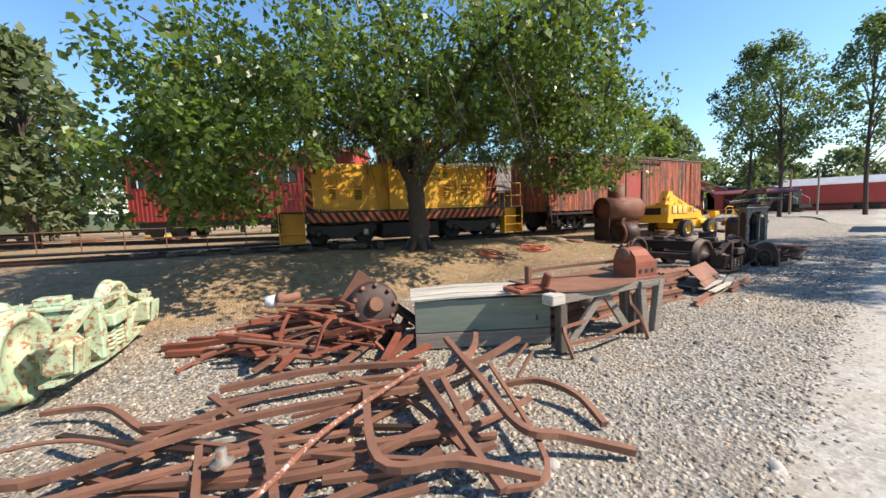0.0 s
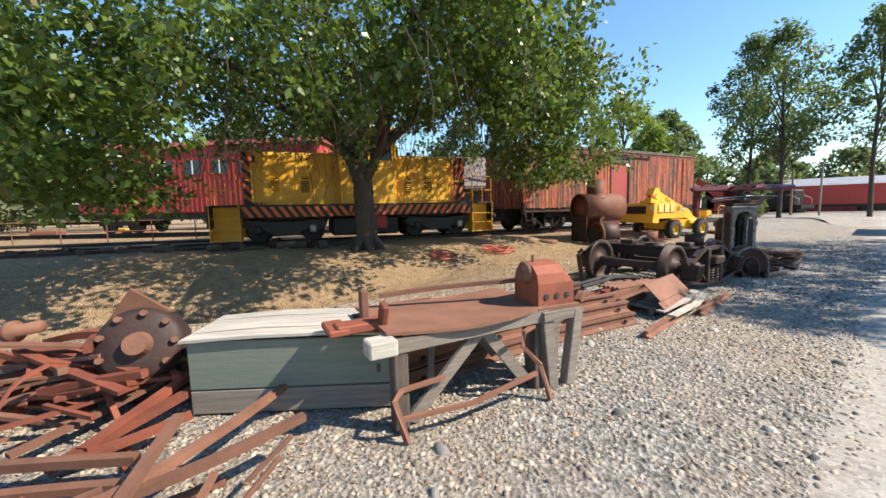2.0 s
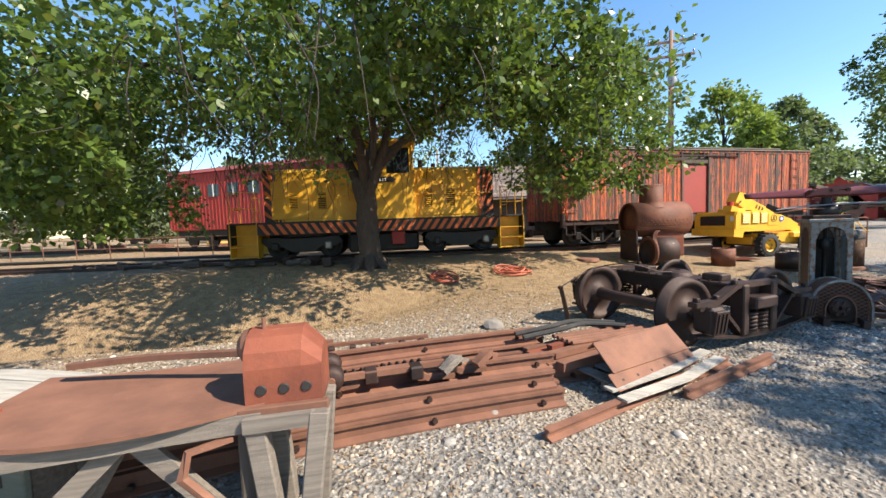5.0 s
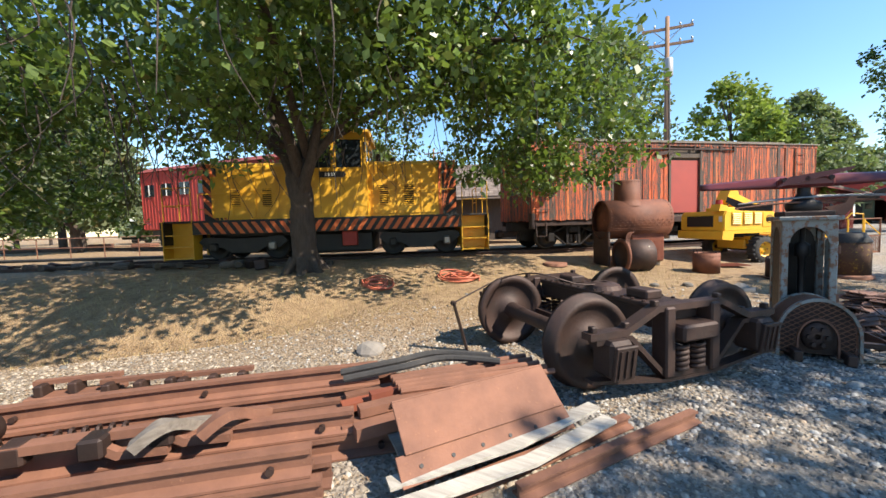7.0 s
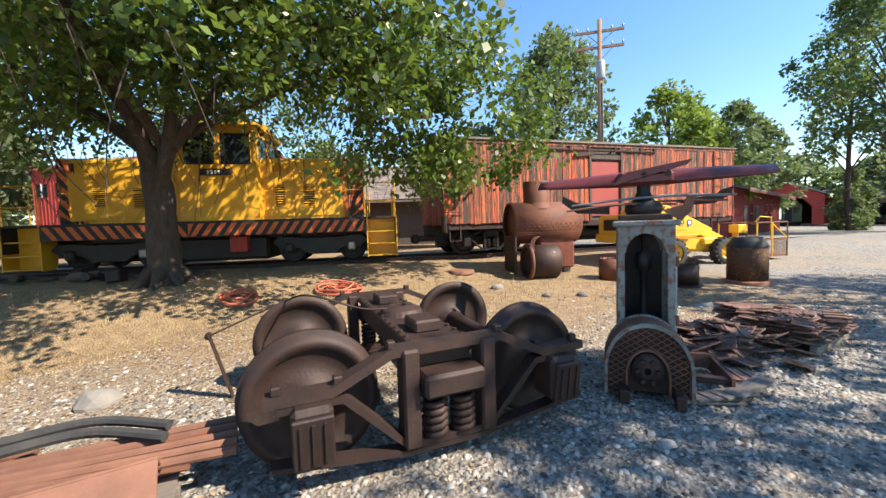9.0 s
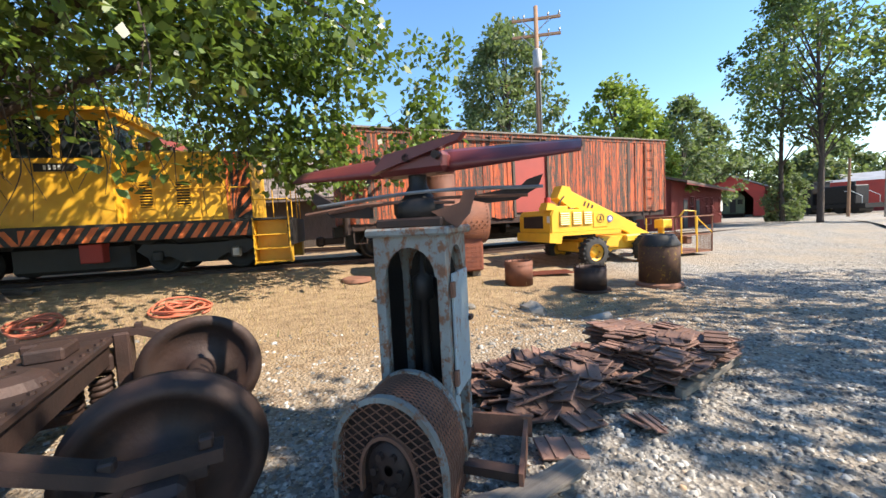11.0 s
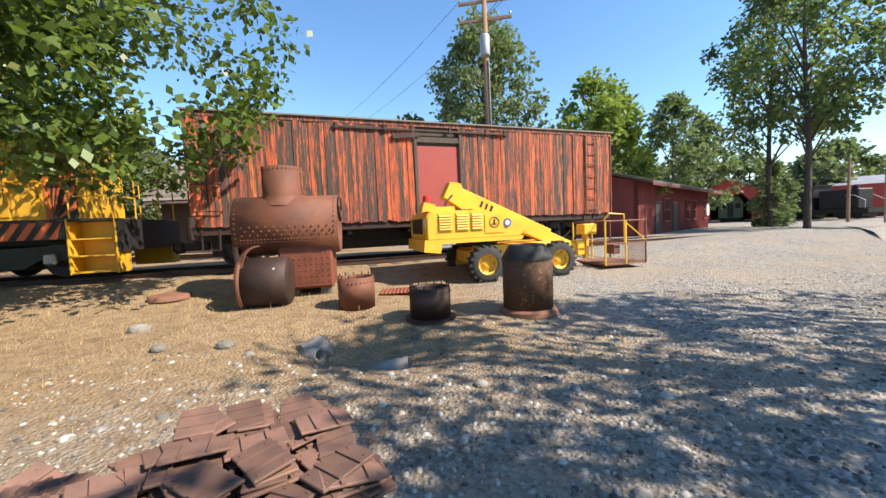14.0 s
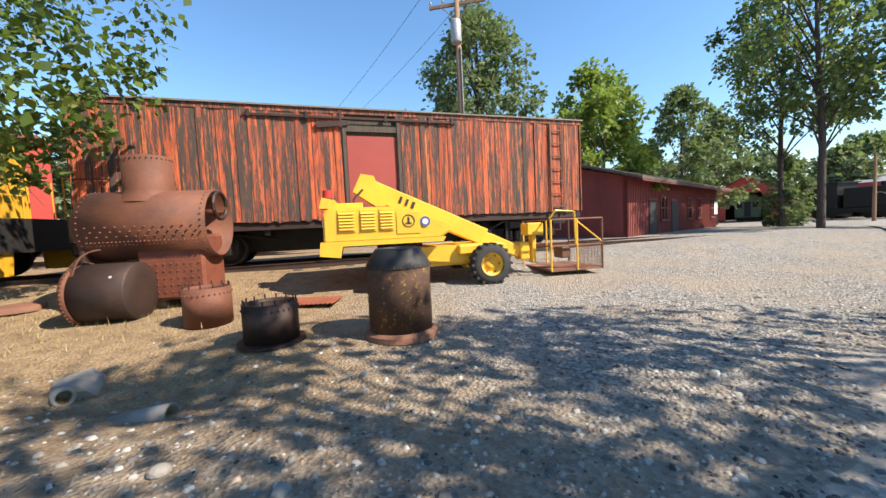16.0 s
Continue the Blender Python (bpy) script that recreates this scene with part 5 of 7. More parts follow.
# ---- wind machine tower ----
def wind_machine():
    t = thing("wind_machine", pose(8.08, 12.57, 0.0, 0, 0, 2) @ Matrix.Diagonal((0.82, 0.82, 1, 1)), "grey rusting frost-fan gearbox tower with a maroon propeller", "machine")
    W, D, H = 0.56, 0.50, 1.42
    for sx in (-1, 1):
        for sy in (-1, 1):
            part("corner_post", box(B(), (0.075, 0.075, H - 0.1), pose(sx * (W / 2 - 0.04), sy * (D / 2 - 0.04), 0.1 + (H - 0.1) / 2), 0.008), GREY_PAINT, t)
    part("top_plate", box(B(), (W + 0.08, D + 0.08, 0.05), pose(0, 0, H + 0.02), 0.012), GREY_PAINT, t)
    part("top_cap", box(B(), (W - 0.05, D - 0.05, 0.06), pose(0, 0, H + 0.07), 0.012), RUST_DARK, t)
    # arched head panels
    for k in range(4):
        w = W if k % 2 == 0 else D
        arch = [(-w / 2 + 0.03, H), (-w / 2 + 0.03, H - 0.26)] + [(-(w / 2 - 0.09) * math.cos(q * math.pi / 10), H - 0.24 + 0.17 * math.sin(q * math.pi / 10)) for q in range(11)] + [(w / 2 - 0.03, H - 0.26), (w / 2 - 0.03, H)]
        part("arch_panel", prism(B(), arch, 0.03, pose(0, 0, 0, 0, 0, 90 * k) @ pose(0, -(D if k % 2 == 0 else W) / 2 + 0.02, 0)), GREY_PAINT, t)
    # door on the east face, open lower bay
    door = part("door", box(B(), (0.02, D - 0.14, 0.72), pose(W / 2 + 0.012, 0, 0.83), 0.004), BLUE_GREY, t, "pale blue-grey sheet door with rust streaks")
    for zz in (0.58, 1.1):
        part("hinge", box(B(), (0.03, 0.05, 0.09), pose(W / 2 + 0.02, -D / 2 + 0.06, zz), 0.004), RUST, door)
    part("latch", box(B(), (0.04, 0.08, 0.03), pose(W / 2 + 0.025, D / 2 - 0.05, 0.86), 0.004), RUST_DARK, door)
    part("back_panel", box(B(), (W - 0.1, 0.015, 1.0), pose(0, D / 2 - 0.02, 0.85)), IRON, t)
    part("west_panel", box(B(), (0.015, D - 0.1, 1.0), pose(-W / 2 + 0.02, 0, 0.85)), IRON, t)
    bm = B()
    turned(bm, [(0.05, 0.1), (0.17, 0.12), (0.17, 0.42), (0.07, 0.5), (0.04, 0.55), (0.04, 1.0), (0.08, 1.02), (0.08, 1.15), (0.03, 1.18), (0.03, 1.7)], Matrix(), 20)
    part("gearbox", bm, IRON, t, smooth=True)
    part("tank", turned(B(), [(0.0, 0.12), (0.13, 0.12), (0.14, 0.38), (0.0, 0.40)], pose(0.12, -0.03, 0), 20), BLUE_GREY, t, smooth=True)
    for sx in (-1, 1):
        part("foot_beam", beam(B(), (sx * 0.24, -0.85, 0.06), (sx * 0.24, 0.5, 0.06), 0.09, 0.11, bevel=0.01), RUST_DARK, t)
    part("foot_beam", beam(B(), (-0.35, -0.3, 0.12), (0.75, -0.3, 0.12), 0.09, 0.05), RUST_DARK, t)
    part("foot_beam", beam(B(), (0.75, -0.38, 0.10), (0.70, 0.35, 0.10), 0.03, 0.14), RUST, t)
    part("foot_beam", beam(B(), (0.28, 0.25, 0.12), (0.75, 0.30, 0.12), 0.03, 0.14), RUST, t)
    # D-shaped belt guard of expanded mesh
    g = new("belt_guard")
    g.parent = t
    R, T = 0.38, 0.40
    yc = -0.48
    arc = [(-0.02 + R * math.cos(q * math.pi / 20), 0.24 + R * math.sin(q * math.pi / 20)) for q in range(21)]
    arc = [(R - 0.02, 0.02)] + arc + [(-R - 0.02, 0.02)]
    for y in (yc - T / 2, yc + T / 2):
        part("rim", sweep(B(), [(x, y, z) for x, z in arc], flat_shape(0.03, 0.05), up=(0, 1, 0)), GREY_PAINT, g)
    inner = [(-0.02 + 0.19 * math.cos(q * math.pi / 14), 0.20 + 0.22 * math.sin(q * math.pi / 14)) for q in range(15)]
    inner = [(0.17, 0.02)] + inner + [(-0.21, 0.02)]
    part("rim", sweep(B(), [(x, yc - T / 2, z) for x, z in inner], flat_shape(0.02, 0.04), up=(0, 1, 0)), RUST, g)
    bm = B()
    # lattice over the curved top
    n_ = len(arc)
    for k in range(12):
        for q in range(n_ - 1):
            for sgn in (1, -1):
                y0 = yc - T / 2 + T * k / 12
                y1 = y0 + T / 12
                (xa, za), (xb, zb) = arc[q], arc[q + 1]
                p_, q_ = ((xa, y0, za), (xb, y1, zb)) if sgn > 0 else ((xa, y1, za), (xb, y0, zb))
                beam(bm, p_, q_, 0.007, 0.007)
    part("mesh_top", bm, RUST, g)
    bm = B()
    for k in range(-16, 32):
        for sgn in (1, -1):
            # diagonals of the front face between inner and outer arch
            pts = []
            for q in range(41):
                u = -R + q * R / 20
                z = 0.02 + (k * 0.05 + sgn * (u + R) * 0.55)
                ro = math.hypot(u, max(z - 0.24, 0)) if z > 0.24 else abs(u)
                ri = math.hypot(u / 0.19, (max(z - 0.20, 0)) / 0.22)
                pts.append((u - 0.02, z) if 0.02 < z and ro < R and ri > 1 else None)
            for p_, q_ in zip(pts, pts[1:]):
                if p_ and q_:
                    beam(bm, (p_[0], yc - T / 2, p_[1]), (q_[0], yc - T / 2, q_[1]), 0.007, 0.006)
    part("mesh_front", bm, RUST, g)
    part("backing", prism(B(), [(x * 0.96 - 0.001, 0.03 + z * 0.955) for x, z in arc], T - 0.09, pose(0, yc + 0.03, 0)), RUST_DARK, g, "dark rusted sheet behind the mesh")
    part("pulley", turned(B(), [(0.03, -0.06), (0.14, -0.06), (0.15, 0.0), (0.14, 0.06), (0.03, 0.06)], pose(-0.02, yc - T / 2 + 0.06, 0.24, 90), 24), RUST_DARK, t, smooth=True)
    for k in range(6):
        part("bolt", cyl(B(), 0.022, 0.05, pose(-0.02 + 0.09 * math.cos(k * 1.047), yc - T / 2 - 0.01, 0.24 + 0.09 * math.sin(k * 1.047), 90), 8), RUST_DARK, t)
    # propeller head lying across the top
    bm = B()
    turned(bm, [(0.17, H + 0.10), (0.19, H + 0.13), (0.19, H + 0.19), (0.12, H + 0.22), (0.07, H + 0.3), (0.07, H + 0.42)], Matrix(), 24)
    part("hub", bm, IRON, t, smooth=True)
    pr = new("propeller")
    pr.parent = t
    pr.matrix_basis = pose(0, 0, 1.82, 0, 0, -4) @ Matrix.Diagonal((1.14, 1.35, 1.0, 1))
    bm = B()
    box(bm, (0.50, 0.20, 0.12), pose(0, 0, 0.02), 0.03)
    part("centre_block", bm, MAROON, pr)
    for sx in (-1, 1):
        b_ = B()
        rings = []
        for k in range(9):
            f = k / 8
            x = sx * (0.16 + 0.86 * f)
            ch, tw = 0.17 - 0.02 * f, math.radians(62 - 26 * f)
            th = 0.05 * (1 - f) + 0.010
            ring = []
            for u, w in ((-0.5, 0), (-0.2, 0.5), (0.25, 0.4), (0.5, 0), (0.25, -0.3), (-0.2, -0.4)):
                yy, zz = u * ch, w * th
                ring.append(b_.verts.new((x, yy * math.cos(tw) - zz * math.sin(tw), yy * math.sin(tw) + zz * math.cos(tw) + 0.03)))
            rings.append(ring)
        for r0, r1 in zip(rings, rings[1:]):
            for j in range(6):
                b_.faces.new((r0[j], r0[(j + 1) % 6], r1[(j + 1) % 6], r1[j]))
        b_.faces.new(rings[-1])
        b_.faces.new(rings[0][::-1])
        bmesh.ops.recalc_face_normals(b_, faces=b_.faces[:])
        part("blade", b_, MAROON, pr, smooth=True)
    b_ = B()
    prism(b_, [(-0.32, -0.05), (0.30, 0.09), (0.34, 0.13), (-0.2, 0.06)], 0.05, pose(0.05, -0.11, 0.02))
    part("blade_stub", b_, MAROON, pr)
    for x in (-0.2, 0.0, 0.2):
        part("bolt", cyl(B(), 0.025, 0.05, pose(x, -0.11, 0.05, 90), 8), RUST_DARK, pr)
    # loose rods, cables and a paddle under the blades
    for k, (x0, x1, z0, z1, y) in enumerate(((-0.75, 0.85, 1.62, 1.66, -0.12), (-0.7, 0.8, 1.58, 1.62, -0.05), (-0.6, 0.9, 1.64, 1.67, 0.05), (-0.8, 0.3, 1.57, 1.60, -0.2))):
        part("rod", sweep(B(), curve_pts([(x0, y - 0.1, z0), ((x0 + x1) / 2, y, (z0 + z1) / 2 + 0.03), (x1, y + 0.15, z1)]), round_shape(0.011, 6)), RUST if k % 2 else STEEL, t)
    part("paddle", prism(B(), [(0, 0), (0.25, 0.03), (0.45, 0.05), (0.50, 0.09), (0.62, 0.12), (0.58, 0.04), (0.42, -0.03), (0.2, -0.04)], 0.03, pose(0.30, 0.1, 1.63, 0, 0, 16)), RUST_DARK, t)
    part("paddle", prism(B(), [(0, 0.02), (0.2, 0.06), (0.24, 0.13), (0.32, 0.13), (0.27, 0.0), (0.18, -0.08)], 0.03, pose(0.16, -0.16, 1.53, 0, 0, 8)), RUST, t)
    part("hook", prism(B(), [(0, 0), (-0.3, 0.03), (-0.5, 0.12), (-0.52, 0.06), (-0.35, -0.05), (0, -0.07)], 0.04, pose(-0.35, -0.1, 1.60)), RUST_DARK, t)


wind_machine()


# ---- scrap heaps ----
def scrap_bar(ctrl, w, h, mat, label, group, name="scrap_bar", holes=True, rounded=False):
    line = curve_pts(ctrl, 6) if len(ctrl) > 2 else [Vector(p) for p in ctrl]
    o = link_mesh(name, sweep(B(), line, round_shape(w / 2, 8) if rounded else flat_shape(w, h)), mat, None)
    return tagged(o, label, "scrap metal", group)


BENT = "brown rusty bent flat iron bar in a scrap heap"
for ctrl, w, h in (
        ([(-0.94, 3.06, .10), (-0.43, 3.18, .14), (0.23, 3.04, .10), (0.64, 3.17, .16)], .07, .045),
        ([(-0.30, 2.48, .16), (0.20, 2.39, .2), (0.84, 3.09, .22), (1.61, 3.58, .24), (2.03, 3.88, .2)], .075, .05),
        ([(1.59, 3.62, .26), (2.01, 2.94, .22), (2.42, 3.06, .2), (2.85, 3.14, .12)], .08, .05),
        ([(0.66, 2.58, .12), (1.46, 2.79, .14), (1.93, 3.12, .15), (2.46, 3.84, .2)], .075, .045),
        ([(1.95, 4.61, .34), (2.41, 3.88, .3), (2.74, 3.43, .22), (3.00, 3.52, .14), (3.41, 3.57, .06)], .08, .05),
        ([(2.10, 5.40, .2), (2.23, 4.55, .28), (2.08, 4.01, .26), (1.38, 3.65, .2)], .08, .05),
        ([(2.63, 4.84, .3), (2.40, 4.39, .28), (2.11, 4.06, .24)], .08, .05),
        ([(2.53, 4.18, .12), (2.83, 4.24, .16), (3.12, 4.12, .12), (3.28, 3.86, .05)], .07, .05),
        ([(1.58, 2.52, .06), (1.85, 2.78, .10), (2.15, 3.06, .12), (2.27, 3.22, .14)], .10, .04),
        ([(1.01, 2.89, .16), (1.38, 3.33, .18), (1.75, 3.88, .18), (1.97, 4.19, .2)], .07, .04),
        ([(0.10, 2.27, .08), (0.70, 2.54, .10), (1.24, 2.62, .1)], .06, .04),
        ([(1.22, 3.01, .27), (1.64, 2.57, .24)], .07, .04), ([(0.87, 2.85, .2), (1.39, 2.35, .18)], .06, .04),
        ([(2.12, 3.85, .3), (2.40, 3.40, .22)], .07, .04), ([(1.95, 3.90, .26), (2.33, 3.38, .22), (2.67, 3.02, .1)], .07, .05),
        ([(0.23, 3.61, .14), (0.88, 4.10, .16), (1.78, 4.48, .14)], .09, .06), ([(0.31, 3.49, .08), (1.11, 4.05, .08), (1.81, 4.35, .08)], .09, .05),
        ([(2.40, 4.42, .2), (2.89, 3.28, .12), (2.67, 3.05, .08)], .05, .03)):
    scrap_bar(ctrl, w * 0.64, h * 0.85, RUST, BENT, "bent bars")
scrap_bar([(0.92, 2.32, .26), (1.27, 2.24, .24), (1.57, 2.43, .28), (1.62, 2.97, .30), (1.68, 3.38, .28), (1.92, 3.95, .34)], .035, .035, weathered("flaking_white_pipe", (0.24, 0.085, 0.045), (0.17, 0.06, 0.035), (0.62, 0.58, 0.52), 3, 0.75, 0.1, 0.6), "rusty bent pipe with flaking white paint", "bent pipes", "scrap_pipe", rounded=True)
scrap_bar([(-0.58, 1.35, .03), (-0.47, 1.61, .1), (-0.33, 2.08, .26), (-0.11, 2.43, .3), (0.19, 2.62, .3), (0.53, 2.69, .24)], .026, .026, RUST, "thin rusty bent rod sticking out of the heap", "bent pipes", "scrap_pipe", rounded=True)
rng = random.Random(21)
for k in range(22):
    cx, cy = rng.uniform(0.24, 2.54), rng.uniform(2.51, 4.21)
    cy = min(max(cy, 2.41), 2.71 + 0.62 * cx)
    an, ln = rng.gauss(0.45, 0.45), rng.uniform(0.35, 0.95)
    d = Vector((math.cos(an), math.sin(an), 0)) * ln
    side = Vector((-d.y, d.x, 0)) * rng.uniform(-0.16, 0.16)
    z = rng.uniform(0.03, 0.16)
    c = Vector((cx, cy, z))
    scrap_bar([c - d, c + side + Vector((0, 0, rng.uniform(-.01, .05))), c + d], rng.choice((.035, .045, .05)), rng.choice((.025, .03)), rng.choice((RUST, RUST, RUST, RUST_DARK, PALE_WOOD if k % 9 == 0 else RUST)), BENT if k % 9 else "weathered bent strip in a scrap heap", "bent bars")
cap = tagged(link_mesh("cast_fitting", turned(B(), [(0.0, 0.06), (0.028, 0.06), (0.03, 0.0), (0.06, -0.01), (0.06, -0.03)], pose(1.19, 2.71, 0.27), 18), GREY_PAINT, None, smooth=True), "small grey cast fitting lying on bent bars", "scrap metal")
for k, (x, y, a_) in enumerate(((2.56, 4.46, 40), (2.66, 4.26, 55))):
    scrap_bar([(x, y, .16), (x + .22 * math.cos(radians(a_)), y + .22 * math.sin(radians(a_)), .34)], .03, .03, RUST, "short rusty bolt standing in the heap", "loose bolts", "loose_bolt", rounded=True)

# red-brown heap with a gear housing
for k in range(58):
    cx, cy = rng.gauss(0.28, 0.5), rng.gauss(4.96, 0.34)
    hgt = max(0.03, 0.50 - 0.42 * math.hypot((cx - 0.38) / 1.0, (cy - 5.01) / 0.7))
    an, ln = rng.gauss(0.3, 0.7), rng.uniform(0.2, 0.62)
    d = Vector((math.cos(an), math.sin(an), rng.uniform(-.25, .25))) * ln
    c = Vector((cx, cy, rng.uniform(0.25, 1.0) * hgt + 0.10))
    d.z = max(d.z, -(c.z - 0.04))
    d.z = min(d.z, c.z - 0.04)
    scrap_bar([c - d, c + Vector((0, 0, rng.uniform(-.02, .04))), c + d], rng.choice((.03, .05, .07, .09)), rng.choice((.02, .03, .05)), rng.choice((RUST_RED, RUST_RED, RUST)), "red-rusted iron strap in a tangled scrap heap", "scrap heap pieces")
for ctrl in ([(0.13, 4.66, .5), (0.18, 4.46, .35), (0.23, 4.36, .03)], [(0.68, 4.71, .5), (0.65, 4.51, .4), (0.58, 4.36, .03)], [(-0.57, 4.51, .12), (-0.77, 4.31, .06), (-0.82, 4.06, .02)], [(0.93, 4.86, .3), (1.33, 4.71, .06), (1.63, 4.51, .03)]):
    scrap_bar(ctrl, .035, .02, RUST_RED, "thin red-rusted strap hanging from the heap", "scrap heap pieces")
for ctrl, w in (([(-1.62, 4.56, .06), (-1.07, 4.71, .09), (-0.37, 4.96, .2)], .10), ([(-1.37, 4.41, .05), (-0.67, 4.61, .06), (0.03, 4.71, .1)], .09), ([(-1.57, 4.86, .05), (-0.97, 4.96, .07), (-0.47, 5.06, .1)], .08), ([(-0.27, 5.21, .42), (0.33, 5.26, .52), (1.13, 5.41, .40)], .10), ([(-0.07, 4.91, .46), (0.43, 4.96, .44), (1.03, 5.01, .34)], .08)):
    scrap_bar(ctrl, w, .06, RUST_RED, "rusty channel iron lying on the heap", "scrap heap pieces")
g = thing("gear_housing", pose(0.86, 5.23, 0.0, 0, 0, 20), "rusty round gear housing with a broken cover", "machine part")
turn = pose(0, 0, 0.46, 70, 0, 20)
part("case", turned(B(), [(0.08, 0.2), (0.24, 0.2), (0.29, 0.16), (0.30, -0.14), (0.26, -0.2), (0.0, -0.2)], turn, 32), RUST_DARK, g, smooth=True)
for k in range(9):
    part("bolt", cyl(B(), 0.025, 0.05, turn @ pose(0.24 * math.cos(k * 0.7), 0.24 * math.sin(k * 0.7), 0.21), 8), RUST, g)
part("boss", turned(B(), [(0.0, 0.28), (0.08, 0.28), (0.10, 0.2), (0.12, 0.15)], turn, 20), RUST, g)
bm = B()
prism(bm, [(-0.3, 0.55), (-0.05, 0.92), (0.22, 0.70), (0.1, 0.5)], 0.05, pose(-0.1, 0.12, 0, 0, 0, 15))
part("bracket", bm, RUST, g)
part("arm", beam(B(), (0.05, 0.1, 0.62), (0.78, -0.02, 0.06), 0.2, 0.05), RUST_DARK, g)
part("foot", box(B(), (0.5, 0.4, 0.2), pose(0, 0.1, 0.1), 0.03), RUST_DARK, g)
ins = thing("insulator_roll", pose(-0.17, 4.96, 0.60, 0, 80, 20), "rusty spool with a white porcelain band", "spool")
part("spool", turned(B(), [(0.0, -0.2), (0.06, -0.2), (0.06, -0.06), (0.09, -0.05), (0.09, 0.0), (0.05, 0.02), (0.05, 0.2), (0, 0.2)], Matrix(), 18), RUST, ins, smooth=True)
part("band", turned(B(), [(0.055, -0.2), (0.075, -0.19), (0.075, -0.08), (0.055, -0.07)], Matrix(), 18), WHITE, ins, smooth=True)


# ---- timber crate ----
def crate():
    t = thing("timber_crate", pose(1.46, 5.10, 0.0, 0, 0, 18), "long low timber crate with green-grey sides and a bleached plank lid", "crate")
    L, D, H = 1.56, 0.62, 0.58
    for k, (z0, z1) in enumerate(((0.02, 0.20), (0.21, 0.58))):
        part("side_plank", box(B(), (L, 0.035, z1 - z0), pose(L / 2, 0.0, (z0 + z1) / 2), 0.006), GREEN_WOOD if k else GREY_WOOD, t)
        part("side_plank", box(B(), (L, 0.035, z1 - z0), pose(L / 2, D, (z0 + z1) / 2), 0.006), GREY_WOOD, t)
    for k in range(3):
        part("end_plank", box(B(), (0.035, 0.20, H - 0.04), pose(0.02 + 0.01 * k, 0.12 + 0.21 * k, 0.31), 0.006), GREY_WOOD, t, "grey weathered end plank")
        part("end_plank", box(B(), (0.035, 0.20, H - 0.04), pose(L - 0.03, 0.12 + 0.21 * k, 0.31), 0.006), GREY_WOOD, t)
    part("corner_post", box(B(), (0.07, 0.07, H - 0.02), pose(0.07, 0.06, 0.30)), DARK_WOOD, t)
    part("inner_floor", box(B(), (L - 0.1, D - 0.08, 0.03), pose(L / 2, D / 2, 0.04)), DARK_WOOD, t)
    for k in range(4):
        bm = B()
        y = 0.04 + 0.175 * k
        sweep(bm, [(-0.04 - 0.01 * k, y, H + 0.01), (0.5, y, H + 0.035 + 0.01 * (k % 2)), (1.1, y, H + 0.04), (L + 0.03, y, H + 0.015)], flat_shape(0.168, 0.022))
        part("lid_plank", bm, PALE_WOOD, t, "sun-bleached white plank")


crate()


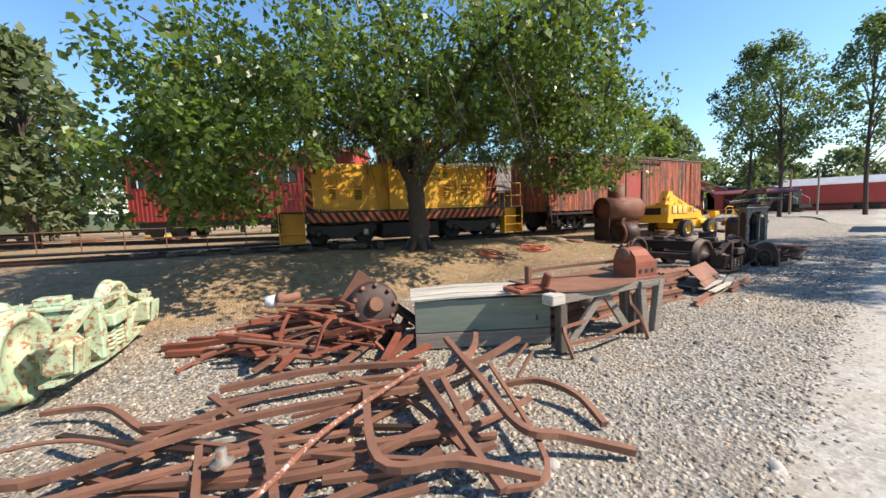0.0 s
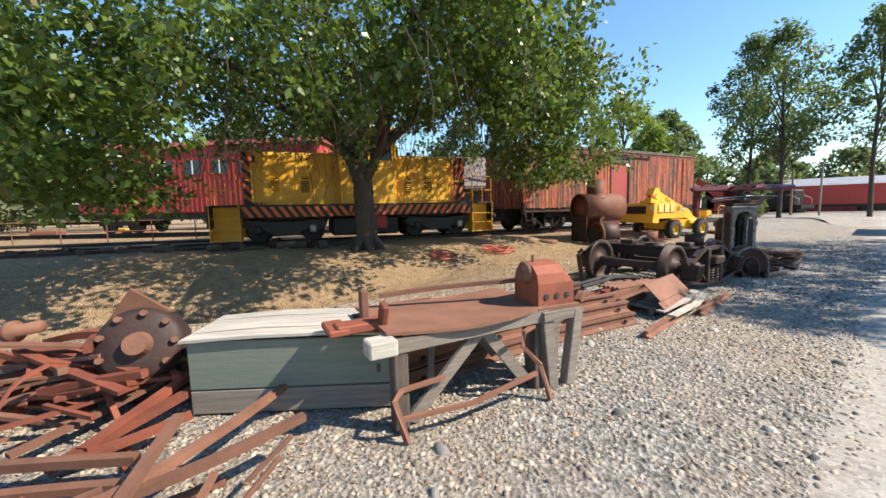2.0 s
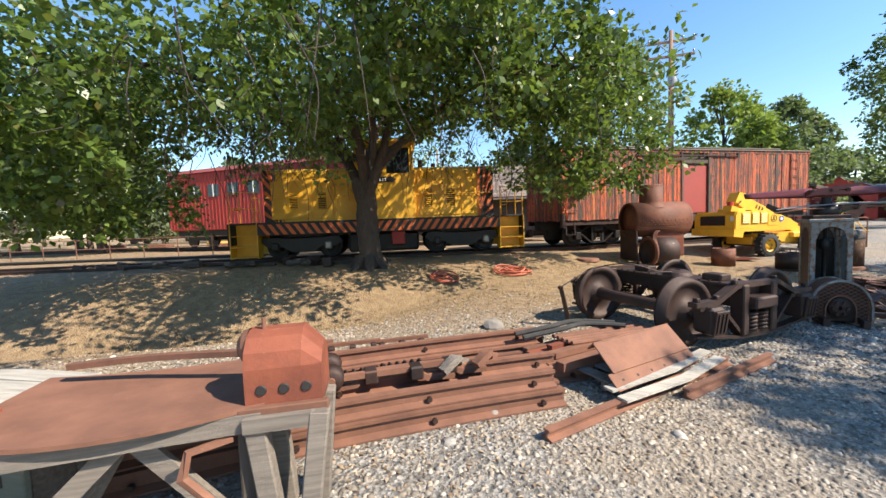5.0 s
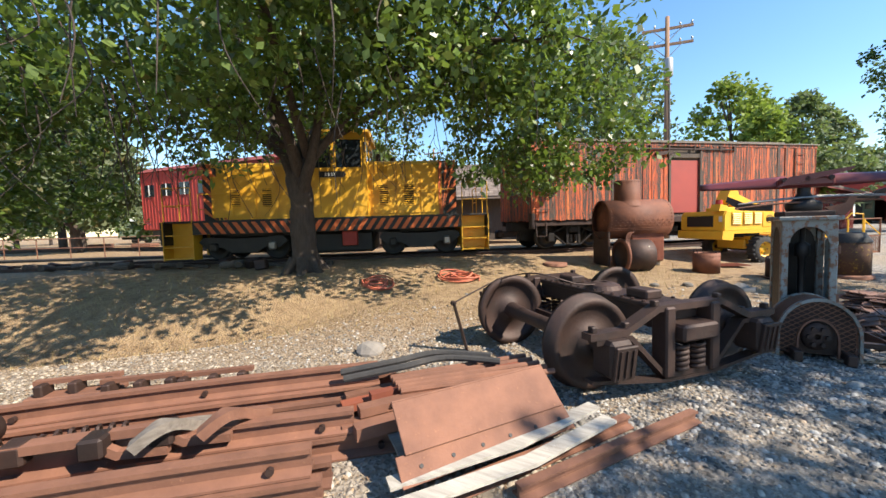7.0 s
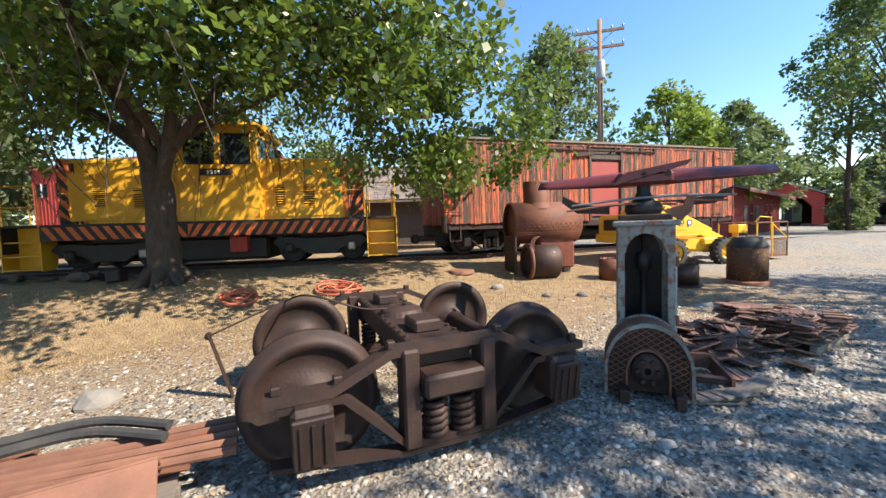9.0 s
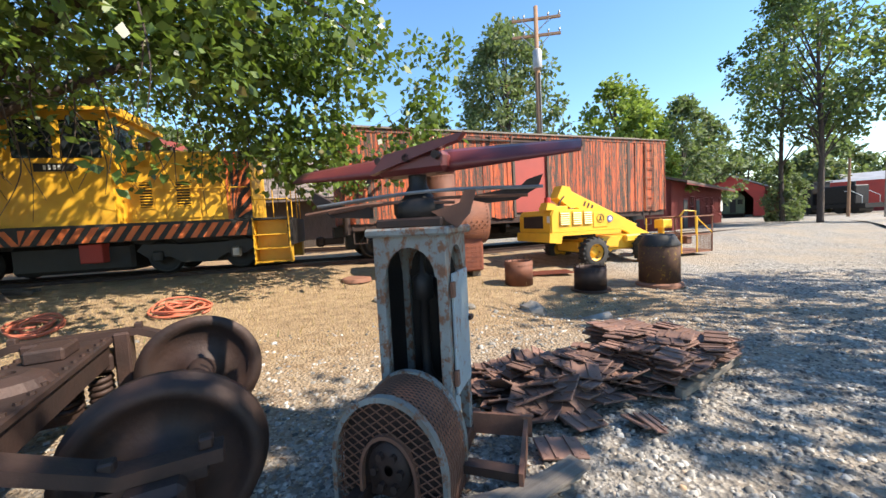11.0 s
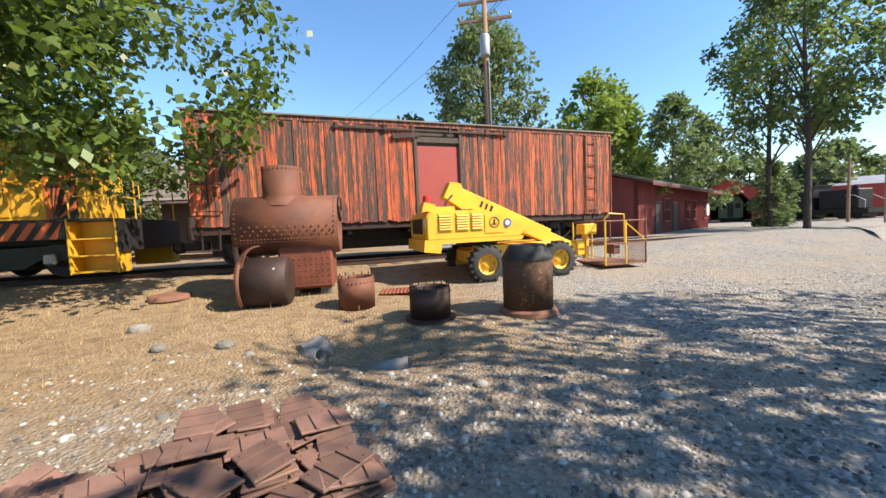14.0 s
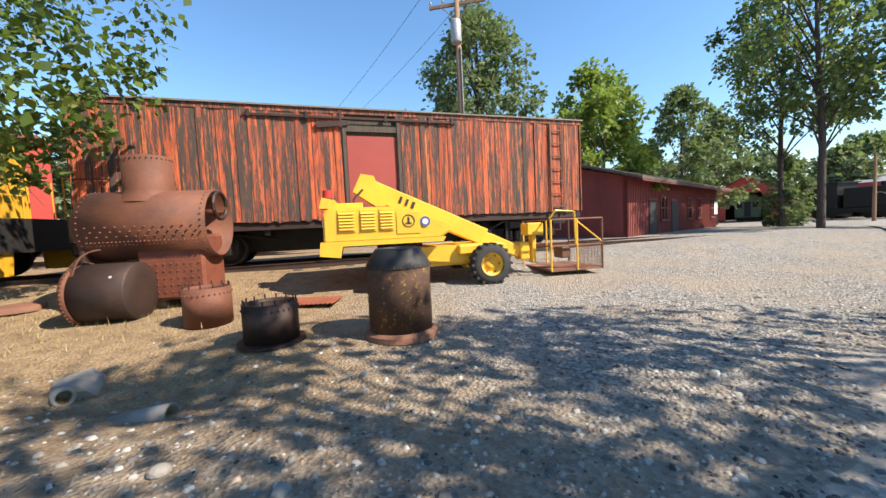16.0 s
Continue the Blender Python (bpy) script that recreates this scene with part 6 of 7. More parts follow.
# ---- work table with sheet top ----
def work_table():
    t = thing("work_table", pose(3.03, 5.24, 0.0, 0, 0, 43) @ Matrix.Diagonal((1.20, 0.98, 0.92, 1)), "heavy timber sawhorse table with a rusty sheet-iron top", "table")
    L, D, H = 1.16, 0.84, 0.74
    for x, y in ((0.03, 0.03), (L - 0.1, 0.05), (0.02, D - 0.1), (L - 0.1, D - 0.05)):
        part("leg", box(B(), (0.09, 0.09, H - 0.03), pose(x + 0.02, y, (H - 0.03) / 2, 0, 0, 4), 0.008), DARK_WOOD, t)
    part("apron", beam(B(), (-0.10, 0.0, H - 0.08), (L - 0.02, 0.0, H - 0.06), 0.05, 0.10), GREY_WOOD, t)
    part("apron", beam(B(), (-0.05, D - 0.05, H - 0.08), (L - 0.02, D - 0.05, H - 0.06), 0.05, 0.10), DARK_WOOD, t)
    part("cross_beam", box(B(), (0.16, 0.16, 0.12), pose(-0.06, 0.0, H - 0.06), 0.01), PALE_WOOD, t, "pale split beam end")
    for p, q in (((0.12, 0.05, 0.03), (0.62, 0.04, 0.66)), ((0.62, 0.07, 0.68), (0.98, 0.06, 0.10)), ((0.2, 0.75, 0.05), (0.66, 0.75, 0.66)), ((0.7, 0.7, 0.66), (1.05, 0.6, 0.12)), ((0.3, 0.2, 0.03), (0.5, 0.6, 0.66))):
        part("brace", beam(B(), p, q, 0.035, 0.085), GREY_WOOD, t)
    part("shelf", beam(B(), (-0.02, 0.4, 0.36), (0.35, 0.75, 0.36), 0.12, 0.07), DARK_WOOD, t)
    # sheet top with a curved front edge and turned-up end
    bm = B()
    nx = 14
    top, low = [], []
    for i in range(nx + 1):
        f = i / nx
        x = -0.02 + 1.20 * f
        bow = -0.10 * math.sin(math.pi * f)
        sag = 0.03 * (f - 0.5) ** 2 * 4
        top.append([bm.verts.new((x, yy, H + 0.0 + sag)) for yy in (0.02 + bow, 0.4, D)])
        low.append([bm.verts.new((x, yy, H - 0.025 + sag)) for yy in (0.02 + bow, 0.4, D)])
    for i in range(nx):
        for j in range(2):
            bm.faces.new((top[i][j], top[i + 1][j], top[i + 1][j + 1], top[i][j + 1]))
        bm.faces.new((low[i][0], low[i + 1][0], top[i + 1][0], top[i][0]))
        bm.faces.new((top[i][2], top[i + 1][2], low[i + 1][2], low[i][2]))
    for i in (0, nx):
        bm.faces.new((low[i][0], top[i][0], top[i][1], low[i][1]))
        bm.faces.new((low[i][1], top[i][1], top[i][2], low[i][2]))
    part("sheet_top", bm, RUST, t, "brown rusty sheet-iron top", smooth=False)
    # clutter irons fixed at the west end
    bm = B()
    box(bm, (0.30, 0.16, 0.07), pose(-0.10, 0.30, H + 0.02), 0.01)
    box(bm, (0.12, 0.30, 0.05), pose(-0.24, 0.36, H + 0.01), 0.01)
    part("anvil_block", bm, RUST_RED, t)
    part("upright", box(B(), (0.05, 0.07, 0.26), pose(-0.05, 0.42, H + 0.14), 0.008), RUST, t)
    part("upright", box(B(), (0.04, 0.10, 0.20), pose(0.02, 0.22, H + 0.1, 20), 0.008), RUST_RED, t)
    # loop of bar leaning on the front
    bm = B()
    sweep(bm, [(0.05, -0.02, 0.33), (-0.02, -0.10, 0.31), (0.03, -0.16, 0.01)], flat_shape(0.03, 0.03))
    sweep(bm, [(0.05, -0.02, 0.33), (0.33, 0.0, 0.34)], flat_shape(0.03, 0.03))
    sweep(bm, [(0.02, -0.12, 0.17), (0.45, -0.15, 0.16), (0.95, -0.13, 0.24)], flat_shape(0.03, 0.03))
    sweep(bm, [(1.02, 0.0, 0.60), (0.88, -0.08, 0.60), (0.86, -0.10, 0.48), (0.99, -0.12, 0.30), (1.02, -0.2, 0.01)], flat_shape(0.03, 0.03))
    part("step_iron", bm, RUST, t, "bent iron step hung on the table")


work_table()
scrap_bar([(2.66, 5.86, .80), (3.1, 6.14, .83), (3.84, 6.44, .87)], .05, .035, RUST, "straight rusty bar lying across the table", "table irons", "iron_bar")


def cover():
    t = thing("motor_cover", pose(4.00, 6.38, 0.68, 0, 0, 40), "rounded orange-rust motor cover with round holes", "machine cover")
    W, D, H = 0.38, 0.33, 0.37
    rings = []
    bm = B()
    prof = [(-D / 2, 0.0), (-D / 2, 0.20), (-D / 2 + 0.02, 0.28), (-D / 2 + 0.08, 0.345), (-D / 2 + 0.15, H), (0.07, H), (D / 2 - 0.03, H - 0.07), (D / 2, 0.22), (D / 2, 0.0)]
    for x, sc in ((-W / 2, 1.0), (W / 2 - 0.10, 1.0), (W / 2, 0.72)):
        rings.append([bm.verts.new((x, y, z * (sc if z > 0.21 else 1))) for y, z in prof])
    for r0, r1 in zip(rings, rings[1:]):
        for j in range(len(prof) - 1):
            bm.faces.new((r0[j], r0[j + 1], r1[j + 1], r1[j]))
    bm.faces.new(rings[0])
    bm.faces.new(rings[-1][::-1])
    bmesh.ops.recalc_face_normals(bm, faces=bm.faces[:])
    part("shell", bm, RUST_RED, t, "smooth orange-rust shell")
    for x in (-0.11, 0.0, 0.11):
        part("hole", turned(B(), [(0.0, 0.006), (0.024, 0.006), (0.028, 0.0)], pose(x, -D / 2 - 0.002, 0.09, 90), 16), BLACK, t)
    part("base_strip", box(B(), (W + 0.06, 0.05, 0.05), pose(0, -D / 2 - 0.01, -0.01), 0.006), RUST, t)
    part("base", box(B(), (W, D, 0.03), pose(0, 0, -0.005)), RUST, t)
    part("eye", rod(B(), (-0.12, 0, H - 0.01), (-0.12, 0, H + 0.06), 0.012, 8), RUST, t)
    part("end_boss", turned(B(), [(0.0, 0.06), (0.05, 0.06), (0.09, 0.03), (0.1, 0.0)], pose(-W / 2, 0, 0.28, 0, -90), 18), RUST, t)
    s = thing("cover_stand", pose(4.05, 6.34, 0.0, 0, 0, 40) @ Matrix.Diagonal((1, 1, 0.89, 1)), "grey wooden posts holding up the motor cover", "stand")
    for x, y, a_ in ((-0.12, -0.12, -6), (0.12, -0.14, 7), (-0.1, 0.14, -4), (0.14, 0.12, 5)):
        part("post", box(B(), (0.10, 0.09, 0.74), pose(x, y, 0.37, 0, a_, 0), 0.008), GREY_WOOD, s)
    part("crosspiece", beam(B(), (-0.2, -0.15, 0.70), (0.2, -0.15, 0.70), 0.06, 0.08), GREY_WOOD, s)


cover()


# ---- stacked rails ----
def stacked_rails():
    d = Vector((1, 1.07, 0)).normalized()
    n_ = Vector((-d.y, d.x, 0))
    base = Vector((5.12, 8.24, 0))
    for k, (off, z, ln, sh) in enumerate(((0.0, 0.0, 3.6, 0.0), (0.15, 0.0, 3.8, 0.05), (0.36, 0.0, 4.3, 0.62), (0.50, 0.0, 4.4, 0.70), (0.74, 0.0, 4.6, 0.85), (0.90, 0.0, 4.6, 0.55), (0.07, 0.145, 3.5, -0.05), (0.43, 0.145, 3.4, 0.2), (1.08, 0.02, 4.8, 0.45), (1.26, 0.02, 4.7, 0.62), (1.17, 0.165, 4.2, 0.45))):
        a_ = base + n_ * off + d * sh
        pts = []
        for i in range(9):
            f = i / 8
            p = a_ - d * (ln * f) + n_ * (0.10 * math.sin(math.pi * f))
            p.z = z + 0.005
            pts.append(p)
        t = thing("stacked_rail", pose(0, 0, 0), "long rusty railway rail stacked on the gravel", "rail", "stacked rails")
        r = part("rail_section", sweep(B(), pts, RAIL_SHAPE), RUST, t)
        for f in (0.06, 0.32, 0.6, 0.86):
            p = a_ - d * (ln * f) + n_ * (0.10 * math.sin(math.pi * f) - 0.05)
            part("bolt", cyl(B(), 0.022, 0.03, pose(p.x, p.y, z + 0.06, 90, 0, math.degrees(math.atan2(d.y, d.x))), 7), RUST_DARK, r)


stacked_rails()
for x, y, z, a_, ln in ((3.70, 7.38, 0.30, 44, 0.95), (3.90, 7.63, 0.30, 44, 0.85)):
    t = thing("switch_casting", pose(x, y, z, 0, 0, a_), "rusty spring switch casting lying on the rails", "switch part", "switch castings")
    part("strap", sweep(B(), [(-0.75, 0, -0.06), (-0.42, 0, -0.04), (-0.32, 0, 0.05), (0.35, 0, 0.05), (0.5, 0, -0.05), (0.75, 0, -0.06)], flat_shape(0.05, 0.05)), RUST, t)
    part("end_block", box(B(), (0.12, 0.14, 0.12), pose(0.4, 0, 0.02), 0.015), RUST_DARK, t)
    part("end_block", box(B(), (0.12, 0.14, 0.12), pose(-0.3, 0, 0.02), 0.015), RUST_DARK, t)
    bm = B()
    sweep(bm, [(-0.2 + 0.0085 * k, 0.1 + 0.045 * math.cos(k * 0.8), 0.02 + 0.045 * math.sin(k * 0.8)) for k in range(48)], round_shape(0.012, 5))
    part("spring", bm, RUST_DARK, t)
    part("shackle", sweep(B(), curve_pts([(0.62, -0.1, 0.02), (0.75, -0.05, 0.10), (0.82, 0.1, 0.02), (0.92, 0.2, -0.03)]), flat_shape(0.09, 0.06)), GREY_WOOD if ln > .9 else RUST, t)
for k, (x, y, a_) in enumerate(((3.42, 7.12, 44), (3.20, 7.32, 44))):
    t = thing("roller_bracket", pose(x, y, 0.15, 0, 0, a_), "rusty cast bracket with a round roller on the stacked rails", "switch part", "roller brackets")
    part("bracket", box(B(), (0.18, 0.14, 0.22), pose(0, 0, 0.11), 0.03), RUST, t)
    part("roller", turned(B(), [(0.0, 0.07), (0.07, 0.07), (0.10, 0.05), (0.105, -0.05), (0.06, -0.07), (0, -0.07)], pose(0.08, -0.05, 0.22, 90), 22), RUST_DARK, t, smooth=True)
    part("boss", cyl(B(), 0.035, 0.04, pose(0.08, -0.13, 0.22, 90), 12), RUST, t)
for k, (x, y, a_) in enumerate(((2.60, 8.38, 42), (3.05, 8.78, 44), (2.10, 8.08, 45))):
    t = thing("tie_plate_stack", pose(x, y, gz(x, y), 0, 0, a_), "rusty switch chair castings beside the rails", "switch part", "switch castings")
    part("base", box(B(), (0.7, 0.2, 0.05), pose(0, 0, 0.04), 0.01), RUST, t)
    for xx in (-0.25, 0.0, 0.25):
        part("lug", box(B(), (0.07, 0.16, 0.11), pose(xx, 0, 0.11), 0.012), RUST_DARK, t)
    part("bar", beam(B(), (-0.34, 0.05, 0.16), (0.34, 0.02, 0.17), 0.06, 0.04), RUST, t)
for (p, q) in (((5.12, 7.62), (6.50, 9.81)), ((6.05, 8.75), (6.92, 10.10))):
    t = thing("loose_rail", pose(0, 0, 0), "single rusty bar lying flat on the gravel", "rail", "loose rails")
    part("rail_section", sweep(B(), [(*p, 0.008), ((p[0] + q[0]) / 2, (p[1] + q[1]) / 2, 0.01), (*q, 0.008)], [(x * 0.8, y * 0.55) for x, y in RAIL_SHAPE]), RUST, t)


# ---- pallets ----
def pallet(m, label, top=True):
    t = thing("wooden_pallet", m, label, "pallet", "pallets")
    for y in (-0.48, 0, 0.48):
        part("runner", box(B(), (1.15, 0.06, 0.09), pose(0, y, 0.055), 0.006), GREY_WOOD, t)
    for k in range(6):
        part("deck_board", box(B(), (0.13, 1.08 + 0.03 * (k % 2), 0.018), pose(-0.5 + 0.2 * k, 0, 0.112, 0, 0, (k % 3 - 1) * 1.2), 0.003), GREY_WOOD, t)
    return t


pallet(pose(5.36, 9.32, gz(5.36, 9.32), 0, 0, 54), "broken grey pallet under a load of iron bars")
P1 = pose(5.36, 9.32, gz(5.36, 9.32) + 0.125, 0, 0, 54)
for k, (x0, x1, y, z, w, h, mat) in enumerate(((-0.75, 0.55, 0.42, 0.03, 0.08, 0.06, RUST), (-0.8, 0.5, 0.28, 0.03, 0.1, 0.06, RUST_RED), (-0.7, 0.62, 0.12, 0.03, 0.09, 0.06, RUST), (-0.85, 0.45, -0.02, 0.03, 0.1, 0.06, RUST), (-0.6, 0.7, 0.2, 0.10, 0.08, 0.06, RUST_RED), (-0.72, 0.5, 0.02, 0.10, 0.1, 0.06, RUST), (-0.78, -0.1, -0.15, 0.05, 0.1, 0.08, RUST))):
    scrap_bar([P1 @ Vector((x0, y, z)), P1 @ Vector(((x0 + x1) / 2, y + 0.02, z)), P1 @ Vector((x1, y - 0.02, z + 0.01))], w, h, mat, "rusty iron bar loaded on a pallet", "pallet bars", "iron_bar")
for k in range(5):
    scrap_bar([P1 @ Vector((-0.4, 0.36 - 0.07 * k, 0.15)), P1 @ Vector((0.86, 0.30 - 0.10 * k, 0.13))], .05, .05, RUST, "rusty pipe end loaded on a pallet", "pallet bars", "iron_pipe", rounded=True)
for y0 in (0.45, 0.30):
    scrap_bar([P1 @ Vector(p) for p in ((-0.75, y0 + .15, .17), (-0.3, y0 + .05, .22), (0.1, y0 + .1, .21), (0.5, y0 - .15, .19))], .06, .06, RUBBER, "grey rubber hose lying over the iron bars", "pallet bars", "rubber_hose", rounded=True)
plate = thing("channel_plate", P1 @ pose(-0.02, -0.42, 0.16, 44, 0, 3), "broad brown channel plate leaning on the pallet", "plate")
part("web", box(B(), (1.15, 0.30, 0.014), pose(0, 0, 0.06), 0.003), RUST, plate)
part("flange", box(B(), (1.15, 0.014, 0.10), pose(0, 0.15, 0.02), 0.003), RUST, plate)
part("flange", box(B(), (1.22, 0.16, 0.012), pose(-0.02, -0.22, 0.045), 0.003), RUST, plate)
for k in range(6):
    part("hole", cyl(B(), 0.012, 0.006, pose(-0.5 + 0.2 * k, -0.22, 0.053), 10), BLACK, plate)
for k, (y, z) in enumerate(((-0.66, 0.0), (-0.80, -0.03))):
    t = link_mesh("split_plank", sweep(B(), [P1 @ Vector((-0.7, y + .02, z)), P1 @ Vector((0.1, y, z + .02)), P1 @ Vector((0.85, y + .12, z + .03))], flat_shape(0.10, 0.02)), PALE_WOOD)
    tagged(t, "split pale plank hanging off the pallet", "plank", "split planks")

pallet(pose(9.63, 14.47, 0.0, 0, 0, 55), "grey pallet stacked with rusty tie plates")


def tie_plates():
    rng_ = random.Random(5)
    bm = B()
    box(bm, (0.30, 0.19, 0.016), Matrix(), 0.004)
    box(bm, (0.02, 0.19, 0.012), pose(-0.06, 0, 0.012))
    box(bm, (0.02, 0.19, 0.012), pose(0.06, 0, 0.012))
    for sx in (-0.11, 0.11):
        for sy in (-0.06, 0.06):
            box(bm, (0.018, 0.018, 0.003), pose(sx, sy, 0.0095))
    first = link_mesh("tie_plate", bm, RUST)
    tagged(first, "flat rusty tie plate with spike holes, one of a heap", "tie plate", "tie plates")
    first.matrix_world = pose(8.7, 13.6, 0.03)
    col = weathered("plate_rust", (0.20, 0.108, 0.078), (0.13, 0.075, 0.058), (0.27, 0.155, 0.11), 5, 0.7, 0.2, 0.3, vary=0.3)
    first.data.materials[0] = col

    def put(m):
        o = new("tie_plate", first.data)
        tagged(o, first["label"], "tie plate", "tie plates")
        o.matrix_world = m

    for k in range(120):
        u, v = rng_.uniform(-0.75, 0.75), rng_.gauss(0, 0.28)
        c = Vector((8.78 + u * 0.62 - v * 0.8, 13.66 + u * 0.55 + v * 0.75))
        h = max(0.02, 0.26 * (1 - (u / 0.85) ** 2) * (1 - min(1, (v / 0.6) ** 2)))
        put(pose(c.x, c.y, 0.02 + h * rng_.uniform(0.3, 1.0), rng_.gauss(0, 14), rng_.gauss(0, 14), rng_.gauss(35, 28)))
    M = pose(9.63, 14.47, 0.13, 0, 0, 55)
    for ix in range(4):
        for iy in range(4):
            n_ = rng_.randint(5, 9) if not (ix == 0 and iy == 3) else 2
            for k in range(n_):
                put(M @ pose(-0.44 + 0.29 * ix + rng_.gauss(0, 0.03), -0.42 + 0.27 * iy + rng_.gauss(0, 0.04), 0.012 + 0.022 * k, rng_.gauss(0, 4), rng_.gauss(0, 4), rng_.gauss(4, 12) + 90 * (iy % 2)))


tie_plates()
for k in range(6):
    t = thing("ragged_plank", pose(8.48 + 0.07 * k, 12.12 + 0.05 * k, 0.03 + 0.012 * k, 0, 0, 20 + 7 * k), "broken grey plank thrown by the tower foot", "plank", "broken planks")
    part("board", box(B(), (0.55, 0.14, 0.02), Matrix(), 0.004), GREY_WOOD, t)

# ---- hoses ----
def hose_coil(x, y, r, turns, label, seed):
    rng_ = random.Random(seed)
    z = gz(x, y)
    pts = []
    for k in range(turns * 20):
        an = k / 20 * 2 * math.pi
        rr = r * (0.72 + 0.28 * math.sin(an * 0.37 + seed) + rng_.uniform(-.02, .02))
        px, py = x + rr * math.cos(an), y + rr * 0.8 * math.sin(an)
        pts.append((px, py, gz(px, py) + 0.03 + 0.020 * (k // 20) * (0.8 + 0.4 * math.sin(an * 1.7))))
    t = tagged(link_mesh("coiled_hose", sweep(B(), pts, round_shape(0.019, 7)), HOSE, None, smooth=True), label, "hose", "coiled hoses")


hose_coil(2.58, 14.66, 0.52, 7, "faded red hose coiled in a loose heap on dry grass", 2)
hose_coil(1.15, 13.40, 0.40, 5, "faded red hose coiled under the oak", 5)

# ---- junk along the bank ----
rng = random.Random(31)
for k in range(26):
    f = rng.random()
    x, y = -10.5 + 9.0 * f + rng.uniform(-.3, .3), 10.0 + 4.3 * f + rng.uniform(-.5, .5)
    z = gz(x, y)
    if k % 3 == 0:
        t = tagged(link_mesh("scrap_block", box(B(), (rng.uniform(.2, .45), rng.uniform(.15, .3), rng.uniform(.15, .35)), pose(x, y, z + .12, rng.uniform(-15, 15), rng.uniform(-15, 15), rng.uniform(0, 180)), .03), RUST_DARK), "dark rusty scrap lump on the bank under the oak", "scrap metal", "bank scrap")
    elif k % 3 == 1:
        t = tagged(link_mesh("log_piece", rod(B(), (x - .3, y, z + .1), (x + .35, y + rng.uniform(-.4, .4), z + .16), .10, 10, .08), DARK_WOOD), "weathered log piece lying on the bank", "log", "bank scrap")
    else:
        scrap_bar([(x - .7, y - .3, z + .05), (x, y, z + .09), (x + .7, y + .35, z + .06)], .12, .07, DARK_WOOD, "dark old timber lying on the bank", "bank scrap", "old_timber")

# culvert mouths in the dip
for x, y, r, a_ in ((9.2, 16.75, 0.10, 115), (8.2, 16.6, 0.08, 75)):
    t = thing("culvert_pipe", pose(x, y, gz(x, y) - 0.02, 0, 0, a_), "broken clay culvert pipe mouth in the dip", "pipe", "culvert pipes")
    part("pipe", turned(B(), [(r - 0.025, -0.3), (r, -0.3), (r, 0.2), (r - 0.025, 0.2), (r - 0.025, -0.28), (0.0, -0.28)], pose(0, 0, 0.02, 80), 22), STONE, t, smooth=True)


# ---- background trees ----
FAR = "tall leafy tree beyond the railway cars"
tree(2.2, 47.5, 19.5, 5.4, FAR_LEAF, "tall dark green tree rising behind the boxcar", 11, 0.3, 60, 190, 0.42, 0.4)
tree(-5.5, 47, 11.5, 4.2, FAR_LEAF, FAR, 12, 0.2, 45, 110, 0.45)
tree(11.6, 45.5, 12.2, 3.6, BRIGHT_LEAF, "bright yellow-green tree behind the boxcar", 13, 0.15, 55, 130, 0.36)
tree(12.4, 37.0, 8.0, 2.3, BRIGHT_LEAF, "leafy young tree beside the red shed", 14, 0.12, 45, 90, 0.30, 0.14)
tree(19.2, 59, 13.4, 3.2, FAR_LEAF, FAR, 15, 0.25, 45, 110, 0.42)
tree(23.5, 66, 12.5, 3.4, FAR_LEAF, FAR, 16, 0.2, 45, 100, 0.45)
tree(21.6, 38.2, 14.2, 3.0, ROAD_OAK_LEAF, "slender tall oak with a high open crown beside the road", 17, 0.36, 56, 125, 0.24, 0.17, 0.02)
tree(21.9, 43.4, 15.6, 3.2, ROAD_OAK_LEAF, "slender tall oak with a high open crown beside the road", 18, 0.34, 56, 125, 0.26, 0.17, -0.01)
tree(27.9, 39.2, 15.5, 3.2, ROAD_OAK_LEAF, "slender tall oak with a high open crown beside the road", 21, 0.38, 56, 120, 0.26, 0.17, 0.01)
tree(22.3, 44.4, 4.2, 1.3, FAR_LEAF, "dense green shrub at the foot of the oaks", 19, 0.02, 60, 70, 0.2, 0.07, name="shrub")
for k, (x, y, h, r) in enumerate(((27, 92, 13, 6), (38, 98, 12, 6), (50, 98, 12.5, 7), (62, 96, 12, 7), (75, 90, 13, 7), (88, 84, 13, 7), (17, 84, 12, 5), (8, 74, 11, 5), (100, 76, 13, 8), (44, 90, 10, 5), (68, 84, 10, 6))):
    tree(x, y, h, r, FAR_LEAF if k % 3 else GREY_LEAF, "leafy tree in the far tree line", 50 + k, 0.06, 36, 110, 0.75, 0.3)
for k, (x, y, h, r) in enumerate(((-33.5, 17, 14.5, 4.6), (-25, 15.5, 11.5, 3.6), (-40, 9, 15, 5.2), (-47, 22, 14, 5.0), (-21, 30, 9, 3.4), (-32, 38, 11, 4.4), (-48, 40, 12, 5.0), (-26, 46, 12, 4.5), (-62, 20, 14, 6), (-60, 0, 15, 6), (-92, 30, 12, 8), (-84, 52, 11, 8), (-68, 68, 11, 8), (-50, 78, 11, 8), (-32, 84, 11, 8), (-98, 8, 12, 8), (-14, 86, 10, 7), (-58, 34, 9, 4))):
    tree(x, y, h, r, GREY_LEAF if k % 3 else FAR_LEAF, "grey-green tree beyond the turntable", 80 + k, 0.16, 46, 120, 0.5, 0.28)
